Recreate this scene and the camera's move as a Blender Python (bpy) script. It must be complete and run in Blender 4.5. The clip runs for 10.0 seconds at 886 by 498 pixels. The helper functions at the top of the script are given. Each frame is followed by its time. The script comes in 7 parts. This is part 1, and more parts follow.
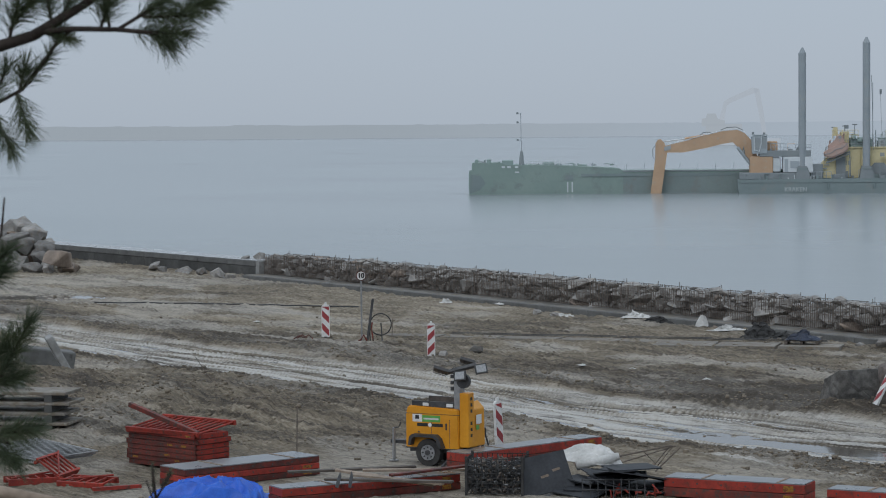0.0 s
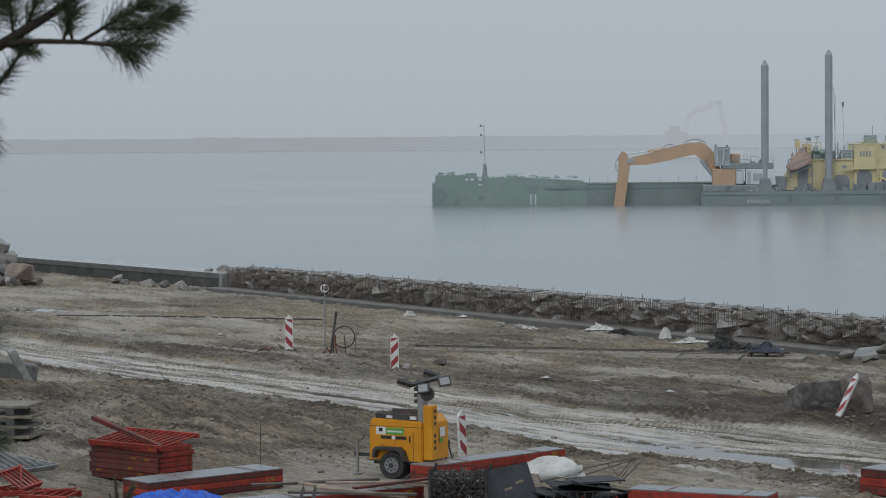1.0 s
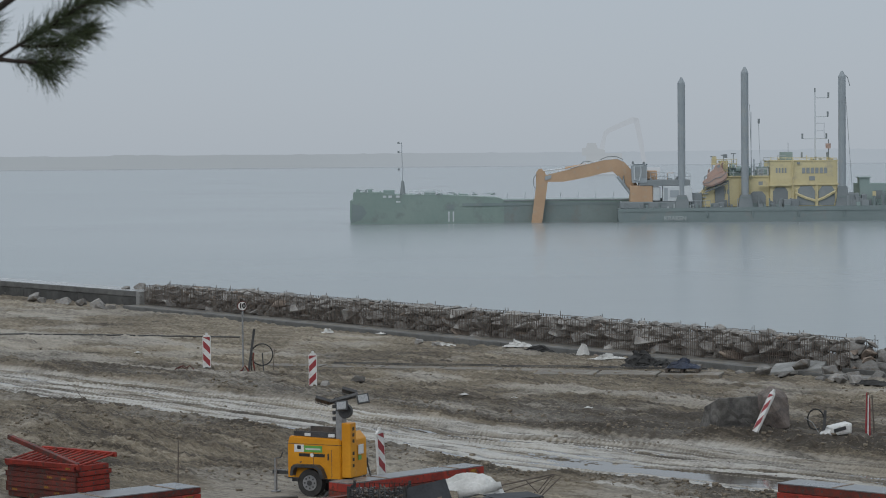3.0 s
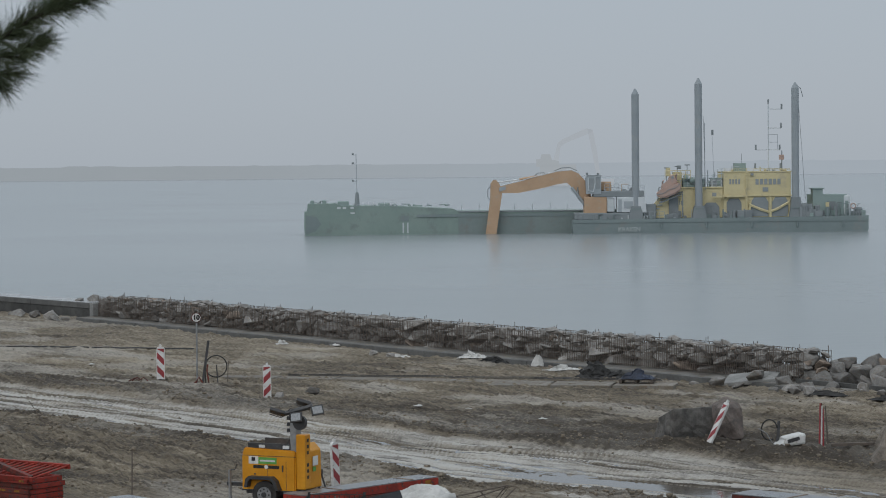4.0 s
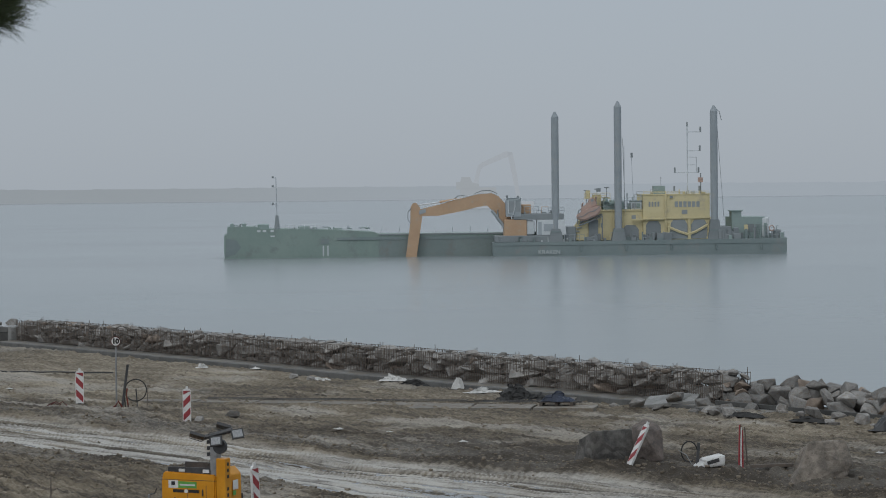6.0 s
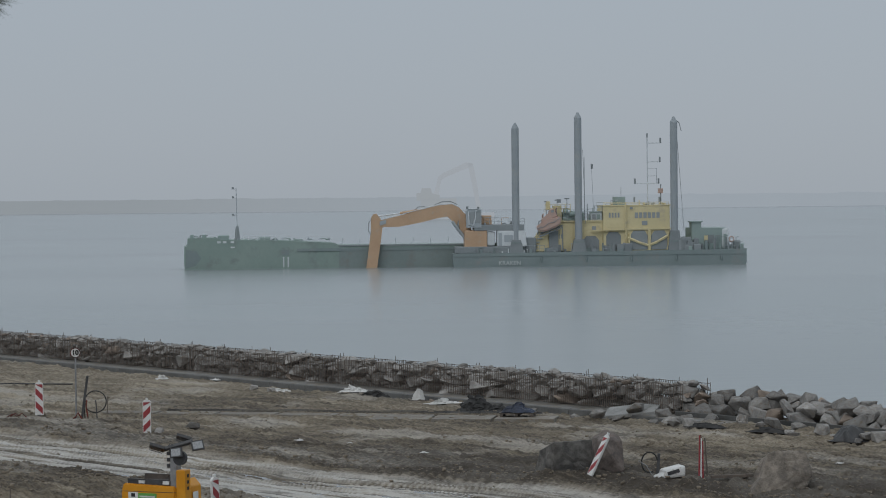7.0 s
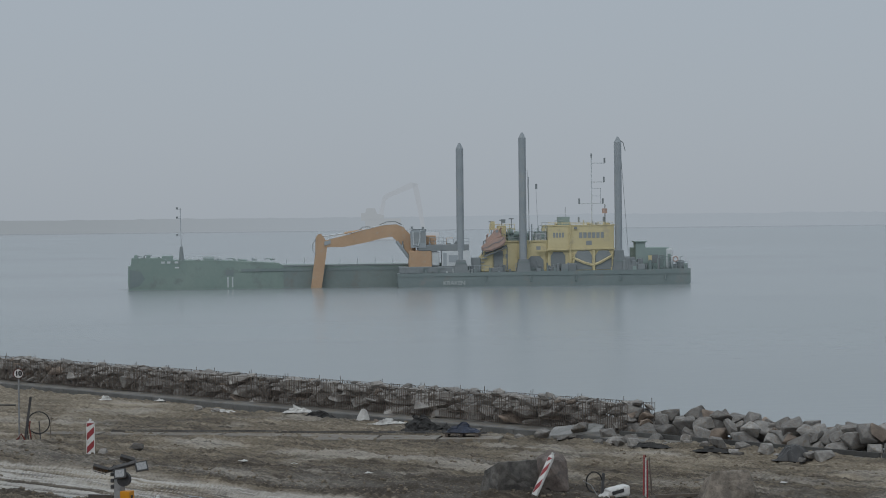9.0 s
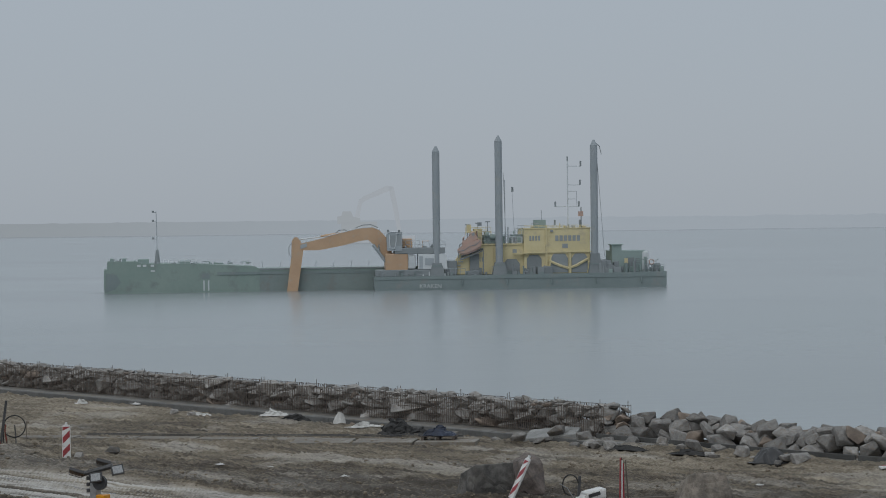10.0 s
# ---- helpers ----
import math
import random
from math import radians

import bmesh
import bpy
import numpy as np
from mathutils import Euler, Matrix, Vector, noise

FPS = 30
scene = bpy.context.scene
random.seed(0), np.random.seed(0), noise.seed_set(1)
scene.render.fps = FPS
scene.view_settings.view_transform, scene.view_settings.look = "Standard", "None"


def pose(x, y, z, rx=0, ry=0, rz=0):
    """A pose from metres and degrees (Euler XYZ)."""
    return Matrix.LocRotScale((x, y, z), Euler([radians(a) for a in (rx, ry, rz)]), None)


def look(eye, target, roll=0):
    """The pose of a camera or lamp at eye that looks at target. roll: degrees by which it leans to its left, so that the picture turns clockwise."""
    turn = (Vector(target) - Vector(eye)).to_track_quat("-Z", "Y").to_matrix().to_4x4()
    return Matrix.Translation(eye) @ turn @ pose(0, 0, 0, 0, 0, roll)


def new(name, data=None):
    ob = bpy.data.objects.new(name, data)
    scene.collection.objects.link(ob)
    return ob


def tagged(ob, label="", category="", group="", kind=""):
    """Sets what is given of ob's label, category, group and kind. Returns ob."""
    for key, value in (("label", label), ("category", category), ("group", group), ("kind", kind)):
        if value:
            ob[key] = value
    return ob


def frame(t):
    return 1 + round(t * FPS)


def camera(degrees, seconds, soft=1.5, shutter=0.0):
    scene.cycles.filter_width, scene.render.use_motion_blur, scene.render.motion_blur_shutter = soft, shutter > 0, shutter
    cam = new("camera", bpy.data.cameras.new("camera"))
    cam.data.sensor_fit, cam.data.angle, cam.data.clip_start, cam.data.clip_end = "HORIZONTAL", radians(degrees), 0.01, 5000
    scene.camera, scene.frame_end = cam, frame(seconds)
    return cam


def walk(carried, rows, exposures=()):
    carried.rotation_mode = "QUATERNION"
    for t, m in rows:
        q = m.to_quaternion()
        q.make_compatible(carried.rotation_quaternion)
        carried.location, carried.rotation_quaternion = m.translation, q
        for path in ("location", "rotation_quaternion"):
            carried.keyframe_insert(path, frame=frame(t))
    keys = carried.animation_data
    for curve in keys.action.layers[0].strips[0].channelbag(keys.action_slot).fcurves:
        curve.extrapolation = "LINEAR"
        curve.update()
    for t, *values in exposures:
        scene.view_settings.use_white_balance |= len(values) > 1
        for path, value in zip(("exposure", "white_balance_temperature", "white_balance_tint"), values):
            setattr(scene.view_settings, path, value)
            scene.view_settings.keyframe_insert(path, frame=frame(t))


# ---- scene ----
# ---- camera: stands on the dune and turns to the right and up ----
EYE = 7.2
cam = camera(20.0, 10.0, 1.0)
# the far yard is sharp, the boughs close by are not
cam.data.dof.use_dof, cam.data.dof.focus_distance, cam.data.dof.aperture_fstop = True, 110.0, 26.0
ROWS = [
    (0.0, 87.215, 0.445, 4.683), (0.5, 87.374, 0.461, 4.264), (1.0, 87.493, 0.456, 3.848),
    (1.5, 87.578, 0.463, 3.404), (2.0, 87.648, 0.482, 2.900), (2.5, 87.751, 0.513, 2.455),
    (4.0, 88.115, 0.539, 0.933), (4.5, 88.251, 0.566, 0.446), (5.0, 88.400, 0.560, 0.000),
    (5.5, 88.508, 0.589, -0.433), (7.0, 88.861, 0.607, -1.791), (7.5, 88.980, 0.640, -2.182),
    (8.0, 89.106, 0.661, -2.514), (8.5, 89.210, 0.647, -2.811), (9.0, 89.305, 0.634, -3.055),
    (9.5, 89.343, 0.659, -3.358), (10.0, 89.369, 0.677, -3.598),
]
EXPOSURES = [(0.0, 0.11, 6210, 10), (0.4, 0.08, 6450, 10), (0.6, 0.08, 6500, 10), (2.5, 0.08, 6500, 10), (4.5, -0.02, 6500, 10), (5.5, -0.05, 6500, 10), (7.5, -0.15, 6500, 10), (10.0, -0.13, 6500, 10)]
walk(cam, [(t, pose(0, 0, EYE, rx, ry, rz)) for t, rx, ry, rz in ROWS], EXPOSURES)

# ---- world and sun: thick overcast, foggy daylight ----
world = bpy.data.worlds.new("overcast_sky")
world.use_nodes = True
scene.world = world
wn, wl = world.node_tree.nodes, world.node_tree.links
wn.clear()
w_out = wn.new("ShaderNodeOutputWorld")
w_bg = wn.new("ShaderNodeBackground")
w_sky = wn.new("ShaderNodeTexSky")
w_sky.sky_type, w_sky.sun_disc = "NISHITA", False
w_sky.sun_elevation, w_sky.sun_rotation = radians(38), radians(200)
w_dim = wn.new("ShaderNodeMix")
w_dim.data_type, w_dim.blend_type = "RGBA", "MULTIPLY"
w_dim.inputs[0].default_value = 1.0
w_dim.inputs[7].default_value = (0.09, 0.09, 0.09, 1)
w_co = wn.new("ShaderNodeTexCoord")
w_sep = wn.new("ShaderNodeSeparateXYZ")
w_ramp = wn.new("ShaderNodeValToRGB")
for i, (p, c) in enumerate([(0.0, (0.376, 0.420, 0.470)), (0.03, (0.386, 0.432, 0.488)), (0.10, (0.404, 0.456, 0.516)), (0.45, (0.62, 0.69, 0.75)), (1.0, (0.80, 0.87, 0.93))]):
    e = w_ramp.color_ramp.elements[i] if i < 2 else w_ramp.color_ramp.elements.new(p)
    e.position, e.color = p, (*c, 1)
w_mix = wn.new("ShaderNodeMix")
w_mix.data_type = "RGBA"
w_mix.inputs[0].default_value = 0.06
wl.new(w_co.outputs["Generated"], w_sep.inputs[0])
wl.new(w_sep.outputs["Z"], w_ramp.inputs[0])
wl.new(w_sky.outputs[0], w_dim.inputs[6])
wl.new(w_ramp.outputs[0], w_mix.inputs[6])
wl.new(w_dim.outputs[2], w_mix.inputs[7])
wl.new(w_mix.outputs[2], w_bg.inputs[0])
wl.new(w_bg.outputs[0], w_out.inputs[0])

sun = new("sun", bpy.data.lights.new("sun", "SUN"))
sun.data.energy, sun.data.angle, sun.data.color = 0.62, radians(45), (1.0, 0.97, 0.93)
sun.matrix_world = look((-14, -35, 30), (0, 0, 0))


# ---- materials ----
def mat(name, c1, c2, size=1.0, rough=0.7, metal=0.0, bump=0.2, rough2=None, fine=9.0, vary=0.0, spec=0.4, stain=None, stain_at=0.6):
    """Two-scale noise between two colours, with bump; sizes in metres."""
    m = bpy.data.materials.new(name)
    m.use_nodes = True
    n, l = m.node_tree.nodes, m.node_tree.links
    b = n["Principled BSDF"]
    co = n.new("ShaderNodeTexCoord")
    big, small = n.new("ShaderNodeTexNoise"), n.new("ShaderNodeTexNoise")
    big.inputs["Scale"].default_value, big.inputs["Detail"].default_value = 1 / size, 5
    small.inputs["Scale"].default_value, small.inputs["Detail"].default_value = fine / size, 4
    l.new(co.outputs["Object"], big.inputs[0]), l.new(co.outputs["Object"], small.inputs[0])
    add = n.new("ShaderNodeMath")
    add.operation = "MULTIPLY_ADD"
    add.inputs[1].default_value = 0.4
    l.new(small.outputs[0], add.inputs[0]), l.new(big.outputs[0], add.inputs[2])
    ramp = n.new("ShaderNodeValToRGB")
    ramp.color_ramp.elements[0].position, ramp.color_ramp.elements[1].position = 0.5, 0.9
    ramp.color_ramp.elements[0].color, ramp.color_ramp.elements[1].color = (*c1, 1), (*c2, 1)
    l.new(add.outputs[0], ramp.inputs[0])
    col = ramp.outputs[0]
    if stain:
        st = n.new("ShaderNodeTexNoise")
        st.inputs["Scale"].default_value, st.inputs["Detail"].default_value, st.inputs["Roughness"].default_value = 2.3 / size, 8, 0.7
        l.new(co.outputs["Object"], st.inputs[0])
        sr = n.new("ShaderNodeMapRange")
        sr.inputs[1].default_value, sr.inputs[2].default_value = stain_at - 0.05, stain_at + 0.08
        l.new(st.outputs[0], sr.inputs[0])
        mx = n.new("ShaderNodeMix")
        mx.data_type = "RGBA"
        l.new(sr.outputs[0], mx.inputs[0]), l.new(col, mx.inputs[6])
        mx.inputs[7].default_value = (*stain, 1)
        col = mx.outputs[2]
    if vary:
        info, hsv, mr = n.new("ShaderNodeObjectInfo"), n.new("ShaderNodeHueSaturation"), n.new("ShaderNodeMapRange")
        mr.inputs[3].default_value, mr.inputs[4].default_value = 1 - vary, 1 + vary
        l.new(info.outputs["Random"], mr.inputs[0]), l.new(mr.outputs[0], hsv.inputs["Value"])
        l.new(col, hsv.inputs["Color"])
        col = hsv.outputs[0]
    l.new(col, b.inputs["Base Color"])
    rr = n.new("ShaderNodeMapRange")
    rr.inputs[1].default_value, rr.inputs[2].default_value = 0.3, 0.7
    rr.inputs[3].default_value, rr.inputs[4].default_value = rough, rough if rough2 is None else rough2
    l.new(big.outputs[0], rr.inputs[0]), l.new(rr.outputs[0], b.inputs["Roughness"])
    b.inputs["Metallic"].default_value, b.inputs["Specular IOR Level"].default_value = metal, spec
    if bump:
        bp = n.new("ShaderNodeBump")
        bp.inputs["Strength"].default_value, bp.inputs["Distance"].default_value = bump, 0.02 * size
        l.new(add.outputs[0], bp.inputs["Height"]), l.new(bp.outputs[0], b.inputs["Normal"])
    return m


ROCK = mat("granite", (0.141, 0.136, 0.131), (0.288, 0.279, 0.265), 0.28, 0.85, bump=1.5, vary=0.34, stain=(0.18, 0.148, 0.118), stain_at=0.56)
ROCK_RED = mat("reddish_granite", (0.13, 0.104, 0.086), (0.255, 0.205, 0.165), 0.4, 0.85, bump=0.9, vary=0.25)
BOULDER = mat("dark_boulder", (0.070, 0.067, 0.064), (0.205, 0.195, 0.182), 0.3, 0.8, bump=1.2, vary=0.1, stain=(0.085, 0.079, 0.073))
BOULDER_RED = mat("brown_boulder", (0.080, 0.066, 0.060), (0.195, 0.160, 0.142), 0.35, 0.8, bump=1.2, stain=(0.10, 0.088, 0.082), stain_at=0.56)
BOULDER_TAN = mat("tan_boulder", (0.100, 0.087, 0.074), (0.285, 0.248, 0.208), 0.35, 0.85, bump=1.2, stain=(0.12, 0.105, 0.092), stain_at=0.56)
CONCRETE = mat("concrete", (0.17, 0.17, 0.167), (0.31, 0.31, 0.30), 0.8, 0.75, bump=0.25, vary=0.1, stain=(0.13, 0.125, 0.115))
MID_CONCRETE = mat("damp_grey_concrete", (0.088, 0.088, 0.086), (0.150, 0.150, 0.146), 0.8, 0.75, bump=0.25, stain=(0.07, 0.069, 0.065))
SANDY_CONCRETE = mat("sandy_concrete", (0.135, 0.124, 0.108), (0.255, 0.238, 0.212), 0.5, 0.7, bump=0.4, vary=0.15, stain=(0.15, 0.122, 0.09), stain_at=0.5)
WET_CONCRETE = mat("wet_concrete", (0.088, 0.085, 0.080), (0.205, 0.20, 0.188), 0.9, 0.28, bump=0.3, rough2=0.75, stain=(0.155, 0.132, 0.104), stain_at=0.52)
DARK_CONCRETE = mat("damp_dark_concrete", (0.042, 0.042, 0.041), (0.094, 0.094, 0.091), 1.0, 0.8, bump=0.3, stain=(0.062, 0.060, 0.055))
# base colour raised to stand for sky reflected in the wet top
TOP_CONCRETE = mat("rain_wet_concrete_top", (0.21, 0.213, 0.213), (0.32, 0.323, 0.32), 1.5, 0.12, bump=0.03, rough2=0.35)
# lighter than bare rust: haze over the wires is in the colour
RUST_STEEL = mat("rusty_rebar", (0.090, 0.078, 0.070), (0.155, 0.125, 0.102), 0.1, 0.8, bump=0.2)
RED_PAINT = mat("red_formwork_paint", (0.155, 0.019, 0.013), (0.335, 0.036, 0.022), 0.35, 0.5, bump=0.15, vary=0.18, rough2=0.7, stain=(0.08, 0.028, 0.02), stain_at=0.57)
# worn red, also used for the shaded long sides of formwork panels
RED_WORN = mat("worn_red_timber", (0.070, 0.018, 0.014), (0.190, 0.032, 0.021), 0.3, 0.6, bump=0.3, vary=0.25, stain=(0.055, 0.032, 0.026), stain_at=0.53)
STENCIL = mat("faded_yellow_stencil", (0.20, 0.095, 0.012), (0.34, 0.17, 0.02), 0.12, 0.7, bump=0.1, stain=(0.12, 0.03, 0.02), stain_at=0.52)
PLYWOOD = mat("wet_grey_plywood", (0.105, 0.109, 0.118), (0.215, 0.222, 0.236), 0.7, 0.2, bump=0.08, rough2=0.45, stain=(0.2, 0.19, 0.18))
WOOD = mat("weathered_wood", (0.16, 0.12, 0.09), (0.30, 0.24, 0.185), 0.25, 0.75, bump=0.3, vary=0.2)
DARK_WOOD = mat("wet_dark_wood", (0.05, 0.042, 0.036), (0.11, 0.09, 0.075), 0.25, 0.7, bump=0.3, vary=0.2)
CLOD = mat("damp_sand_clod", (0.105, 0.087, 0.067), (0.265, 0.222, 0.170), 0.12, 0.95, bump=0.3)
# black plastic, tyre and dark steel lifted a little to imitate haze
BLACK_PLASTIC = mat("black_plastic", (0.032, 0.032, 0.033), (0.062, 0.062, 0.064), 0.3, 0.5, bump=0.2)
BLACK_PANEL = mat("black_coated_panel", (0.022, 0.024, 0.028), (0.050, 0.053, 0.060), 0.5, 0.5, bump=0.15, rough2=0.7, spec=0.25, stain=(0.10, 0.085, 0.07), stain_at=0.72)
TYRE = mat("tyre_rubber", (0.025, 0.025, 0.025), (0.05, 0.048, 0.046), 0.1, 0.85, bump=0.2)
STEEL = mat("galvanised_steel", (0.22, 0.225, 0.23), (0.38, 0.385, 0.39), 0.2, 0.45, metal=0.6, bump=0.1)
DARK_STEEL = mat("dark_steel", (0.048, 0.049, 0.051), (0.10, 0.10, 0.103), 0.3, 0.5, metal=0.4, bump=0.1)
YELLOW = mat("amber_generator_paint", (0.55, 0.225, 0.010), (0.67, 0.30, 0.017), 0.5, 0.35, bump=0.04, rough2=0.5, stain=(0.36, 0.17, 0.02), stain_at=0.70)
WHITE = mat("white_plastic", (0.50, 0.50, 0.49), (0.68, 0.68, 0.67), 0.3, 0.5, bump=0.15, stain=(0.32, 0.29, 0.25), stain_at=0.6)
SIGN_WHITE = mat("sign_white", (0.54, 0.54, 0.53), (0.72, 0.72, 0.71), 0.2, 0.4, bump=0.03, stain=(0.38, 0.35, 0.31), stain_at=0.62)
SIGN_RED = mat("sign_red", (0.235, 0.034, 0.040), (0.33, 0.050, 0.056), 0.2, 0.45, bump=0.03, stain=(0.17, 0.05, 0.05), stain_at=0.6)
SIGN_BLACK = mat("sign_black", (0.015, 0.015, 0.015), (0.03, 0.03, 0.03), 0.2, 0.5, bump=0)
GREEN_LABEL = mat("green_sticker", (0.10, 0.30, 0.06), (0.14, 0.38, 0.09), 0.1, 0.4, bump=0)
LENS = mat("lamp_lens", (0.22, 0.23, 0.24), (0.36, 0.37, 0.38), 0.05, 0.5, bump=0)
BLUE_TARP = mat("blue_tarpaulin", (0.012, 0.075, 0.42), (0.03, 0.14, 0.62), 0.3, 0.4, bump=0.3)
WHITE_TARP = mat("white_builders_sheet", (0.40, 0.395, 0.38), (0.64, 0.635, 0.615), 0.5, 0.5, bump=0.3, stain=(0.24, 0.215, 0.18), stain_at=0.64)
# netting black raised as well, for the haze in front of it
NETTING = mat("black_netting", (0.034, 0.034, 0.034), (0.068, 0.067, 0.066), 0.12, 0.95, bump=0.6, spec=0.1)
CABLE = mat("black_cable", (0.012, 0.012, 0.012), (0.025, 0.025, 0.025), 0.05, 0.5, bump=0)
BARK = mat("pine_bark", (0.016, 0.012, 0.010), (0.040, 0.030, 0.024), 0.01, 0.9, bump=0.5)
NEEDLE = mat("pine_needles", (0.034, 0.050, 0.026), (0.075, 0.095, 0.048), 0.04, 0.6, bump=0)
# vessel paints, lifted and greyed: fog haze is mixed into the base colours
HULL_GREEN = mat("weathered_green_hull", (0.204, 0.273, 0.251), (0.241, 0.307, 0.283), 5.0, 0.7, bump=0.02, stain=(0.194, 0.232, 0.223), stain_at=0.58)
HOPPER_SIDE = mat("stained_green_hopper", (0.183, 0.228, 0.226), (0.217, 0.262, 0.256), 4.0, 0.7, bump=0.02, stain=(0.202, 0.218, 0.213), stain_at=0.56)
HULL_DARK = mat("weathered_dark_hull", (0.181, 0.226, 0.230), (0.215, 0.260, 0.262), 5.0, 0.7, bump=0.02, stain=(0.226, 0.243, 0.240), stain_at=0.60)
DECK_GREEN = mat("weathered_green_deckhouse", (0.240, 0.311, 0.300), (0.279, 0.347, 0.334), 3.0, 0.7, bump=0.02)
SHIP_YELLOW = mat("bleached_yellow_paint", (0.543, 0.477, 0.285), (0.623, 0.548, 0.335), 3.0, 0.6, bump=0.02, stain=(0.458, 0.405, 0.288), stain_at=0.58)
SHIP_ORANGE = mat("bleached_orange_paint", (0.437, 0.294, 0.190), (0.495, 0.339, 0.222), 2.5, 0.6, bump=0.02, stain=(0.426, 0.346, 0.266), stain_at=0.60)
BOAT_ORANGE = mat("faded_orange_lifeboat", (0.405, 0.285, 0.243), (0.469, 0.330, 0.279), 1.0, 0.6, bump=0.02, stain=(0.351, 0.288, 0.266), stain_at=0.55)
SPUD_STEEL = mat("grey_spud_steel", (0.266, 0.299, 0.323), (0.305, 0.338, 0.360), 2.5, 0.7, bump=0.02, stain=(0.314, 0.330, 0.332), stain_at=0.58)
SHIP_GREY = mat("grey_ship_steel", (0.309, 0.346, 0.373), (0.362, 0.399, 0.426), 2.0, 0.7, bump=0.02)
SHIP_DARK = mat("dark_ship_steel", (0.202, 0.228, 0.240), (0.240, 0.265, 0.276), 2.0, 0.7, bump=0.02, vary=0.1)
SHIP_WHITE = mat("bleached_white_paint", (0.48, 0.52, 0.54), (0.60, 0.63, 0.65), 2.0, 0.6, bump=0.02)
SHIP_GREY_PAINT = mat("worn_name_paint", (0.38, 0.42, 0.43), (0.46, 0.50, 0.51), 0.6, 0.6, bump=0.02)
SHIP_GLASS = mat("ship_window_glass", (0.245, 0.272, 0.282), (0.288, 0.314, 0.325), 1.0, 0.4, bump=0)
FAR_STEEL = mat("far_foggy_machine", (0.10, 0.10, 0.10), (0.13, 0.13, 0.13), 10.0, 1.0, bump=0, spec=0.0)
FAR_HOUSE = mat("far_foggy_house", (0.05, 0.05, 0.045), (0.06, 0.06, 0.055), 10.0, 1.0, bump=0, spec=0.0)
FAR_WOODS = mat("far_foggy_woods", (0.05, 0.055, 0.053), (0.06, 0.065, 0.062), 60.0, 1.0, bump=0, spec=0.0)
# emission stands in for fog between here and the far machine
for far, glow in ((FAR_STEEL, (0.300, 0.328, 0.358)), (FAR_HOUSE, (0.306, 0.334, 0.360))):
    far.node_tree.nodes["Principled BSDF"].inputs["Emission Color"].default_value = (*glow, 1)
    far.node_tree.nodes["Principled BSDF"].inputs["Emission Strength"].default_value = 1.0


def paint_shore_haze():
    """Paints the far shore's haze as emission, nearing sky colour to the right."""
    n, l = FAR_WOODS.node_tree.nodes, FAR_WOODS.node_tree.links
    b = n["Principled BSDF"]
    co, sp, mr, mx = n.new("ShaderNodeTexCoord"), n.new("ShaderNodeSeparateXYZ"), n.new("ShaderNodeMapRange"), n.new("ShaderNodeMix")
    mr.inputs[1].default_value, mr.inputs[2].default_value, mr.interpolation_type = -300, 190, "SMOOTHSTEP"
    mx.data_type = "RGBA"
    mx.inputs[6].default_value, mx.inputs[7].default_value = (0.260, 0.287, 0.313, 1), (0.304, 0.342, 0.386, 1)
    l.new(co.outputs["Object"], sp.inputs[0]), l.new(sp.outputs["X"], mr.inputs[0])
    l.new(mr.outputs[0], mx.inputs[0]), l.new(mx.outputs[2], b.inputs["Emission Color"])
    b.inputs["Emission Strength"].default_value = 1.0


paint_shore_haze()


# ---- builders ----
def part(name, bm, material, parent=None, label="", smooth=False, m=None):
    me = bpy.data.meshes.new(name)
    bmesh.ops.recalc_face_normals(bm, faces=bm.faces)
    if smooth:
        for fc in bm.faces:
            fc.smooth = True
    bm.to_mesh(me)
    bm.free()
    me.materials.append(material)
    ob = new(name, me)
    if parent:
        ob.parent = parent
    if m is not None:
        ob.matrix_basis = m
    if label:
        ob["label"] = label
    return ob


def share(ob, parent, m):
    """Another object on the mesh of ob."""
    o = new(ob.name.split(".")[0], ob.data)
    o.parent = parent
    o.matrix_basis = m
    return o


def thing(name, m, label, category, group="", kind=""):
    e = new(name)
    e.empty_display_size = 0.2
    e.matrix_basis = m
    return tagged(e, label, category, group, kind)


def box(bm, x0, x1, y0, y1, z0, z1, m=None, bev=0.0):
    r = bmesh.ops.create_cube(bm, size=1)
    t = Matrix.Translation(((x0 + x1) / 2, (y0 + y1) / 2, (z0 + z1) / 2)) @ Matrix.Diagonal((x1 - x0, y1 - y0, z1 - z0, 1))
    bmesh.ops.transform(bm, matrix=(m @ t) if m else t, verts=r["verts"])
    if bev:
        es = list({e for v in r["verts"] for e in v.link_edges})
        bmesh.ops.bevel(bm, geom=es, offset=bev, segments=2, affect="EDGES", profile=0.5)
    return bm


def tube(bm, p, q, r, n=8, r2=None):
    p, q = Vector(p), Vector(q)
    d = q - p
    if d.length < 1e-6:
        return bm
    m = Matrix.Translation((p + q) / 2) @ d.to_track_quat("Z", "Y").to_matrix().to_4x4()
    bmesh.ops.create_cone(bm, cap_ends=True, segments=n, radius1=r, radius2=r if r2 is None else r2, depth=d.length, matrix=m)
    return bm


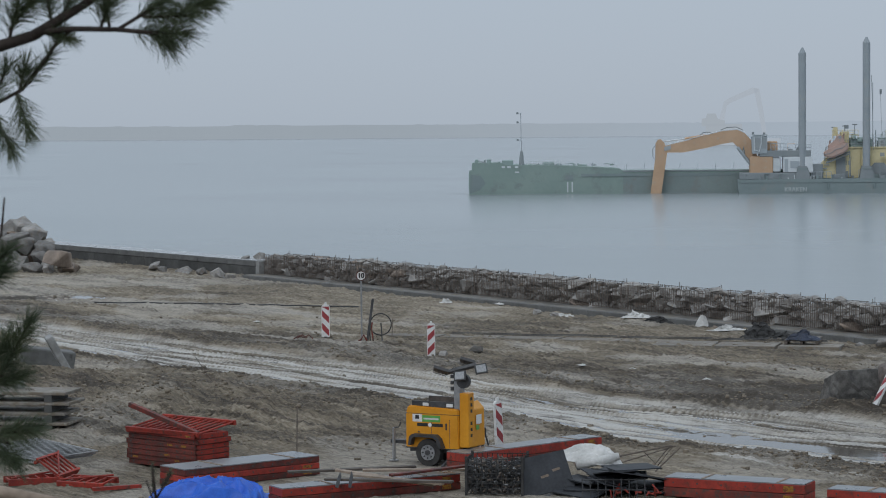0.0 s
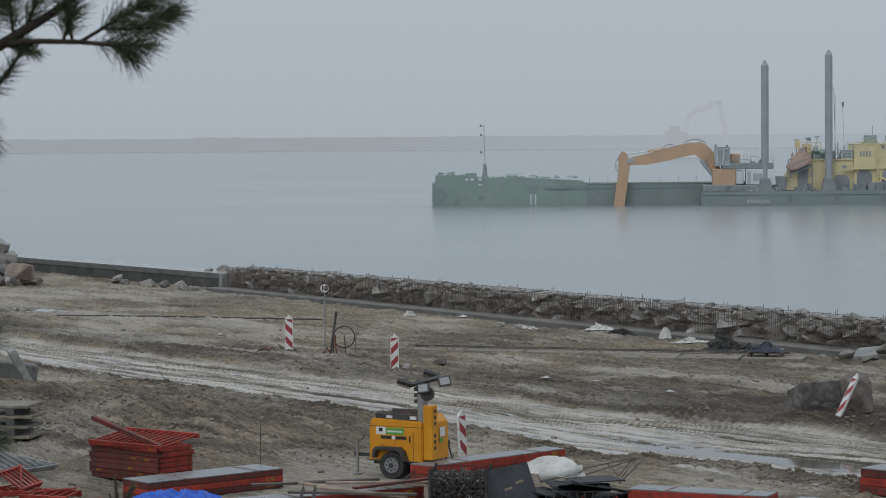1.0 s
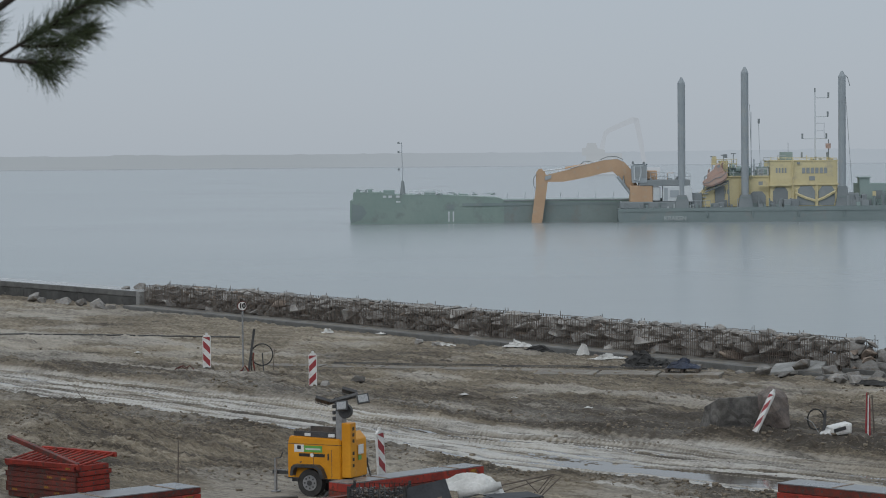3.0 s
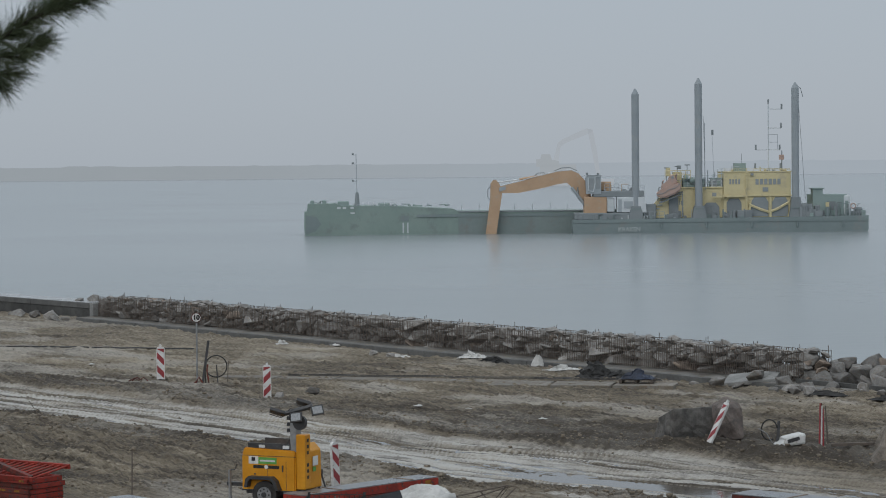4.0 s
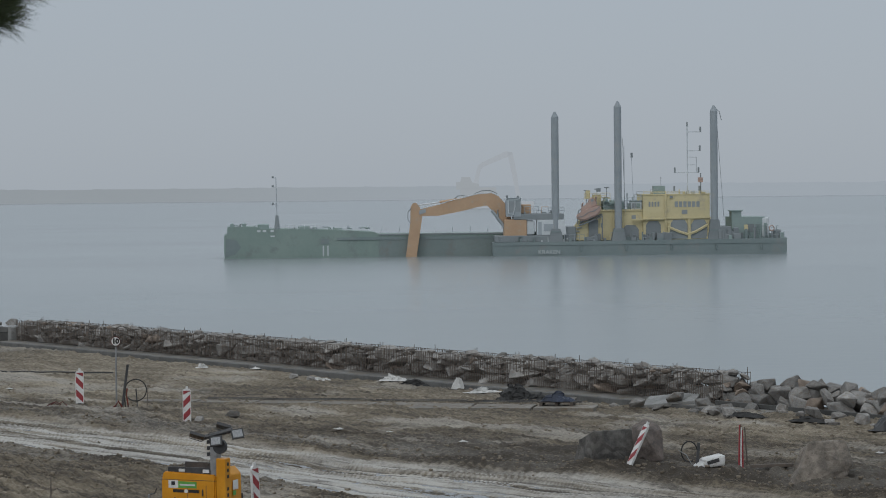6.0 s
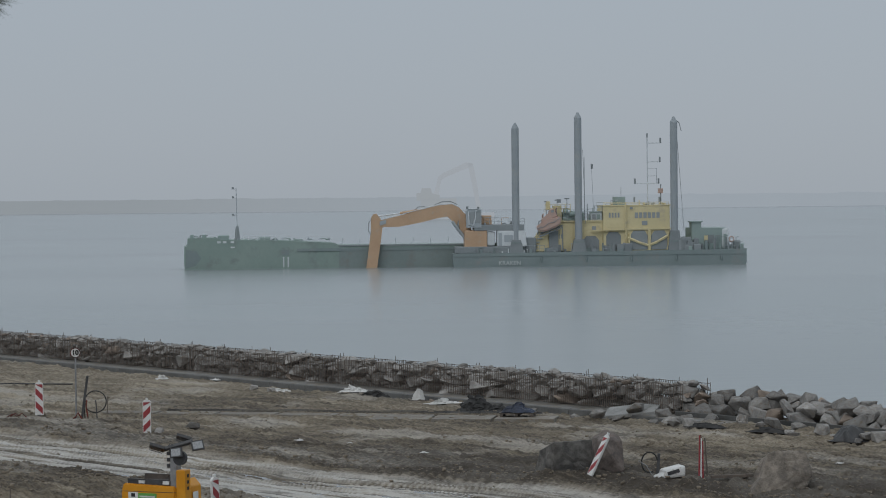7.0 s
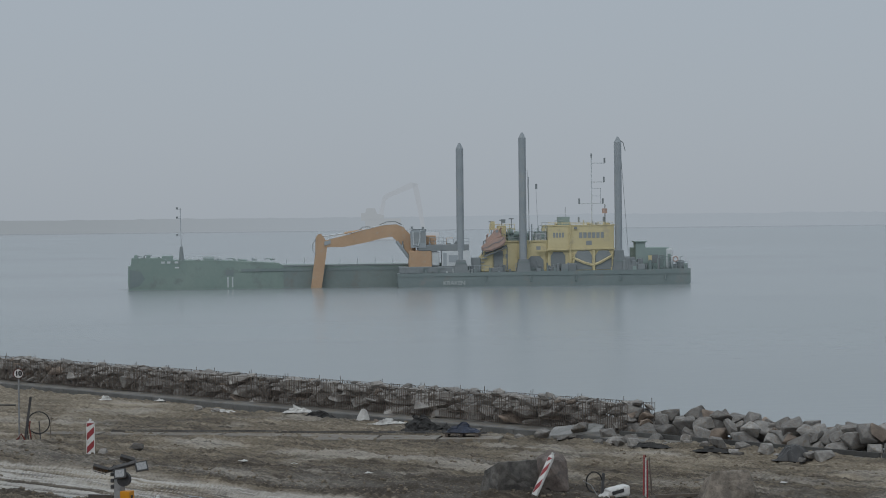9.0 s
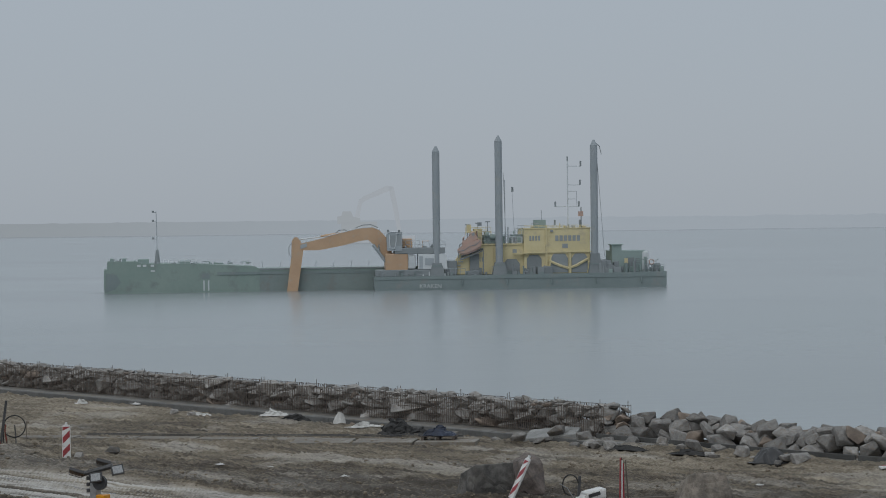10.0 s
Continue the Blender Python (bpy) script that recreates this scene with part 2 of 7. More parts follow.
def path_tube(bm, pts, r, n=6):
    """One unbroken round bar along the points."""
    pts = [Vector(p) for p in pts]
    rings = []
    for i, p in enumerate(pts):
        d = (pts[min(i + 1, len(pts) - 1)] - pts[max(i - 1, 0)]).normalized()
        up = Vector((0, 0, 1)) if abs(d.z) < 0.9 else Vector((1, 0, 0))
        if abs(d.y) < 0.5:
            up = Vector((0, 1, 0))
        a = d.cross(up).normalized()
        b = d.cross(a).normalized()
        rings.append([bm.verts.new(p + (a * math.cos(t) + b * math.sin(t)) * r) for t in (2 * math.pi * k / n for k in range(n))])
    for u, v in zip(rings, rings[1:]):
        for k in range(n):
            bm.faces.new((u[k], u[(k + 1) % n], v[(k + 1) % n], v[k]))
    bm.faces.new(rings[0]), bm.faces.new(rings[-1][::-1])
    return bm


def prism(bm, outline, y0, y1):
    """An outline in x and z, pulled from y0 to y1."""
    a = [bm.verts.new((x, y0, z)) for x, z in outline]
    b = [bm.verts.new((x, y1, z)) for x, z in outline]
    bm.faces.new(a), bm.faces.new(b[::-1])
    for i in range(len(a)):
        j = (i + 1) % len(a)
        bm.faces.new((a[i], b[i], b[j], a[j]))
    return bm


def B():
    return bmesh.new()


def rock_bm(seed, n=15, flat=0.76, bev=0.028):
    """An angular quarried stone about 1 m across, base at z = 0."""
    rng = random.Random(seed)
    bm = B()
    for _ in range(n):
        v = Vector((rng.uniform(-1, 1), rng.uniform(-1, 1), rng.uniform(-1, 1)))
        k = max(abs(c) for c in v)
        v = v / k * rng.uniform(0.36, 0.54)
        bm.verts.new((v.x, v.y, v.z * flat + 0.5 * flat))
    r = bmesh.ops.convex_hull(bm, input=bm.verts)
    bmesh.ops.delete(bm, geom=list({g for g in r["geom_interior"] + r["geom_unused"] if isinstance(g, bmesh.types.BMVert)}), context="VERTS")
    bmesh.ops.dissolve_limit(bm, angle_limit=radians(14), verts=bm.verts, edges=bm.edges)
    if bev:
        bmesh.ops.bevel(bm, geom=list(bm.edges), offset=bev, segments=1, affect="EDGES")
    return bm


def boulder_bm(seed, sx, sy, sz, n=12, taper=0.15):
    """A large faceted boulder with worn, pitted faces, base at z = 0."""
    bm = rock_bm(seed, n, 1.0, 0.022)
    bmesh.ops.triangulate(bm, faces=bm.faces)
    for _ in range(3):
        bmesh.ops.subdivide_edges(bm, edges=[e for e in bm.edges if e.calc_length() > 0.05], cuts=1, use_grid_fill=True)
        bmesh.ops.triangulate(bm, faces=bm.faces)
    o = Vector((seed * 1.7, 0, 0))
    for v in bm.verts:
        q = v.co * 3.0 + o
        d = 0.022 * noise.fractal(q * 1.6, 0.8, 2.1, 5) - 0.03 * max(0.0, 0.12 - abs(noise.noise(Vector((q.x + q.z * 1.5, q.y, q.z - q.x * 0.6)) * 0.8))) / 0.12
        c = v.co - Vector((0, 0, 0.5))
        v.co += c.normalized() * d
        k = 1 + taper * 0.4 - taper * v.co.z
        v.co = (v.co.x * sx * k, v.co.y * sy * k, v.co.z * sz)
    return bm


def cloth_bm(seed, sx, sy, h, res=26, spikes=2.2):
    """A crumpled sheet lying in a heap."""
    bm = B()
    bmesh.ops.create_grid(bm, x_segments=res, y_segments=res, size=0.5)
    o = Vector((seed * 3.7, seed * 1.3, 0))
    for v in bm.verts:
        p = Vector((v.co.x, v.co.y, 0))
        edge = max(0.0, 1 - (2 * p.length) ** 2.2)
        wr = abs(noise.noise(p * 4.5 * spikes / 2 + o)) * 0.9 + abs(noise.noise(p * 9 * spikes / 2 + o * 2)) * 0.35
        rim = 1 + 0.35 * noise.noise(p * 3 + o * 3)
        sway = Vector((noise.noise(p * 6 * spikes / 2 - o), noise.noise(p * 6 * spikes / 2 + o * 4), 0)) * 0.22 * edge
        lobe = 0.35 + 0.9 * max(0.0, 0.5 + noise.noise(p * 2.6 + o * 5))
        v.co = (p.x * sx * rim + sway.x * sx, p.y * sy * rim + sway.y * sy, 0.015 + h * edge * (0.45 + wr) * lobe + 0.06 * h * wr)
    bmesh.ops.solidify(bm, geom=bm.faces, thickness=0.008)
    return bm


def folds_bm(seed, sx, sy, h, res=60, freq=3.2, fine=0.16, base=0.3):
    """A thick sheet lying in rounded rolls and folds."""
    bm = B()
    bmesh.ops.create_grid(bm, x_segments=res, y_segments=res, size=0.5)
    o = Vector((seed * 2.3, seed * 5.1, 0))
    for v in bm.verts:
        p = Vector((v.co.x, v.co.y, 0))
        edge = max(0.0, 1 - (2 * p.length) ** 2.6)
        q = p * freq + Vector((noise.noise(p * 3 + o), noise.noise(p * 3 - o), 0)) * 0.9 + o
        roll = 1 - abs(noise.noise(q)) * 2.2
        crease = 1 - abs(noise.noise(q * 2.6)) * 2
        rim = 1 + 0.25 * noise.noise(p * 4 + o * 3)
        v.co = (p.x * sx * rim, p.y * sy * rim, 0.015 + h * edge ** 0.7 * (base + (1.05 - base) * max(0, roll) + fine * max(0, crease)))
    bmesh.ops.solidify(bm, geom=bm.faces, thickness=0.012)
    return bm


# ---- the ground: churned sand, one sheet from the dune to the sea bed ----
_tab = np.random.RandomState(7).rand(256, 256)


def vnoise(x, y):
    xi, yi = np.floor(x).astype(int), np.floor(y).astype(int)
    fx, fy = x - xi, y - yi
    fx, fy = fx * fx * (3 - 2 * fx), fy * fy * (3 - 2 * fy)
    g = lambda a, b: _tab[a & 255, b & 255]
    return (g(xi, yi) * (1 - fx) + g(xi + 1, yi) * fx) * (1 - fy) + (g(xi, yi + 1) * (1 - fx) + g(xi + 1, yi + 1) * fx) * fy - 0.5


def fbm(x, y, octaves=4, gain=0.5):
    s, a = 0.0, 1.0
    for k in range(octaves):
        s = s + a * vnoise(x + 17.3 * k, y + 9.1 * k)
        x, y, a = x * 2.03, y * 2.03, a * gain
    return s


def step01(a, b, v):
    t = np.clip((v - a) / (b - a), 0, 1)
    return t * t * (3 - 2 * t)


QX, QY = (-160, -80, -35.7, -18.6, 10.3, 16.8, 60, 200), (300, 198.5, 142.3, 120.9, 81.3, 72.4, 28, -110)
FX, FY = (-60, -25.5, -19.8, -13.5, -9.4, -4.2, -1.5, 0.7, 2.6, 5.8, 10.4, 40), (150, 96.9, 88.9, 82.2, 77.5, 71.6, 68.0, 66.0, 64.5, 61.7, 57.0, 30)
NX, NY = (-60, -23, -17.6, -11.7, -8.3, -6.1, -3.4, -1.0, 2.3, 4.8, 40), (140, 87.4, 79.3, 72.4, 68.5, 66.2, 62.2, 58.8, 55.8, 53.3, 25)



def quay_gap(x, y):
    return (y - np.interp(x, QX, QY)) * 0.6


def road_v(x, y):
    """0 at the road's near edge, 1 at its far edge."""
    n, f = np.interp(x, NX, NY), np.interp(x, FX, FY)
    wob = 0.10 * fbm(x * 0.35, y * 0.35, 3)
    return (y - n) / np.maximum(f - n, 3.0) + wob


def band_of(x, y):
    along, across = (x - 1.05 * y) * 0.69, (1.05 * x + y) * 0.69
    return np.maximum(0, np.sin(across * 2.2 + 2.5 * fbm(along * 0.05, across * 0.1, 2)) - 0.1) * step01(-0.05, 0.2, fbm(x * 0.10 + 7, y * 0.12, 2))


TRACKS = [(0.16, 0.020, 0.9), (0.27, 0.016, 0.7), (0.41, 0.020, 1.0), (0.52, 0.016, 0.8), (0.66, 0.020, 1.0), (0.77, 0.016, 0.9), (0.90, 0.024, 0.8),
          (1.16, 0.030, 0.9), (1.30, 0.028, 1.0), (1.52, 0.026, 0.6), (1.66, 0.026, 0.8), (1.98, 0.030, 0.7), (2.14, 0.030, 0.7), (2.5, 0.035, 0.5)]


def tracks_of(x, y, v):
    """Wheel tracks that wander along the road: how deep in a track, and the lugs printed into it."""
    al = (x - 1.05 * y) * 0.69
    deep = np.zeros_like(x)
    for k, (v0, wd, amp) in enumerate(TRACKS):
        c = v0 + 0.06 * fbm(al * 0.035 + 13 * k, al * 0.0 + 3 * k, 3)
        fade = 0.35 + 0.65 * step01(-0.18, 0.12, fbm(al * 0.06 + 31 * k, al * 0.0 + 7, 2))
        deep = np.maximum(deep, amp * fade * np.exp(-((v - c) / wd) ** 2))
    return deep, deep * np.sin(al * 23 + v * 60 + 3 * fbm(al * 0.5, v * 9, 2)) * np.where((v > 0) & (v < 1), 0.05, 0.22)


def ground_z(x, y):
    x, y = np.asarray(x, float), np.asarray(y, float)
    v = road_v(x, y)
    along, across = (x - 1.05 * y) * 0.69, (1.05 * x + y) * 0.69
    on = step01(-0.05, 0.08, v) * (1 - step01(0.93, 1.06, v))
    crust = 0.5 - np.abs(fbm(x * 1.3 + 3, y * 0.9, 4, 0.62))
    churn = 0.08 * fbm(x * 0.32, y * 0.28, 3, 0.5) + 0.065 * fbm(x * 1.9, y * 1.4, 4, 0.75) + 0.06 * fbm(x * 5.5, y * 2.6, 3, 0.75) + 0.05 * fbm(along * 0.4, across * 4.5, 3, 0.7)
    lumps = 0.08 * np.maximum(0, fbm(x * 0.9 + 5, y * 0.8, 4, 0.65)) + 0.16 * np.maximum(0, crust - 0.36)
    ruts = 0.022 * np.sin(v * 80 + 4 * fbm(along * 0.10, across * 0.4, 3)) + 0.085 * fbm(along * 0.09, v * 17, 5, 0.74) + 0.03 * fbm(x * 4, y * 2.5, 2)
    # lugs printed by tyres and tracks, in bands along the traffic
    churn = churn + 0.03 * band_of(x, y) * np.sin(along * 18 + 2 * across)
    z = (churn + lumps) * (1 - on) + (-0.13 + ruts + 0.22 * churn) * on
    z = np.where(on > 0.5, -0.13 + (z + 0.13) * (0.55 + 0.45 * step01(0.25, 0.7, v)), z)
    deep, lug = tracks_of(x, y, v)
    z = z - 0.075 * deep + 0.022 * lug
    # a hollow that holds a long puddle near the right end
    z = z - 0.10 * step01(-1, 2.5, x) * np.exp(-((v - 0.28) / 0.09) ** 2)
    # ridges thrown up along both edges of the road
    z = z + np.exp(-((v + 0.09) / 0.07) ** 2) * (0.03 + 0.14 * np.maximum(0, fbm(x * 0.7, y * 0.5, 3, 0.5)))
    z = z + np.exp(-((v - 1.13) / 0.08) ** 2) * (0.06 + 0.15 * np.maximum(0, fbm(x * 0.7 + 9, y * 0.6, 4, 0.6)))
    # spoil heaps between road and stored formwork
    for cx, cy, rx, ry, h in ((-16.5, 69.0, 3.2, 2.6, 0.62), (-12.2, 65.6, 2.6, 2.2, 0.62), (-9.2, 62.3, 1.9, 1.7, 0.5), (-13.3, 63.5, 1.6, 1.5, 0.5), (-20.5, 71.5, 2.5, 2.5, 0.7), (-6.6, 63.2, 1.4, 1.5, 0.3), (8.2, 62.0, 3.6, 0.7, 0.22), (5.6, 63.7, 1.8, 0.8, 0.25)):
        d = ((x - cx) / rx) ** 2 + ((y - cy) / ry) ** 2
        z = z + h * np.exp(-d * 1.2) * (0.85 + 0.5 * fbm(x * 0.9, y * 0.9, 3, 0.5)) * 0.85
    # long track lines over the flat towards the quay
    flat = step01(1.15, 1.5, v) * (1 - step01(-4, -1.5, quay_gap(x, y)))
    z = z + flat * (0.05 * fbm(along * 0.16, across * 1.5, 4, 0.6) + 0.04 * np.sin(across * 2.6 + 4 * fbm(along * 0.08, across * 0.2, 2)) * np.maximum(0, fbm(x * 0.15, y * 0.12 + 3, 2) + 0.15))
    # bearing ground under the stored material
    yard = np.exp(-(((x + 5) / 7.5) ** 4 + ((y - 51.5) / 4.5) ** 4))
    z = z * (1 - 0.85 * yard)
    z = z - 0.12 * np.exp(-((quay_gap(x, y) + 1.3) / 0.5) ** 2) * (1 - step01(8, 11, x)) + 0.17 * step01(9, 12, x) * np.exp(-((quay_gap(x, y) + 1.25) / 0.6) ** 2) - 0.21 * np.exp(-(((x + 27) / 6) ** 2 + ((y - 108) / 3.5) ** 2))
    # the dune on which the camera stands, and the sea bed
    z = z * step01(30, 40, y) + 5.5 * (1 - step01(6, 36, y)) + 1.2 * (1 - step01(-60, -5, y))
    s = step01(0.4, 3.5, quay_gap(x, y))
    return z * (1 - s) - 6.0 * s


def build_ground():
    cols = np.concatenate([-np.geomspace(0.33, 9, 22)[::-1], np.linspace(-0.33, 0.30, 940)[1:-1], np.geomspace(0.30, 9, 22)])
    rows = np.concatenate([np.linspace(-260, 42, 60), 1 / np.linspace(1 / 42.3, 1 / 190, 700), [230, 330, 600, 1200]])
    u, y = np.meshgrid(cols, rows)
    x = u * np.maximum(y, 44)
    z = ground_z(x, y)
    n, m = y.shape
    co = np.stack([x, y, z], -1).reshape(-1, 3)
    idx = np.arange(n * m).reshape(n, m)
    quads = np.stack([idx[:-1, :-1], idx[:-1, 1:], idx[1:, 1:], idx[1:, :-1]], -1).reshape(-1, 4)
    me = bpy.data.meshes.new("ground")
    me.vertices.add(len(co)), me.loops.add(quads.size), me.polygons.add(len(quads))
    me.vertices.foreach_set("co", co.ravel())
    me.loops.foreach_set("vertex_index", quads.ravel().astype(np.int32))
    me.polygons.foreach_set("loop_start", np.arange(0, quads.size, 4, dtype=np.int32))
    me.update(calc_edges=True)
    me.polygons.foreach_set("use_smooth", np.ones(len(quads), bool))
    v = road_v(x, y)
    on = step01(-0.04, 0.06, v) * (1 - step01(0.92, 1.05, v))
    along, across = (x - 1.05 * y) * 0.69, (1.05 * x + y) * 0.69
    streak = 0.9 * fbm(along * 0.06, v * 15, 5, 0.76) + 0.55 * fbm(along * 0.22 + 5, v * 48, 3, 0.8)
    deep, lug = tracks_of(x, y, v)
    wet = on * np.clip(0.80 + 0.2 * np.exp(-((v - 0.14) / 0.16) ** 2) - 0.16 * step01(0.45, 0.9, v) + 1.35 * streak - 0.42 * deep, 0, 1) * (1 - 0.7 * step01(4.0, 8.5, x) * step01(0.35, 0.6, v))
    wet = np.maximum(wet, 0.9 * np.exp(-((v + 0.26 + 0.05 * fbm(along * 0.1, across * 0.0, 2)) / 0.035) ** 2) * step01(-1, 1.5, x) * step01(-0.1, 0.1, fbm(along * 0.4, across * 2, 3)))
    patch = step01(0.10, 0.32, fbm(along * 0.10 + 40, across * 0.30, 4, 0.55)) * 0.75
    wet = np.maximum(wet, 0.6 * patch * step01(1.0, 1.3, v) * (1 - step01(-3, -1, quay_gap(x, y))))
    wet = np.maximum(wet, 0.35 * step01(0.12, 0.3, fbm(x * 0.3 + 11, y * 0.25, 3)) * (1 - on))
    at = me.attributes.new("wet", "FLOAT", "POINT")
    at.data.foreach_set("value", wet.ravel().astype(np.float32))
    yard = np.exp(-(((x + 5) / 10) ** 4 + ((y - 52.0) / 5.5) ** 4))
    rough = 0.24 * fbm(along * 0.22, across * 1.6, 4, 0.75) + 0.24 * fbm(along * 0.26 + 9, across * 4.6, 3, 0.8) + 0.06 * band_of(x, y) * np.sin(along * 18 + 2 * across) + 0.12 * fbm(x * 2.2, y * 2.0, 3, 0.7)
    tone = 0.51 + rough * (1 - 0.6 * yard) - 0.02 + 0.24 * fbm(x * 0.16 + 3, y * 0.11, 3) * (1 - 0.5 * yard) - 0.17 * deep + 0.11 * lug - 0.03 * yard + 0.10 * step01(-2, 1, x) * (1 - step01(-0.35, -0.15, v)) - (0.13 + 0.14 * step01(-4, 2, x)) * step01(0.98, 1.1, v) * (1 - step01(1.6, 2.2, v)) - 0.12 * on * np.clip(-1.6 * streak, 0, 1)
    heap = np.exp(-(((x + 13) / 6.5) ** 2 + ((y - 66.5) / 5.5) ** 2)) + 0.9 * np.exp(-((v + 0.10) / 0.09) ** 2) + 0.8 * np.exp(-(((x + 14) / 4.5) ** 2 + ((y - 62.0) / 3.5) ** 2))
    tone = tone - 0.23 * np.clip(heap, 0, 1) - 0.20 * step01(0, 7, x) * (1 - step01(-8, -3, quay_gap(x, y))) * (1 - on) + 0.03 * step01(-16, -4, quay_gap(x, y)) - 0.10 * step01(1.0, 1.15, v) * (1 - step01(1.4, 2.0, v))
    tn = me.attributes.new("tone", "FLOAT", "POINT")
    tn.data.foreach_set("value", np.clip(tone, 0, 1).ravel().astype(np.float32))
    ob = new("ground", me)
    me.materials.append(SAND)
    return tagged(ob, "churned wet grey-brown sand with wheel tracks and low heaps", "ground", kind="structure")


def sand_material():
    m = bpy.data.materials.new("churned_sand")
    m.use_nodes = True
    n, l = m.node_tree.nodes, m.node_tree.links
    b = n["Principled BSDF"]
    co, at = n.new("ShaderNodeTexCoord"), n.new("ShaderNodeAttribute")
    at.attribute_name = "wet"
    n1, n2, n3 = (n.new("ShaderNodeTexNoise") for _ in range(3))
    for nd, s, d in ((n1, 0.35, 6), (n2, 4.5, 7), (n3, 12.0, 5)):
        nd.inputs["Scale"].default_value, nd.inputs["Detail"].default_value, nd.inputs["Roughness"].default_value = s, d, 0.72
        l.new(co.outputs["Object"], nd.inputs[0])
    ramp = n.new("ShaderNodeValToRGB")
    for i, (p, c) in enumerate([(0.38, (0.045, 0.035, 0.025)), (0.49, (0.160, 0.131, 0.093)), (0.61, (0.330, 0.284, 0.216))]):
        e = ramp.color_ramp.elements[i] if i < 2 else ramp.color_ramp.elements.new(p)
        e.position, e.color = p, (*c, 1)
    mx = n.new("ShaderNodeMix")
    mx.inputs[0].default_value = 0.5
    fin = n.new("ShaderNodeMix")
    fin.inputs[0].default_value = 0.5
    l.new(n2.outputs[0], fin.inputs[2]), l.new(n3.outputs[0], fin.inputs[3])
    fine = n.new("ShaderNodeMapRange")
    fine.inputs[1].default_value, fine.inputs[2].default_value, fine.inputs[3].default_value, fine.inputs[4].default_value = 0.3, 0.7, 0.24, 0.78
    l.new(fin.outputs[0], fine.inputs[0])
    tone = n.new("ShaderNodeAttribute")
    tone.attribute_name = "tone"
    l.new(tone.outputs["Fac"], mx.inputs[2]), l.new(fine.outputs[0], mx.inputs[3])
    # fine drawn-out streaks along the traffic
    mp, n4 = n.new("ShaderNodeMapping"), n.new("ShaderNodeTexNoise")
    mp.vector_type = "TEXTURE"
    mp.inputs["Rotation"].default_value, mp.inputs["Scale"].default_value = (0, 0, radians(-46)), (2.4, 0.11, 1.0)
    n4.inputs["Scale"].default_value, n4.inputs["Detail"].default_value, n4.inputs["Roughness"].default_value = 1.0, 6, 0.7
    l.new(co.outputs["Object"], mp.inputs[0]), l.new(mp.outputs[0], n4.inputs[0])
    mx2 = n.new("ShaderNodeMix")
    mx2.inputs[0].default_value = 0.40
    l.new(mx.outputs[0], mx2.inputs[2]), l.new(n4.outputs[0], mx2.inputs[3])
    mx = mx2
    l.new(mx.outputs[0], ramp.inputs[0])
    wetmix = n.new("ShaderNodeMix")
    wetmix.data_type = "RGBA"
    l.new(at.outputs["Fac"], wetmix.inputs[0]), l.new(ramp.outputs[0], wetmix.inputs[6])
    slurry = n.new("ShaderNodeValToRGB")
    slurry.color_ramp.elements[0].position, slurry.color_ramp.elements[1].position = 0.37, 0.51
    slurry.color_ramp.elements[0].color, slurry.color_ramp.elements[1].color = (0.12, 0.106, 0.088, 1), (0.395, 0.372, 0.334, 1)
    l.new(mx.outputs[0], slurry.inputs[0]), l.new(slurry.outputs[0], wetmix.inputs[7])
    l.new(wetmix.outputs[2], b.inputs["Base Color"])
    rg = n.new("ShaderNodeMapRange")
    rg.inputs[1].default_value, rg.inputs[2].default_value, rg.inputs[3].default_value, rg.inputs[4].default_value = 0.25, 0.95, 0.92, 0.36
    l.new(at.outputs["Fac"], rg.inputs[0]), l.new(rg.outputs[0], b.inputs["Roughness"])
    hs = n.new("ShaderNodeMath")
    hs.operation = "MULTIPLY_ADD"
    hs.inputs[1].default_value = 0.4
    l.new(n3.outputs[0], hs.inputs[0]), l.new(n2.outputs[0], hs.inputs[2])
    bp = n.new("ShaderNodeBump")
    bp.inputs["Distance"].default_value = 0.18
    inv = n.new("ShaderNodeMapRange")
    inv.inputs[3].default_value, inv.inputs[4].default_value = 0.62, 0.22
    l.new(at.outputs["Fac"], inv.inputs[0]), l.new(inv.outputs[0], bp.inputs["Strength"])
    l.new(hs.outputs[0], bp.inputs["Height"]), l.new(bp.outputs[0], b.inputs["Normal"])
    return m


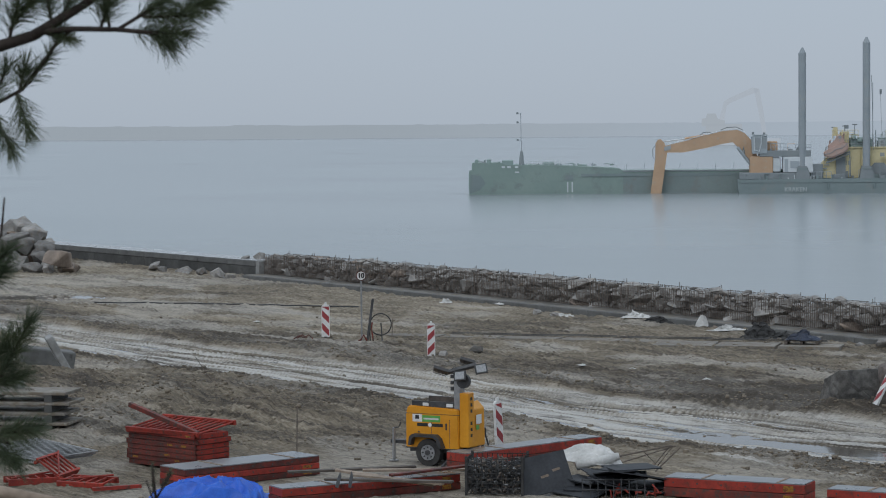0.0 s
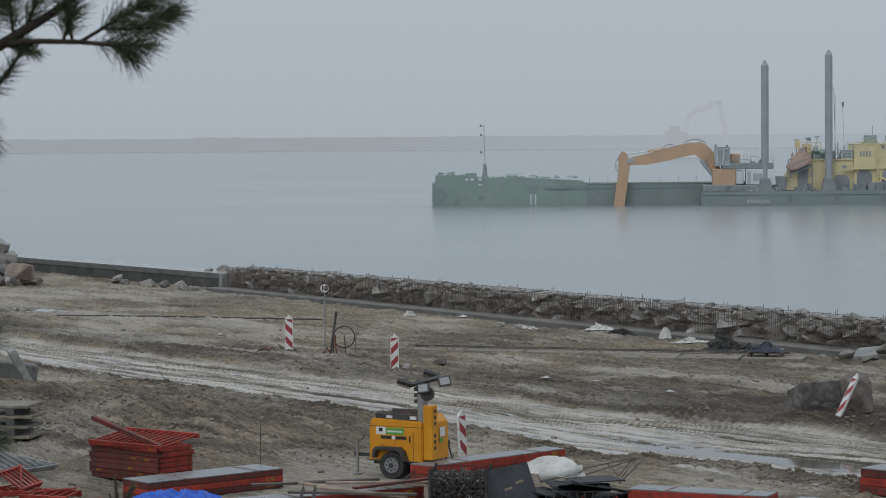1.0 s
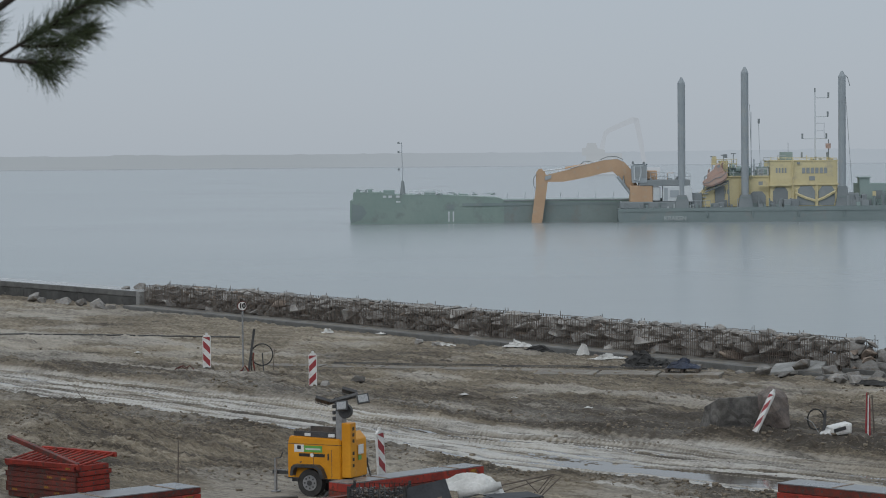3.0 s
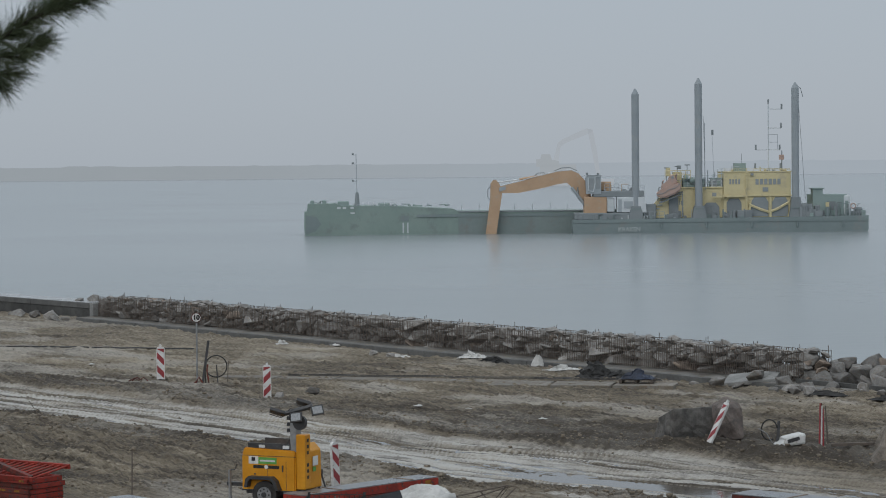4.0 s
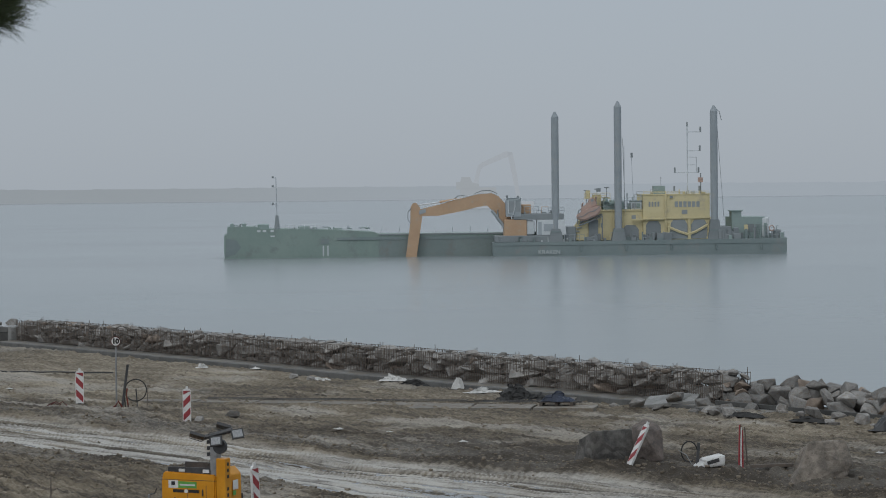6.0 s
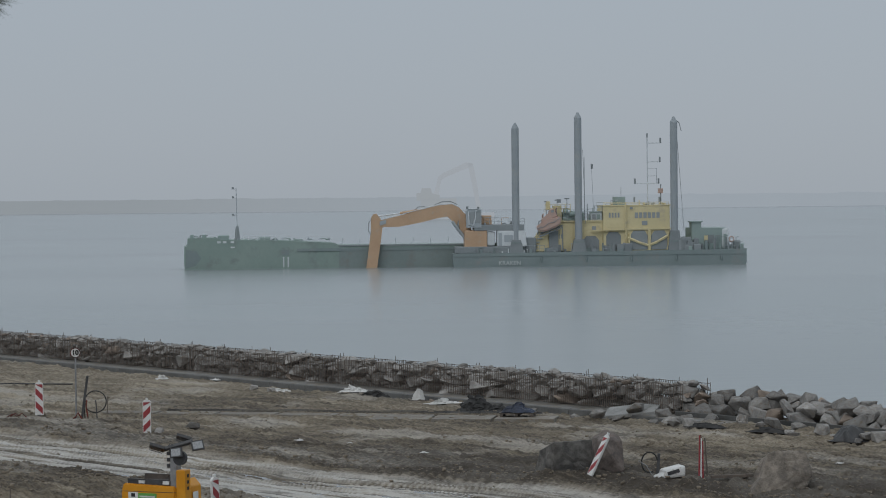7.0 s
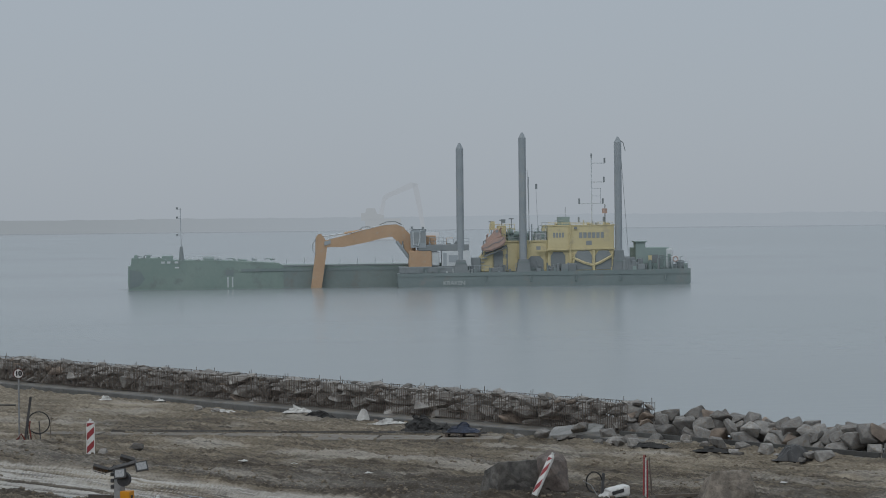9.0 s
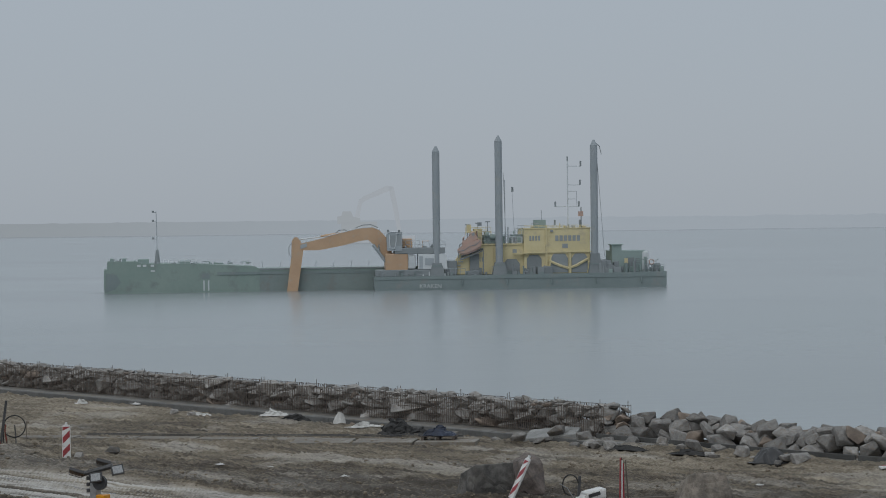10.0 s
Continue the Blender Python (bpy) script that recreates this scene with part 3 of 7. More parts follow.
def water_material(name, deep, scale, strength, rough, calm=None):
    m = bpy.data.materials.new(name)
    m.use_nodes = True
    n, l = m.node_tree.nodes, m.node_tree.links
    b = n["Principled BSDF"]
    co, mp, w, w2 = n.new("ShaderNodeTexCoord"), n.new("ShaderNodeMapping"), n.new("ShaderNodeTexNoise"), n.new("ShaderNodeTexNoise")
    mp.inputs["Scale"].default_value = (0.6, 1.0, 1.0)
    l.new(co.outputs["Object"], mp.inputs[0]), l.new(mp.outputs[0], w.inputs[0]), l.new(mp.outputs[0], w2.inputs[0])
    w.inputs["Scale"].default_value, w.inputs["Detail"].default_value = scale, 3
    w2.inputs["Scale"].default_value, w2.inputs["Detail"].default_value = 0.02, 3
    rr = n.new("ShaderNodeMapRange")
    rr.inputs[1].default_value, rr.inputs[2].default_value, rr.inputs[3].default_value, rr.inputs[4].default_value = 0.1, 0.9, rough * 0.9, rough * 1.25
    l.new(w2.outputs[0], rr.inputs[0]), l.new(rr.outputs[0], b.inputs["Roughness"])
    b.inputs["Base Color"].default_value, b.inputs["IOR"].default_value = (*deep, 1), 1.33
    bp = n.new("ShaderNodeBump")
    bp.inputs["Strength"].default_value, bp.inputs["Distance"].default_value = strength, 0.1
    l.new(w.outputs[0], bp.inputs["Height"]), l.new(bp.outputs[0], b.inputs["Normal"])
    if calm:
        # the lagoon lies smoother out in the fog, away from the quay
        sp, geo = n.new("ShaderNodeSeparateXYZ"), n.new("ShaderNodeNewGeometry")
        cs, cr, mul = n.new("ShaderNodeMapRange"), n.new("ShaderNodeMapRange"), n.new("ShaderNodeMath")
        l.new(geo.outputs["Position"], sp.inputs[0])
        for nd, hi, lo in ((cs, strength, 0.15), (cr, 1.0, 0.8)):
            nd.interpolation_type = "SMOOTHSTEP"
            nd.inputs[1].default_value, nd.inputs[2].default_value, nd.inputs[3].default_value, nd.inputs[4].default_value = calm[0], calm[1], hi, lo
            l.new(sp.outputs["Y"], nd.inputs[0])
        mul.operation = "MULTIPLY"
        l.new(cs.outputs[0], bp.inputs["Strength"])
        l.new(rr.outputs[0], mul.inputs[0]), l.new(cr.outputs[0], mul.inputs[1]), l.new(mul.outputs[0], b.inputs["Roughness"])
    return m


SAND = sand_material()
SEA = water_material("grey_lagoon_water", (0.234, 0.262, 0.270), 0.9, 0.34, 0.24, (110, 340))
PUDDLE = water_material("muddy_puddle_water", (0.105, 0.092, 0.078), 3.0, 0.02, 0.06)
build_ground()

WATER_Z = -2.5
bm = B()
bmesh.ops.create_grid(bm, x_segments=8, y_segments=8, size=4500, matrix=Matrix.Translation((0, 4480, WATER_Z)))
tagged(part("water", bm, SEA), "calm grey lagoon water under fog", "water", kind="structure")

# standing water in the ruts of the road
bm = B()
rx = np.linspace(-26, 12, 60)
lo = [bm.verts.new((x, float(np.interp(x, NX, NY)) + 0.4, -0.160)) for x in rx]
hi = [bm.verts.new((x, float(np.interp(x, FX, FY)) - 0.4, -0.160)) for x in rx]
for i in range(len(rx) - 1):
    bm.faces.new((lo[i], lo[i + 1], hi[i + 1], hi[i]))
tagged(part("puddle_water", bm, PUDDLE), "shallow rainwater standing in muddy wheel ruts", "puddle", kind="structure")

bm = B()
pv = [bm.verts.new((-27 + 8 * math.cos(a), 108 + 4.5 * math.sin(a), -0.135)) for a in (2 * math.pi * k / 24 for k in range(24))]
bm.faces.new(pv)
tagged(part("puddle_water", bm, PUDDLE), "shallow rainwater standing on sand", "puddle", kind="structure")

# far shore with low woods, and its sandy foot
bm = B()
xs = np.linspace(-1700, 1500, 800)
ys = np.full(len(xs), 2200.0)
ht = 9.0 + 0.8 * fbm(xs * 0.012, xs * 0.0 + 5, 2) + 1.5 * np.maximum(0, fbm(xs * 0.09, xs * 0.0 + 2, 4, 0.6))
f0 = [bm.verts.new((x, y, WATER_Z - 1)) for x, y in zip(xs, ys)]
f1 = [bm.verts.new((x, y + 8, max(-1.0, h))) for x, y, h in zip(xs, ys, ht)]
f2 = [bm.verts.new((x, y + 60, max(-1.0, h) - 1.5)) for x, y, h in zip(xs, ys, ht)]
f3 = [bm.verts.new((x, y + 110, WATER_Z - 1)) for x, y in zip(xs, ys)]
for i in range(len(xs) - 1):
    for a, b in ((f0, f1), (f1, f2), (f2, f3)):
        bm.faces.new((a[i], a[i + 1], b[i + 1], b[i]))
tagged(part("backdrop_far_shore", bm, FAR_WOODS), "low wooded far shore, fog haze painted as glow", "far shore", kind="structure")


def gz(x, y):
    return float(ground_z(x, y))


def on_ground(x, y, rz=0, lift=0.0):
    return pose(x, y, gz(x, y) + lift, 0, 0, rz)


# ---- the quay ----
def along(p, q):
    """A pose at p whose x axis runs level to q, and the length."""
    d = Vector(q) - Vector(p)
    return pose(p[0], p[1], 0, 0, 0, math.degrees(math.atan2(d.y, d.x))), d.length


# concrete crown wall that runs off to the far left, wet top paled for sheen
m, ln = along((-19.2, 121.4), (-75.1, 192.4))
wall = tagged(new("quay_wall"), "dark concrete quay wall, wet top paled for sky sheen", "quay wall", kind="structure")
wall.matrix_basis = m
n_seg = 15
for i in range(n_seg):
    a, b = i * ln / n_seg + (0.012 if i else 0), (i + 1) * ln / n_seg - 0.012
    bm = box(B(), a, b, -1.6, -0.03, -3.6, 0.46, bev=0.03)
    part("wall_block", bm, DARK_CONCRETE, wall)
    # capping front coloured darker than plain concrete, as its shaded side
    part("capping_beam", box(B(), a, b, -1.62, 0.0, 0.464, 0.725, bev=0.02), MID_CONCRETE, wall, "grey concrete capping beam")
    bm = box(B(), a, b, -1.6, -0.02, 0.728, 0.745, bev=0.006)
    part("coping", bm, TOP_CONCRETE, wall, "wet concrete coping, sky sheen in its pale colour")
# the end's paler concrete paints the light that falls on it
bm = box(B(), -0.35, -0.02, -1.5, -0.0, -3.0, 0.735, bev=0.02)
part("end_face", bm, CONCRETE, wall, "concrete end of the wall, paler for its lit side")

# low concrete ledge under the gabions, running on to the right
for p, q, front in (((-18.9, 121.3), (10.28, 81.33), 0.92), ((10.32, 81.27), (16.8, 72.4), 1.22), ((16.83, 72.36), (60, 28), 1.22)):
    m, ln = along(p, q)
    led = tagged(new("quay_ledge"), "low dark wet concrete ledge along the water", "ledge", kind="structure")
    led.matrix_basis = m
    k = max(1, round(ln / 4.6))
    for i in range(k):
        bm = box(B(), i * ln / k + 0.01, (i + 1) * ln / k - 0.01, -front, 1.6, -3.6, 0.10, bev=0.02)
        part("ledge_slab", bm, WET_CONCRETE, led)
        if front > 1.2:
            part("upstand", box(B(), i * ln / k, (i + 1) * ln / k, -0.42, -0.34, 0.10, 0.25, bev=0.012), DARK_CONCRETE, led, "dark upright edge board")
        bm = box(B(), i * ln / k + 0.01, (i + 1) * ln / k - 0.01, -front - 0.12, -front - 0.005, -1.0, 0.085, bev=0.02)
        part("kerb", bm, MID_CONCRETE, led)

# stone meshes shared by gabions and rock armour
ROCKS = [part("stone", rock_bm(s), ROCK_RED if s in (3, 9) else ROCK) for s in range(12)]
rng = random.Random(5)


def stone(parent, x, y, z, s, i=None, tilt=14, flat=1.0):
    src = ROCKS[rng.choice((3, 9) if rng.random() < 0.08 else (0, 1, 2, 4, 5, 6, 7, 8, 10, 11)) if i is None else i]
    mm = pose(x, y, z, rng.uniform(-tilt, tilt), rng.uniform(-tilt, tilt), rng.uniform(0, 360)) @ Matrix.Diagonal((s * rng.uniform(0.9, 1.35), s * rng.uniform(0.85, 1.1), s * rng.uniform(0.85, 1.15) * flat, 1))
    return share(src, parent, mm)


gm, gl = along((-18.7, 121.0), (10.28, 81.35))
N_BASKET = 23
w = gl / N_BASKET


def mesh_panel(seed):
    r = random.Random(seed)
    bm = B()
    n = 20
    for i in range(n + 1):
        x = 0.02 + i * (w - 0.04) / n
        top = 0.98 + r.uniform(-0.03, 0.05) + (0.16 if r.random() < 0.05 else 0)
        tube(bm, (x, 0, 0.02), (x + r.uniform(-0.02, 0.02), r.uniform(-0.03, 0.03), top - 0.04), 0.0125, 4)
    for z in (0.05, 0.28, 0.52, 0.75, 0.95):
        tube(bm, (0.0, 0.012, z), (w, 0.012, z + r.uniform(-0.01, 0.01)), 0.009, 4)
    return part("mesh_panel", bm, RUST_STEEL)


PANELS = [mesh_panel(s) for s in range(4)]
for i in range(N_BASKET):
    g = thing("gabion_basket", gm @ pose(i * w, 0.62, 0.11), "rusty wire gabion basket filled with rough grey stones", "gabion", "gabion baskets along the quay")
    share(PANELS[i % 4], g, pose(0, -0.62, 0))
    share(PANELS[(i + 1) % 4], g, pose(0, 0.62, 0))
    for row, (z, s) in enumerate(((-0.16, 0.98), (0.16, 0.94), (0.48, 0.82), (0.80, 0.34))):
        x = rng.uniform(0, 0.3)
        while x < w:
            sz = s * rng.uniform(0.7, 1.25)
            stone(g, x, -0.06 + rng.uniform(-0.05, 0.05), z + rng.uniform(-0.06, 0.06), sz * 0.95, 3 if (i == N_BASKET - 2 and row == 1 and x < 0.6) else None, 10, 0.62)
            stone(g, x + 0.2, 0.28, z + rng.uniform(-0.12, 0.06), sz, None, 14, 0.64)
            x += sz * (0.95 if row < 3 else 1.15)
    for _ in range(6):
        stone(g, rng.uniform(0.05, w), rng.uniform(-0.40, -0.30), rng.uniform(0.0, 0.62), rng.uniform(0.22, 0.40))
    if rng.random() < 0.6:
        stone(g, rng.uniform(0.2, w), rng.uniform(-0.1, 0.3), 0.86, rng.uniform(0.25, 0.5), None, 14, 0.7)

# loose rock armour past the last basket, and the pile beside the crown wall
def armour(x, y, z, s, label="rough angular grey armour stone beside the water", i=None, grp="armour stones on the quay", tilt=14):
    o = stone(None, x, y, z, s, rng.choice((3, 9)) if i is None and rng.random() < 0.06 else i, tilt)
    o.name = "armour_stone"
    return tagged(o, label, "rock", grp)


am, al = along((10.4, 81.1), (21.5, 66.6))
x = 0.1
while x < al:
    for row, (z, yy, s) in enumerate(((0.0, 0.25, 0.80), (0.05, 1.0, 0.95), (0.34, 0.55, 0.74), (0.50, 1.05, 0.62), (0.30, 1.7, 0.85), (0.0, 1.9, 1.0))):
        p = am @ Vector((x + rng.uniform(-0.25, 0.25), yy + rng.uniform(-0.2, 0.2), 0))
        armour(p.x, p.y, z + rng.uniform(-0.12, 0.08), s * rng.uniform(0.55, 1.1), tilt=34)
    x += 0.70
for layer in range(5):
    z, front = 0.46 * layer - 0.12, 124.2 + 1.25 * layer
    px = -29.2 - 0.95 * layer
    while px > -39.0:
        for row in range(2):
            armour(px + rng.uniform(-0.2, 0.2), front + 1.1 * row + rng.uniform(-0.3, 0.3) - 0.25 * (px + 29), z + rng.uniform(-0.1, 0.12), rng.uniform(0.75, 1.3), grp="rock pile by the wall", tilt=26)
        px -= 1.0
armour(-29.6, 123.9, 0.2, 1.3, "brown weathered angular rock on a stone pile", 3, "rock pile by the wall")
armour(-32.6, 127.2, 1.05, 1.25, "large square-cut grey rock on a stone pile", 4, "rock pile by the wall")
# stones behind the joint between wall and gabions
armour(-20.0, 123.5, 0.55, 0.5, i=1), armour(-19.2, 123.3, 0.55, 0.6, i=5)
# rubble on the sand
for px, py, s, i in ((-27.82, 132.65, 0.44, 1), (-25.3, 127.6, 0.9, 4), (-24.52, 125.17, 0.62, 5), (-23.26, 124.61, 0.87, 2), (-22.22, 123.59, 0.69, 6), (-21.28, 122.12, 0.94, 7), (-20.6, 119.79, 0.62, 8), (-20.25, 120.68, 0.62, 10),
                    (7.5, 81.3, 0.7, 1), (8.1, 80.6, 0.6, 2), (8.9, 81.8, 1.0, 4), (9.6, 80.8, 0.8, 5), (10.2, 79.8, 0.7, 6), (9.2, 79.9, 0.5, 7), (10.9, 79.2, 0.8, 8),
                    (11.6, 77.6, 0.7, 10), (12.3, 76.4, 0.6, 11), (6.9, 82.6, 0.45, 0), (5.6, 84.6, 0.55, 2), (-3.6, 95.2, 0.4, 5), (-4.3, 96.1, 0.45, 6), (-6.5, 79.0, 0.45, 8), (13.0, 75.3, 0.6, 7),
                    (-5.6, 79.6, 0.55, 0), (2.3, 88.9, 0.4, 3)):
    o = armour(px, py, gz(px, py) - 0.08, s * (0.62 if px > 0 else 0.8), "loose grey stone lying on churned sand", i, "loose stones on the sand")
    o.name = "loose_stone"
for k in range(16):
    px = 9.6 + 0.36 * k + rng.uniform(-0.3, 0.3)
    py = float(np.interp(px, QX, QY)) - 3.2 + rng.uniform(-0.5, 0.5)
    o = armour(px, py, gz(px, py) - 0.10, rng.uniform(0.22, 0.5), "flat dark stone half sunk in sand by the ledge", rng.choice((0, 1, 2, 4, 5)), "loose stones on the sand", 6)
    o.name = "loose_stone"
bm = box(B(), -0.9, 0.9, -0.6, 0.6, 0, 0.14, bev=0.03)
tagged(part("broken_slab", bm, CONCRETE, m=on_ground(8.75, 82.4, -20, 0.02) @ pose(0, 0, 0, 10, -6, 0)), "broken pale concrete slab lying among rubble", "slab")
# the pattern objects go, their meshes stay in use
for o in ROCKS + PANELS:
    bpy.data.objects.remove(o)

# ---- boulders on the flat ----
for name, args, place, mt, label in (
        ("boulder", (14, 1.5, 1.2, 1.2), on_ground(5.22, 64.4, 15, -0.24), BOULDER, "large dark grey fissured boulder on the sand"),
        ("boulder", (23, 1.15, 1.0, 1.45, 11, 0.45), on_ground(6.12, 64.7, 40, -0.08), BOULDER_RED, "upright brown boulder leaning beside a darker one"),
        ("boulder", (37, 2.25, 1.7, 1.8, 14, 0.75), on_ground(10.22, 61.3, 20, -0.78), BOULDER_TAN, "large tan weathered boulder on the sand")):
    tagged(part(name, boulder_bm(*args), mt, m=place), label, "boulder")


# ---- road beacons and signs ----
def beacon(m, label, flip=True, foot=True):
    t = thing("road_beacon", m, label, "beacon", "striped road beacons")
    out = [(-0.125, 0.16), (0.125, 0.16), (0.125, 1.10), (0.09, 1.15), (0.035, 1.165), (0.03, 1.23), (-0.03, 1.23), (-0.035, 1.165), (-0.09, 1.15), (-0.125, 1.10)]
    part("board", prism(B(), out, -0.03, 0.03), SIGN_WHITE, t)
    for s in (-0.0335, 0.0305):
        for k in range(3):
            lo, hi = 0.18 + k * 0.40, min(0.38 + k * 0.40, 1.1)
            a, b_ = (0.22, 0.0) if flip else (0.0, 0.22)
            bm = prism(B(), [(-0.108, min(lo + a, 1.09)), (0.108, min(lo + b_, 1.09)), (0.108, min(1.1, hi + b_)), (-0.108, min(1.1, hi + a))], s, s + 0.003)
            part("stripe", bm, SIGN_RED, t, "red slanting stripe")
    if foot:
        bm = box(B(), -0.2, 0.2, -0.38, 0.38, 0.0, 0.09, bev=0.03)
        box(bm, -0.05, 0.05, -0.05, 0.05, 0.09, 0.17)
        part("foot", bm, BLACK_PLASTIC, t, "black rubber foot")
    return t


beacon(on_ground(-11.0, 84.7, 4, -0.16) @ Matrix.Scale(1.1, 4), "red and white striped plastic road beacon standing on sand")
beacon(on_ground(-6.92, 79.2, 2, -0.17) @ Matrix.Scale(1.04, 4), "red and white striped plastic road beacon standing on sand", False)
beacon(on_ground(-3.36, 55.9, 56, -0.08) @ pose(0, 0, 0, 0, -4, 0), "muddy red and white road beacon beside a light tower")
beacon(on_ground(5.55, 63.3, 0, -0.16) @ pose(0, 0, 0, -4, 25, 0) @ pose(0, 0, 0, 0, 0, -58) @ Matrix.Diagonal((0.72, 1, 1.1, 1)), "dirty red and white road beacon leaning against a boulder", False, False)
beacon(on_ground(16.4, 69.5, 20, 0.08) @ pose(0, 0, 0, 80, 0, 70), "fallen red and white road beacon lying on sand", True, False)

t = thing("speed_sign", on_ground(-9.66, 83.76, 2), "round speed limit sign of ten on a grey post", "road sign")
part("post", tube(B(), (0, 0, -0.1), (0, 0, 2.35), 0.03, 10), STEEL, t, "grey steel post")
bm = B()
tube(bm, (0, -0.035, 2.2), (0, -0.05, 2.2), 0.165, 32)
part("disc", bm, SIGN_WHITE, t)
bm = B()
for k in range(40):
    a, b = 2 * math.pi * k / 40, 2 * math.pi * (k + 1) / 40
    q = [bm.verts.new((r * math.cos(c), -0.054, 2.2 + r * math.sin(c))) for c, r in ((a, 0.143), (a, 0.170), (b, 0.170), (b, 0.143))]
    bm.faces.new(q)
bmesh.ops.remove_doubles(bm, verts=bm.verts, dist=0.0005)
bmesh.ops.solidify(bm, geom=bm.faces, thickness=0.004)
part("rim", bm, RED_WORN, t, "narrow dark red rim")


def lettering(text, size, material, parent, m, name="lettering", bold=0.0):
    cu = bpy.data.curves.new(name, "FONT")
    cu.body, cu.size, cu.align_x, cu.align_y, cu.extrude, cu.offset = text, size, "CENTER", "CENTER", 0.004, bold
    tmp = bpy.data.objects.new("tmp", cu)
    scene.collection.objects.link(tmp)
    bpy.context.view_layer.update()
    me = bpy.data.meshes.new_from_object(tmp.evaluated_get(bpy.context.evaluated_depsgraph_get()))
    bpy.data.objects.remove(tmp)
    bpy.data.curves.remove(cu)
    me.materials.clear()
    me.materials.append(material)
    o = new(name, me)
    o.parent, o.matrix_basis = parent, m
    return o


lettering("10", 0.225, SIGN_BLACK, t, pose(0, -0.058, 2.2, 90, 0, 0), "number", 0.012)

# cable stubs standing out of the sand
def ring(cx, cz, r, a0, a1, y=0.0, n=18, sq=1.0):
    return [(cx + r * math.cos(a0 + (a1 - a0) * k / n), y + 0.03 * math.sin(5 * k / n), cz + sq * r * math.sin(a0 + (a1 - a0) * k / n)) for k in range(n + 1)]


t = thing("cable_stub", on_ground(-9.45, 83.6), "black cables and a dark post sticking out of sand", "cable")
part("post", box(B(), -0.04, 0.04, -0.03, 0.03, -0.1, 1.42, pose(0, 0, 0, 0, 8, 0)), DARK_STEEL, t)
bm = path_tube(B(), ring(0.45, 0.55, 0.36, 3.4, -2.4), 0.02)
path_tube(bm, [(0.1, 0, 0.0), (0.08, 0, 0.3), (0.12, 0, 0.65)], 0.02)
part("loop", bm, CABLE, t)
bm = path_tube(B(), [(0.0, -0.05, 0.0), (-0.12, -0.1, 0.2), (-0.2, -0.12, 0.05), (-0.28, -0.1, 0.0)], 0.03)
path_tube(bm, [(0.2, 0, 0.0), (0.14, 0, 0.4), (0.17, 0, 0.62)], 0.025)
part("conduit", bm, RED_WORN, t, "dull red conduit")
part("stake", path_tube(B(), [(0.82, 0, -0.05), (0.86, 0, 0.72)], 0.015), RUST_STEEL, t)
part("stake", path_tube(B(), [(0.5, 0.02, -0.05), (0.46, 0, 0.6)], 0.02), DARK_STEEL, t)

t = thing("cable_stub", on_ground(7.15, 63.2), "looped black cable standing out of the sand", "cable")
part("loop", path_tube(B(), ring(-0.02, 0.38, 0.2, 5.2, 0.2, sq=1.3), 0.018), CABLE, t)
bm = box(B(), 0.14, 0.21, -0.03, 0.03, -0.1, 0.62, pose(0, 0, 0, 0, 4, 0))
part("post", bm, DARK_STEEL, t)
part("pipe", path_tube(B(), [(-0.3, 0, 0.42), (-0.1, 0, 0.3), (0.05, -0.02, 0.05)], 0.012), STEEL, t, "thin grey pipe")
bm = box(B(), -0.36, 0.36, -0.25, 0.25, 0, 0.24, bev=0.06)
for v in bm.verts:
    if v.co.z > 0.12:
        v.co.x = v.co.x * 0.78 + 0.1
        v.co.z += 0.10 * v.co.x
t = tagged(part("broken_canister", bm, WHITE, m=on_ground(7.62, 63.1, 12, 0.06) @ pose(0, 0, 0, 0, -6, 0)), "broken white plastic canister lying on mud", "canister")
# black slab on the side paints the shade inside the torn hole
part("opening", box(B(), -0.1, 0.22, -0.262, -0.24, 0.10, 0.19, pose(0, 0, 0, 0, -8, 0)), BLACK_PLASTIC, t, "black patch for the shaded torn opening")

t = thing("barrier_poles", on_ground(8.4, 62.8), "red and white barrier poles bundled upright in sand", "poles")
for k, (dx, lean, mt) in enumerate(((-0.07, -3, SIGN_RED), (-0.02, 1, SIGN_WHITE), (0.03, 3, SIGN_RED), (0.0, -1, RED_WORN), (0.16, 4, RUST_STEEL))):
    part("pole", tube(B(), (dx, 0.02 * k, -0.1), (dx * 0.4 + 0.4 * math.sin(radians(lean)), 0.02 * k, 1.08 - 0.07 * (k % 3)), 0.026, 8, 0.015), mt, t)

bm = path_tube(B(), [(-0.3, 0, 0.02), (-0.1, 0.1, 0.12), (0.05, -0.1, 0.05), (0.2, 0.1, 0.14), (0.35, 0, 0.02)], 0.02)
path_tube(bm, [(-0.2, 0.1, 0.02), (0.0, -0.1, 0.16), (0.15, 0.1, 0.03)], 0.018)
tagged(part("tape_tangle", bm, RED_WORN, m=on_ground(-11.75, 84.4)), "tangled dull red plastic tape on sand", "tape")
for k, (x, y, s) in enumerate(((-22.9, 103.6, 0.5), (-25.3, 105.4, 0.7), (-14.5, 92.0, 0.35), (-2.0, 74.6, 0.4), (1.6, 71.0, 0.3), (-0.5, 73.8, 0.25), (12.6, 66.6, 0.3))):
    tagged(part("plastic_scrap", cloth_bm(k + 20, s * 0.7, s * 0.6, 0.035, 10), WHITE_TARP, m=on_ground(x, y, 40 * k)), "small torn white plastic scrap on sand", "plastic scrap", "plastic scraps on the sand")

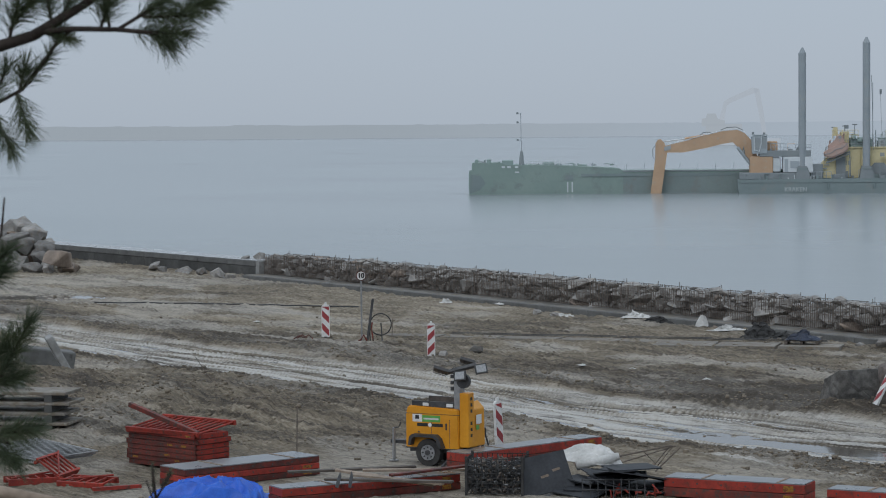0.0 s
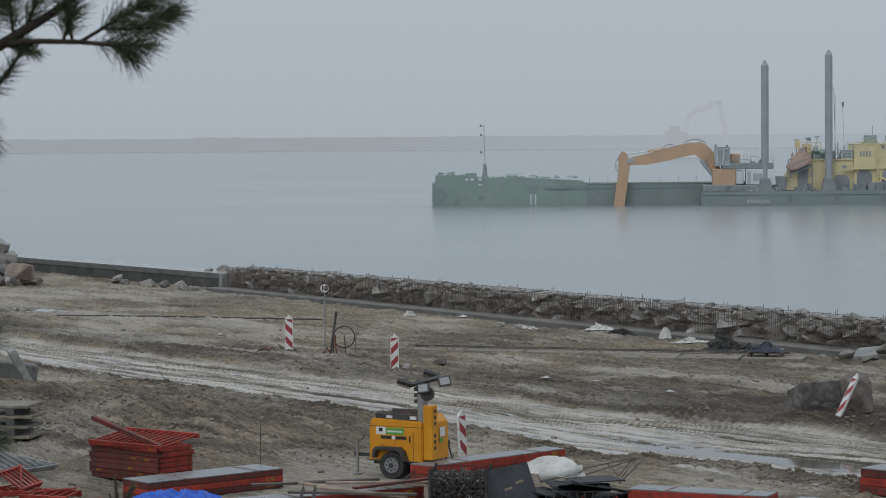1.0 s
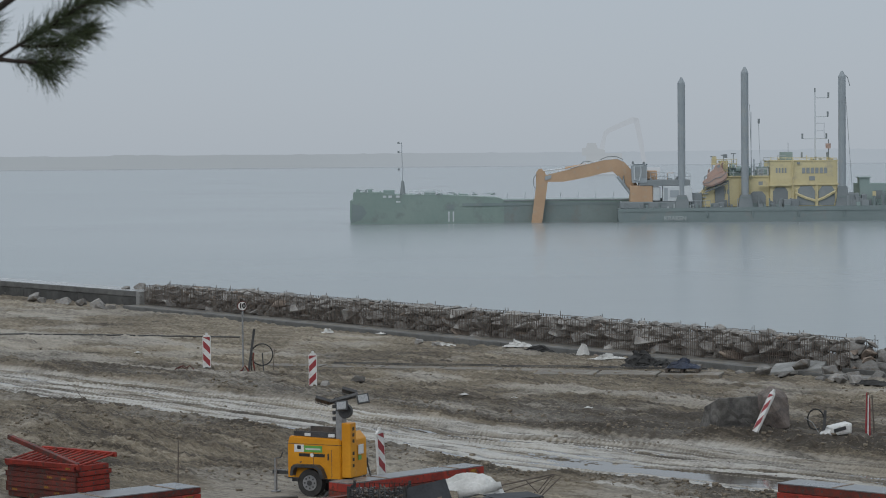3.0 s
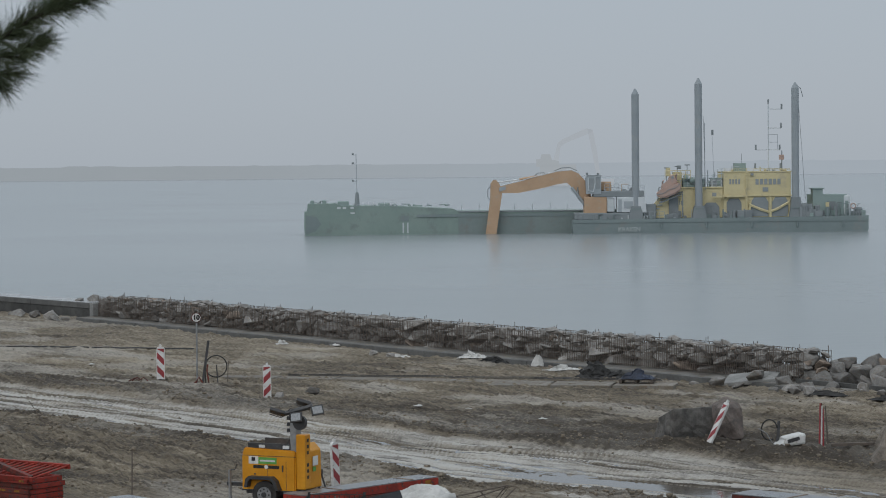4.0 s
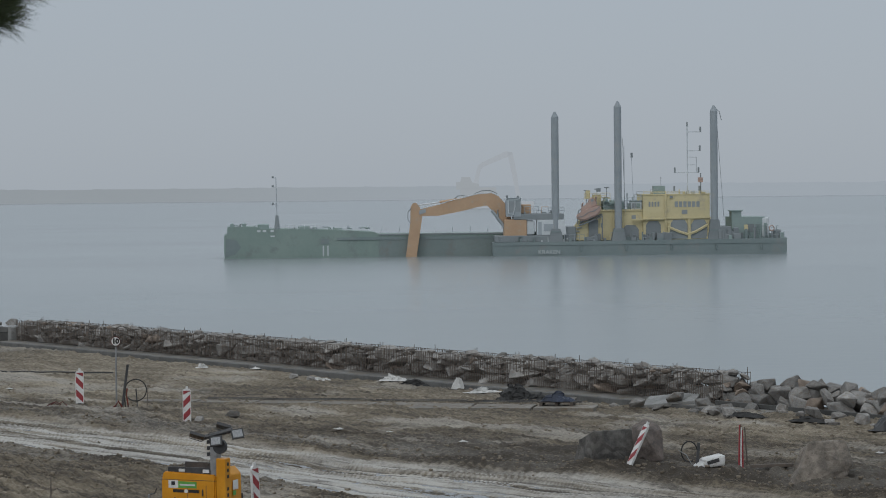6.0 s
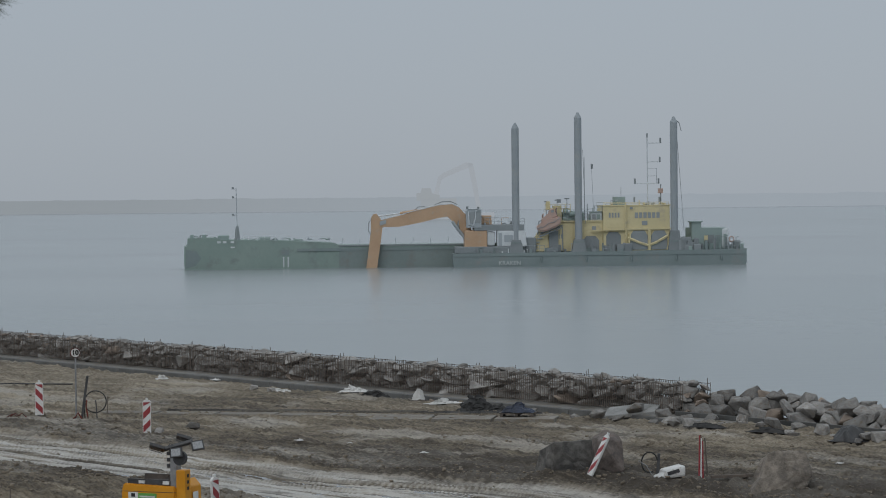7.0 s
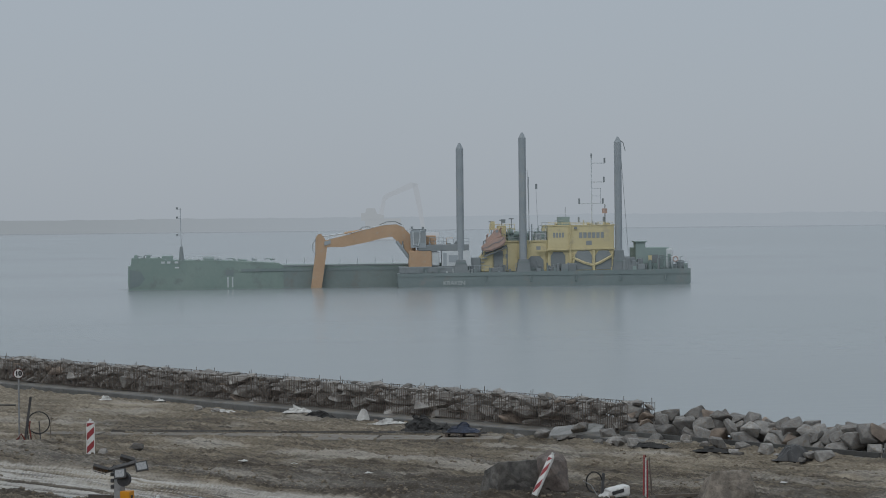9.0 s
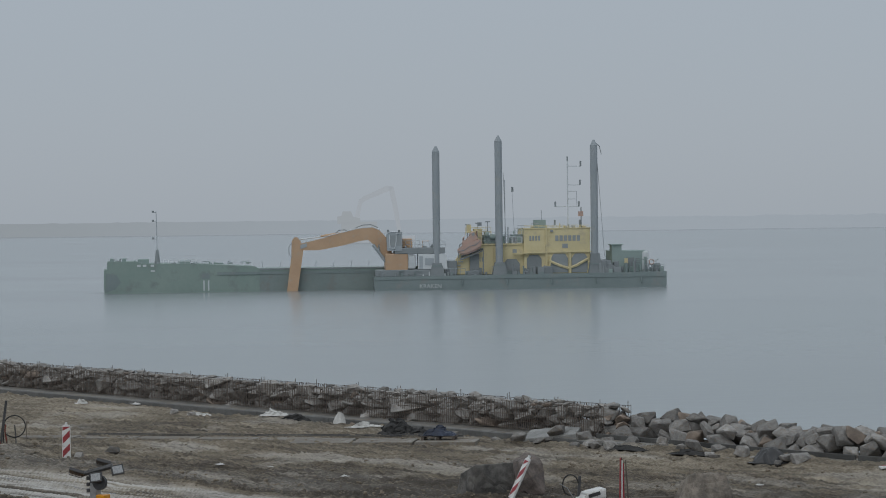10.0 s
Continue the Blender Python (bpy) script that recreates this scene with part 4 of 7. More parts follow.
# thin stakes and wire on the yard
for x, y, h, lean in ((-7.84, 55.17, 1.0, 1), ):
    tagged(part("steel_stake", tube(B(), (0, 0, -0.1), (math.sin(radians(lean)) * h, 0, h), 0.014, 6), RUST_STEEL, m=on_ground(x, y)), "thin rusty steel stake stuck in sand", "stake")
bm = path_tube(B(), [(0.5, 0, 0), (0.3, 0, 0.3), (0.15, 0, 0.5), (0.0, 0, 0.75), (-0.2, 0, 1.05)], 0.012)
path_tube(bm, [(0.3, 0, 0.3), (0.5, 0.05, 0.2), (0.65, 0.05, 0.02)], 0.01)
path_tube(bm, [(0.1, 0, 0.5), (0.25, 0, 0.52)], 0.03)
tagged(part("bent_rebar", bm, RUST_STEEL, m=on_ground(-12.0, 66.4) @ Matrix.Scale(0.72, 4)), "bent rusty reinforcing bar sticking out of sand", "rebar")

# ---- road plates and pipes by the quay ----
for k in range(3):
    bm = box(B(), -0.98, 0.98, -0.75, 0.75, -0.1, 0.13, bev=0.02)
    x, y = 1.15 + 2.02 * k, 82.25 - 0.38 * k
    tagged(part("road_plate", bm, SANDY_CONCRETE, m=pose(x, y, -0.05, 1 - k, 0, -10.5)), "flat grey concrete road plate laid on sand", "road plate", "road plates in a row")
for k in range(5):
    bm = box(B(), -1.0, 1.0, -0.45, 0.45, -0.1, 0.1, bev=0.02)
    tagged(part("road_plate", bm, SANDY_CONCRETE, m=pose(-8.1 + 2.04 * k, 86.0 - 0.62 * k, -0.045, 0, 0, -16)), "half-buried grey concrete road plate on sand", "road plate", "road plates in a row")
for dy, r in ((0.0, 0.015), (-0.45, 0.013)):
    pts = [(-9.5 + 0.9 * k, 87.0 + dy - 0.235 * k + 0.06 * math.sin(k), 0.10 + 0.012 * math.sin(1.7 * k)) for k in range(3, 18)]
    tagged(part("drain_pipe", path_tube(B(), pts, r, 8), BLACK_PLASTIC, smooth=True), "long black plastic pipe lying over concrete plates", "pipe", "black pipes on the sand")
pts = [(-23.0 + 0.6 * k, 102.6 - 0.16 * k, 0.05 + 0.25 * gz(-23.0 + 0.6 * k, 102.6 - 0.16 * k)) for k in range(20)]
tagged(part("drain_pipe", path_tube(B(), pts, 0.028, 8), BLACK_PLASTIC, smooth=True), "long black hose lying on sand", "pipe", "black pipes on the sand")

# ---- sheets, nets and bags along the quay ----
for x, y, sx, sy, h, mt, label, cat in (
        (-0.5, 93.0, 1.0, 0.8, 0.20, WHITE_TARP, "crumpled dirty white sheet heaped on sand", "plastic sheet"),
        (0.2, 92.5, 1.6, 0.8, 0.30, NETTING, "flat heap of black netting beside the ledge", "netting"),
        (2.7, 87.7, 1.2, 0.5, 0.16, WHITE_TARP, "torn white plastic sheet lying on sand", "plastic sheet"),
        (-6.0, 102.0, 0.6, 0.5, 0.10, WHITE_TARP, "small white plastic scrap on sand", "plastic sheet"),
        (-3.4, 95.6, 1.3, 0.4, 0.13, WHITE_TARP, "small white plastic scrap on sand", "plastic sheet"),
        (-8.3, 102.0, 0.6, 0.5, 0.13, WHITE_TARP, "small white plastic scrap on sand", "plastic sheet"),
        (3.9, 85.0, 2.1, 1.5, 0.52, NETTING, "large tangled heap of black netting on sand", "netting"),
        (14.1, 72.7, 1.05, 0.9, 0.42, BLACK_PLASTIC, "full black rubbish bag lying on sand", "bag")):
    tagged(part("crumpled_sheet" if cat == "plastic sheet" else ("netting" if cat == "netting" else "black_bag"), folds_bm(2.0, sx, sy, h, 30, 1.3, 0.04, 0.6) if cat == "bag" else cloth_bm(x, sx, sy, h, 30, 3.4), mt, m=on_ground(x, y, 10 * x, 0.0)), label, cat)
bm = B()
tube(bm, (0, 0, 0), (0.03, 0, 0.62), 0.30, 14, 0.10)
bmesh.ops.subdivide_edges(bm, edges=list(bm.edges), cuts=3, use_grid_fill=True)
for v in bm.verts:
    v.co += Vector((noise.noise(v.co * 4), noise.noise(v.co * 4 + Vector((7, 0, 0))), noise.noise(v.co * 5 + Vector((0, 9, 0))))) * 0.10
tagged(part("standing_sack", bm, WHITE_TARP, m=on_ground(1.85, 90.1, 0, -0.1)), "open pale builders' sack standing on sand", "sack")
t = thing("loaded_pallet", pose(4.95, 81.9, 0.11, 0, 0, -10), "wooden pallet loaded with blue and dark sheeting", "pallet")
for k in range(5):
    part("board", box(B(), -0.6, 0.6, -0.4 + 0.18 * k, -0.28 + 0.18 * k, 0.08, 0.10), DARK_WOOD, t)
for k in range(3):
    part("bearer", box(B(), -0.56 + 0.5 * k, -0.46 + 0.5 * k, -0.4, 0.44, -0.02, 0.08), DARK_WOOD, t)
part("load", cloth_bm(2.2, 1.1, 0.8, 0.34), mat("dark_blue_sheeting", (0.014, 0.018, 0.030), (0.030, 0.042, 0.075), 0.3, 0.5, bump=0.4), t, "dark blue crumpled sheeting", m=pose(0, 0, 0.1))
for x, y, l, rz in ((9.05, 62.05, 0.55, 10), ):
    tagged(part("timber_scrap", box(B(), -l, l, -0.05, 0.05, 0, 0.08, bev=0.01), RUST_STEEL, m=on_ground(x, y, rz, 0.03)), "dark timber scrap lying on mud", "timber")
for k, (x, y, s) in enumerate(((10.6, 77.6, 1.3), (12.2, 75.2, 1.6))):
    tagged(part("netting", cloth_bm(k + 4, s, 0.5, 0.16), NETTING, m=on_ground(x, y, -40)), "dark flattened netting beside the ledge", "netting")


# ---- the light tower ----
def light_tower(m):
    t = thing("light_tower", m, "amber mobile generator light tower with folded lamps on mud", "light tower")
    L, W = 0.64, 0.45
    # x runs along the box, z up from the ground
    bm = prism(B(), [(-L, 0.36), (-L, 1.10), (-L + 0.05, 1.27), (L - 0.02, 1.23), (L, 1.16), (L, 0.36)], -W, W)
    bmesh.ops.bevel(bm, geom=list(bm.edges), offset=0.025, segments=2, affect="EDGES")
    body = part("body", bm, YELLOW, t)
    part("lid_seam", box(B(), -L - 0.004, L + 0.004, -W - 0.004, W + 0.004, 1.10, 1.11), DARK_STEEL, body)
    for x in (-0.02, 0.42):
        part("door_seam", box(B(), x, x + 0.01, -W - 0.003, -W + 0.01, 0.40, 1.0), DARK_STEEL, body)
    part("door_latch", box(B(), 0.33, 0.36, -W - 0.02, -W, 0.78, 0.92, bev=0.006), BLACK_PLASTIC, body, "black latch")
    part("door_latch", box(B(), -0.34, -0.30, -W - 0.012, -W, 0.70, 0.73, bev=0.004), DARK_STEEL, body)
    part("label_plate", box(B(), -0.47, -0.24, -W - 0.005, -W, 0.93, 1.09), SIGN_WHITE, body, "white sticker")
    part("label_plate", box(B(), -0.235, 0.20, -W - 0.005, -W, 0.935, 1.075), GREEN_LABEL, body, "green sticker with an unreadable line")
    part("label_line", box(B(), -0.20, 0.16, -W - 0.008, -W - 0.005, 0.985, 1.02), SIGN_WHITE, body)
    part("label_mark", box(B(), -0.40, -0.31, -W - 0.008, -W - 0.005, 0.99, 1.07), SIGN_BLACK, body)
    for x0, x1 in ((-0.36, -0.10), (0.0, 0.26)):
        part("mark_bar", box(B(), x0, x1, -W - 0.006, -W, 0.838, 0.905), SIGN_BLACK, body, "dark lettering bar")
    part("mark_dot", tube(B(), (-0.05, -W - 0.006, 0.872), (-0.05, -W + 0.002, 0.872), 0.042, 16), SIGN_WHITE, body)
    part("lock", tube(B(), (-0.06, -W - 0.010, 0.66), (-0.06, -W, 0.66), 0.022, 10), DARK_STEEL, body)
    part("skirt", box(B(), -L - 0.003, L + 0.003, -W - 0.003, W + 0.003, 0.36, 0.385), DARK_STEEL, body)
    part("roof_tray", box(B(), -L + 0.12, L - 0.15, -W + 0.06, -W + 0.09, 1.24, 1.37, bev=0.005), DARK_STEEL, t)
    part("roof_tray", box(B(), -L + 0.12, L - 0.15, W - 0.09, W - 0.06, 1.24, 1.40, bev=0.005), DARK_STEEL, t)
    part("roof_label", box(B(), -0.24, -0.10, -W + 0.03, -W + 0.055, 1.275, 1.335), SIGN_WHITE, t, "white sticker")
    part("roof_label", box(B(), 0.33, 0.48, -W + 0.03, -W + 0.055, 1.265, 1.335), SIGN_WHITE, t, "white sticker")
    part("lifting_eye", path_tube(B(), ring(0.28, 1.36, 0.06, 0, 6.283, 0.0, 14), 0.014), DARK_STEEL, t)
    # mast column on the +x end
    bm = box(B(), L + 0.005, L + 0.22, -0.42, -0.16, 0.42, 1.58, bev=0.02)
    col = part("mast_column", bm, YELLOW, t)
    for k in range(7):
        if k != 3:
            part("mark_bar", box(B(), L + 0.222, L + 0.226, -0.33, -0.25, 1.42 - 0.13 * k, 1.49 - 0.13 * k), SIGN_BLACK, col)
    bm = prism(B(), [(L + 0.005, 0.40), (L + 0.005, 1.36), (L + 0.16, 1.20), (L + 0.18, 0.40)], -0.15, 0.42)
    bmesh.ops.bevel(bm, geom=list(bm.edges), offset=0.015, segments=1, affect="EDGES")
    part("control_box", bm, YELLOW, t)
    part("label_plate", box(B(), L + 0.182, L + 0.188, 0.0, 0.24, 0.88, 1.08), SIGN_WHITE, t, "white sticker")
    part("label_plate", box(B(), L + 0.182, L + 0.189, 0.0, 0.14, 0.76, 0.86), GREEN_LABEL, t, "green sticker")
    mx, my = L - 0.02, -0.28
    part("mast", box(B(), mx - 0.13, mx + 0.03, my - 0.10, my + 0.10, 1.2, 1.82, bev=0.01), STEEL, t, "grey telescopic mast")
    part("mast_section", box(B(), mx - 0.10, mx + 0.0, my - 0.07, my + 0.07, 1.82, 1.97, bev=0.008), STEEL, t)
    bm = tube(B(), (mx + 0.10, my - 0.12, 1.83), (mx + 0.10, my - 0.04, 1.83), 0.155, 20)
    part("cable_reel", bm, DARK_STEEL, t)
    for k in range(3):
        part("cable_guide", box(B(), mx - 0.20, mx - 0.13, my - 0.12, my - 0.04, 1.62 + 0.13 * k, 1.70 + 0.13 * k, bev=0.01), BLACK_PLASTIC, t)
    # cross arm with four floodlights
    inv = Matrix.Rotation(radians(23.5), 4, "Z")
    head = Matrix.Translation((mx, my, 2.0)) @ inv @ Matrix.Scale(0.76, 4)
    bm = tube(B(), (-0.46, 0.1, -0.02), (0.42, -0.02, 0.22), 0.07, 8)
    tube(bm, (-0.2, -0.25, 0.0), (0.0, 0.3, 0.05), 0.03, 8)
    path_tube(bm, [(-0.3, 0.05, 0.05), (-0.2, 0, 0.16), (-0.05, 0.02, 0.10), (0.1, 0, 0.2)], 0.012)
    part("lamp_arm", bm, DARK_STEEL, t, m=head)
    for k, (x, y, z, rx, rz) in enumerate(((-0.56, 0.0, 0.08, -22, 25), (-0.02, -0.28, -0.06, 70, -16), (0.16, 0.3, 0.30, -22, -20), (0.56, -0.1, 0.12, 68, 14))):
        pm = head @ pose(x, y, z, 0, 17, 0) @ pose(0, 0, 0, rx, 0, 0) if k in (0, 2) else head @ pose(x, y, z, 0, -14, rz) @ pose(0, 0, 0, rx, 6, 0)
        if k in (1, 3):
            pm = pm @ Matrix.Scale(0.82, 4)
        bm = box(B(), -0.21, 0.21, -0.17, 0.17, -0.06, 0.03, bev=0.012)
        lamp = part("floodlight", bm, BLACK_PLASTIC, t, m=pm)
        for j in range(7):
            part("cooling_fin", box(B(), -0.13 + 0.04 * j, -0.118 + 0.04 * j, -0.12, 0.12, -0.11, -0.061), BLACK_PLASTIC, lamp)
        part("lens", box(B(), -0.165, 0.165, -0.125, 0.125, 0.031, 0.038), LENS, lamp, "pale switched-off lens")
        part("bracket", path_tube(B(), [(-0.18, 0, 0), (-0.18, 0, -0.14), (0.18, 0, -0.14), (0.18, 0, 0)], 0.012), DARK_STEEL, lamp)
    # running gear
    for s in (-1, 1):
        wheel = part("wheel", tube(B(), (-0.06, s * 0.36, 0.29), (-0.06, s * 0.53, 0.29), 0.29, 32), TYRE, t, "black tyre")
        bm = tube(B(), (-0.06, s * 0.525, 0.29), (-0.06, s * 0.545, 0.29), 0.165, 24)
        rim = part("rim", bm, STEEL, wheel, "grey steel rim")
        bm = tube(B(), (-0.06, s * 0.54, 0.29), (-0.06, s * 0.57, 0.29), 0.055, 14)
        for k in range(8):
            a = k * math.pi / 4
            tube(bm, (-0.06 + 0.115 * math.cos(a), s * 0.541, 0.29 + 0.115 * math.sin(a)), (-0.06 + 0.115 * math.cos(a), s * 0.55, 0.29 + 0.115 * math.sin(a)), 0.02, 8)
        part("hub", bm, DARK_STEEL, wheel)
        out = [(-0.50, 0.44), (-0.47, 0.62), (-0.40, 0.68), (0.14, 0.68), (0.24, 0.60), (0.32, 0.40), (0.25, 0.40), (0.17, 0.57), (0.10, 0.62), (-0.36, 0.62), (-0.41, 0.57), (-0.44, 0.44)]
        part("mudguard", prism(B(), out, min(s * 0.452, s * 0.62), max(s * 0.452, s * 0.62)), BLACK_PLASTIC, t)
    bm = box(B(), -L - 0.6, -L + 0.1, -0.05, 0.05, 0.38, 0.46)
    part("drawbar", bm, DARK_STEEL, t)
    bm = tube(B(), (-L - 0.50, -0.08, 0.03), (-L - 0.50, -0.08, 0.72), 0.035, 10)
    box(bm, -L - 0.58, -L - 0.42, -0.16, 0.0, 0.0, 0.025)
    part("prop_stand", bm, STEEL, t)
    part("crank_handle", path_tube(B(), [(-L - 0.50, -0.08, 0.72), (-L - 0.38, -0.08, 0.74), (-L - 0.32, -0.08, 0.86)], 0.014), DARK_STEEL, t)
    part("rear_leg", path_tube(B(), [(L - 0.1, -0.3, 0.36), (L - 0.25, -0.75, 0.03)], 0.03), DARK_STEEL, t)
    part("rear_leg", path_tube(B(), [(L + 0.2, 0.3, 0.36), (L + 0.45, 0.3, 0.05)], 0.03), DARK_STEEL, t)
    part("chassis", box(B(), -L + 0.05, L + 0.2, -0.35, 0.35, 0.28, 0.36), DARK_STEEL, t)
    return t


light_tower(pose(-4.44, 53.35, 0.0, 0, 0, -23.5))
bm = path_tube(B(), [(0, 0, 0), (0.04, 0, 0.5)], 0.03)
path_tube(bm, [(0.18, 0.05, 0), (0.05, 0, 0.5)], 0.02)
path_tube(bm, [(-0.12, 0.05, 0), (0.04, 0, 0.42)], 0.02)
box(bm, -0.03, 0.1, -0.04, 0.04, 0.42, 0.54, bev=0.01)
tagged(part("jack_stand", bm, DARK_STEEL, m=pose(-3.72, 55.3, 0)), "small dark steel tripod stand on mud", "stand")


# ---- red formwork ----
HOLE = part("tie_hole", tube(B(), (0, -0.002, 0), (0, 0.004, 0), 0.019, 8), BLACK_PLASTIC)
def frame_panel(w, d, h, seed=0):
    """A red ladder-like formwork panel lying flat."""
    bm = B()
    box(bm, -w / 2, w / 2, -d / 2, -d / 2 + 0.05, 0, h, bev=0.006)
    box(bm, -w / 2, w / 2, d / 2 - 0.05, d / 2, 0, h, bev=0.006)
    box(bm, -w / 2, -w / 2 + 0.05, -d / 2, d / 2, 0, h, bev=0.006)
    box(bm, w / 2 - 0.05, w / 2, -d / 2, d / 2, 0, h, bev=0.006)
    return bm


def formwork_stack(m, w=2.2, d=0.94, layers=7):
    t = thing("formwork_stack", m, "stack of worn red steel formwork panels on sand", "formwork")
    r = random.Random(2)
    h = 0.104
    for k in range(layers):
        mm = pose(r.uniform(-0.03, 0.03), r.uniform(-0.03, 0.03), 0.04 + k * (h + 0.006), 0, 0, r.uniform(-0.8, 0.8))
        p = part("panel", frame_panel(w, d, h), RED_PAINT if k == 6 else RED_WORN, t, m=mm)
        part("panel_skin", box(B(), -w / 2 + 0.05, w / 2 - 0.05, -d / 2 + 0.05, d / 2 - 0.05, 0.002, 0.02), PLYWOOD if k < layers - 1 else RED_WORN, p)
        for j in range(5):
            share(HOLE, p, pose(-w / 2 + 0.15 + j * (w - 0.3) / 4, -d / 2 - 0.001, h / 2))
        for y in (-0.33, 0.0, 0.33):
            share(HOLE, p, pose(w / 2 + 0.008, y, h / 2, 0, 0, 90))
        # added plates in brighter red paint the light on the short ends
        for x in (-w / 2 - 0.006, w / 2 + 0.002):
            part("end_plate", box(B(), x, x + 0.004, -d / 2 + 0.015, d / 2 - 0.015, 0.008, h - 0.008), RED_PAINT, p, "added end plate, brighter red for a lit end")
        for x in ((0.74,), (-0.9, 0.4), (0.1,), (), (0.62, 0.2), (), (0.8,))[k % 7]:
            part("stencil_mark", box(B(), x, x + 0.16, -d / 2 - 0.003, -d / 2, 0.03, h - 0.03), STENCIL, p, "faded yellow stencil")
        if k == layers - 1:
            for j in range(11):
                x = -w / 2 + 0.15 + j * (w - 0.3) / 10
                part("rib", box(B(), x - 0.025, x + 0.025, -d / 2 + 0.05, d / 2 - 0.05, 0.03, h - 0.01), RED_PAINT, p)
    return t


stk = pose(-10.05, 52.7, 0, 0, 0, -37)
formwork_stack(stk)
top = stk @ pose(-0.05, -0.30, 1.02, 3, 11, -4)
t = tagged(part("formwork_waler", box(B(), -1.25, 1.12, -0.05, 0.05, -0.04, 0.06, bev=0.01), RED_WORN, m=top), "loose red steel waler lying askew on a stack", "waler")
t = thing("formwork_ladder", stk @ pose(0.05, 0.05, 0.87, 8, 0, 3), "loose red ladder frame tilted on top of a stack", "formwork")
for y in (-0.56, 0.56):
    part("rail", box(B(), -1.08, 1.08, y - 0.03, y + 0.03, -0.04, 0.06, bev=0.006), RED_PAINT, t)
for k in range(12):
    part("rung", tube(B(), (-1.02 + 0.185 * k, -0.54, 0.02), (-1.02 + 0.185 * k, 0.54, 0.02), 0.024, 8), RED_PAINT, t)


def beam_box(p, q, wdt, hgt, label, z0=0.02, layers=2):
    """A long pack of red panels with plywood on top, from p to q along its near lower edge."""
    m, ln = along(p, q)
    t = thing("formwork_pack", m @ pose(0, 0, z0), label, "formwork", "packs of red formwork")
    lh = hgt / layers
    for k in range(layers):
        bm = box(B(), 0.0 + 0.01 * k, ln, 0.012 * k, wdt, k * lh, (k + 1) * lh - 0.008, bev=0.008)
        pn = part("panel", bm, RED_PAINT if k % 2 else RED_WORN, t)
        n = max(3, round(ln / 0.45))
        for j in range(n):
            share(HOLE, pn, pose(0.2 + j * (ln - 0.4) / (n - 1), 0.012 * k - 0.001, (k + 0.5) * lh))
    part("plywood_face", box(B(), 0.015, ln - 0.01, 0.02, wdt - 0.01, hgt - 0.006, hgt + 0.014), PLYWOOD, t, "wet grey plywood face")
    # the pack's end gets brighter plates too, as painted light
    for k in range(layers):
        part("end_plate", box(B(), ln + 0.001, ln + 0.006, 0.03, wdt - 0.02, k * lh + 0.015, (k + 1) * lh - 0.02), RED_PAINT, t, "added end plate, brighter red for a lit end")
        if k < 2:
            part("stencil_mark", box(B(), ln - 0.42, ln - 0.22, 0.012 * k - 0.003, 0.012 * k, k * lh + 0.03, (k + 1) * lh - 0.035), STENCIL, t, "faded yellow stencil")
    for x in (ln * 0.27, ln * 0.8):
        part("batten", box(B(), x, x + 0.05, 0.03, wdt - 0.02, hgt + 0.014, hgt + 0.026), WOOD, t)
    return t


beam_box((-9.25, 49.2), (-6.83, 51.45), 0.95, 0.38, "pack of red formwork panels with wet plywood on top", layers=3)
beam_box((-3.82, 51.95), (-1.05, 54.95), 0.62, 0.36, "long pack of red formwork with wet grey plywood top")
beam_box((-7.0, 47.2), (-3.75, 49.4), 0.6, 0.30, "long pack of red formwork half covered by planks")
beam_box((0.25, 48.6), (2.9, 47.6), 0.7, 0.36, "pack of red formwork with pale plywood top on sand")
beam_box((4.92, 50.7), (8.6, 47.6), 0.8, 0.50, "high pack of red formwork panels with grey plywood top", layers=3)
beam_box((3.3, 47.5), (6.0, 46.3), 0.6, 0.3, "pack of red formwork with pale plywood top on sand")

# small red frames at the yard's edge
for x, y, rz, tilt in ((-12.5, 49.9, 25, 0), (-11.3, 49.6, -20, 6), (-12.2, 50.6, 80, 35)):
    t = thing("formwork_ladder", pose(x, y, 0.04 + 0.2 * (tilt > 20), tilt, 0, rz), "small red steel formwork frame lying on sand", "formwork", "small red frames")
    for yy in (-0.28, 0.28):
        part("rail", box(B(), -0.55, 0.55, yy - 0.025, yy + 0.025, 0, 0.13, bev=0.006), RED_PAINT, t)
    for k in range(6):
        part("rung", box(B(), -0.53 + 0.2 * k, -0.49 + 0.2 * k, -0.25, 0.25, 0.08, 0.12), RED_PAINT, t)
    part("brace", tube(B(), (-0.5, -0.25, 0.15), (0.45, 0.28, 0.17), 0.02, 8), RED_PAINT, t)
tagged(part("formwork_waler", box(B(), -0.5, 0.5, -0.04, 0.04, 0, 0.07), RED_PAINT, m=pose(-10.6, 49.1, 0.03, 0, 0, 30)), "loose red steel bar lying on sand", "waler")

# site fence panels lying in a stack
t = thing("fence_panel", pose(-13.3, 53.3, 0.22, 0, 4, -38) @ Matrix.Scale(0.8, 4), "galvanised site fence panels lying flat on sand", "fence")
for k in range(3):
    z = 0.05 * k
    bm = path_tube(B(), [(-1.2, -1.0, z), (1.2, -1.0, z), (1.2, 1.0, z), (-1.2, 1.0, z), (-1.2, -1.0, z)], 0.025, 6)
    part("fence_frame", bm, STEEL, t, m=pose(0.05 * k, 0.04 * k, 0, 0, 0, 2 * k))
    for j in range(17):
        part("bar", tube(B(), (-1.1 + 0.1375 * j, -1.0, z), (-1.1 + 0.1375 * j, 1.0, z), 0.012, 5), STEEL, t, m=pose(0.05 * k, 0.04 * k, 0, 0, 0, 2 * k))
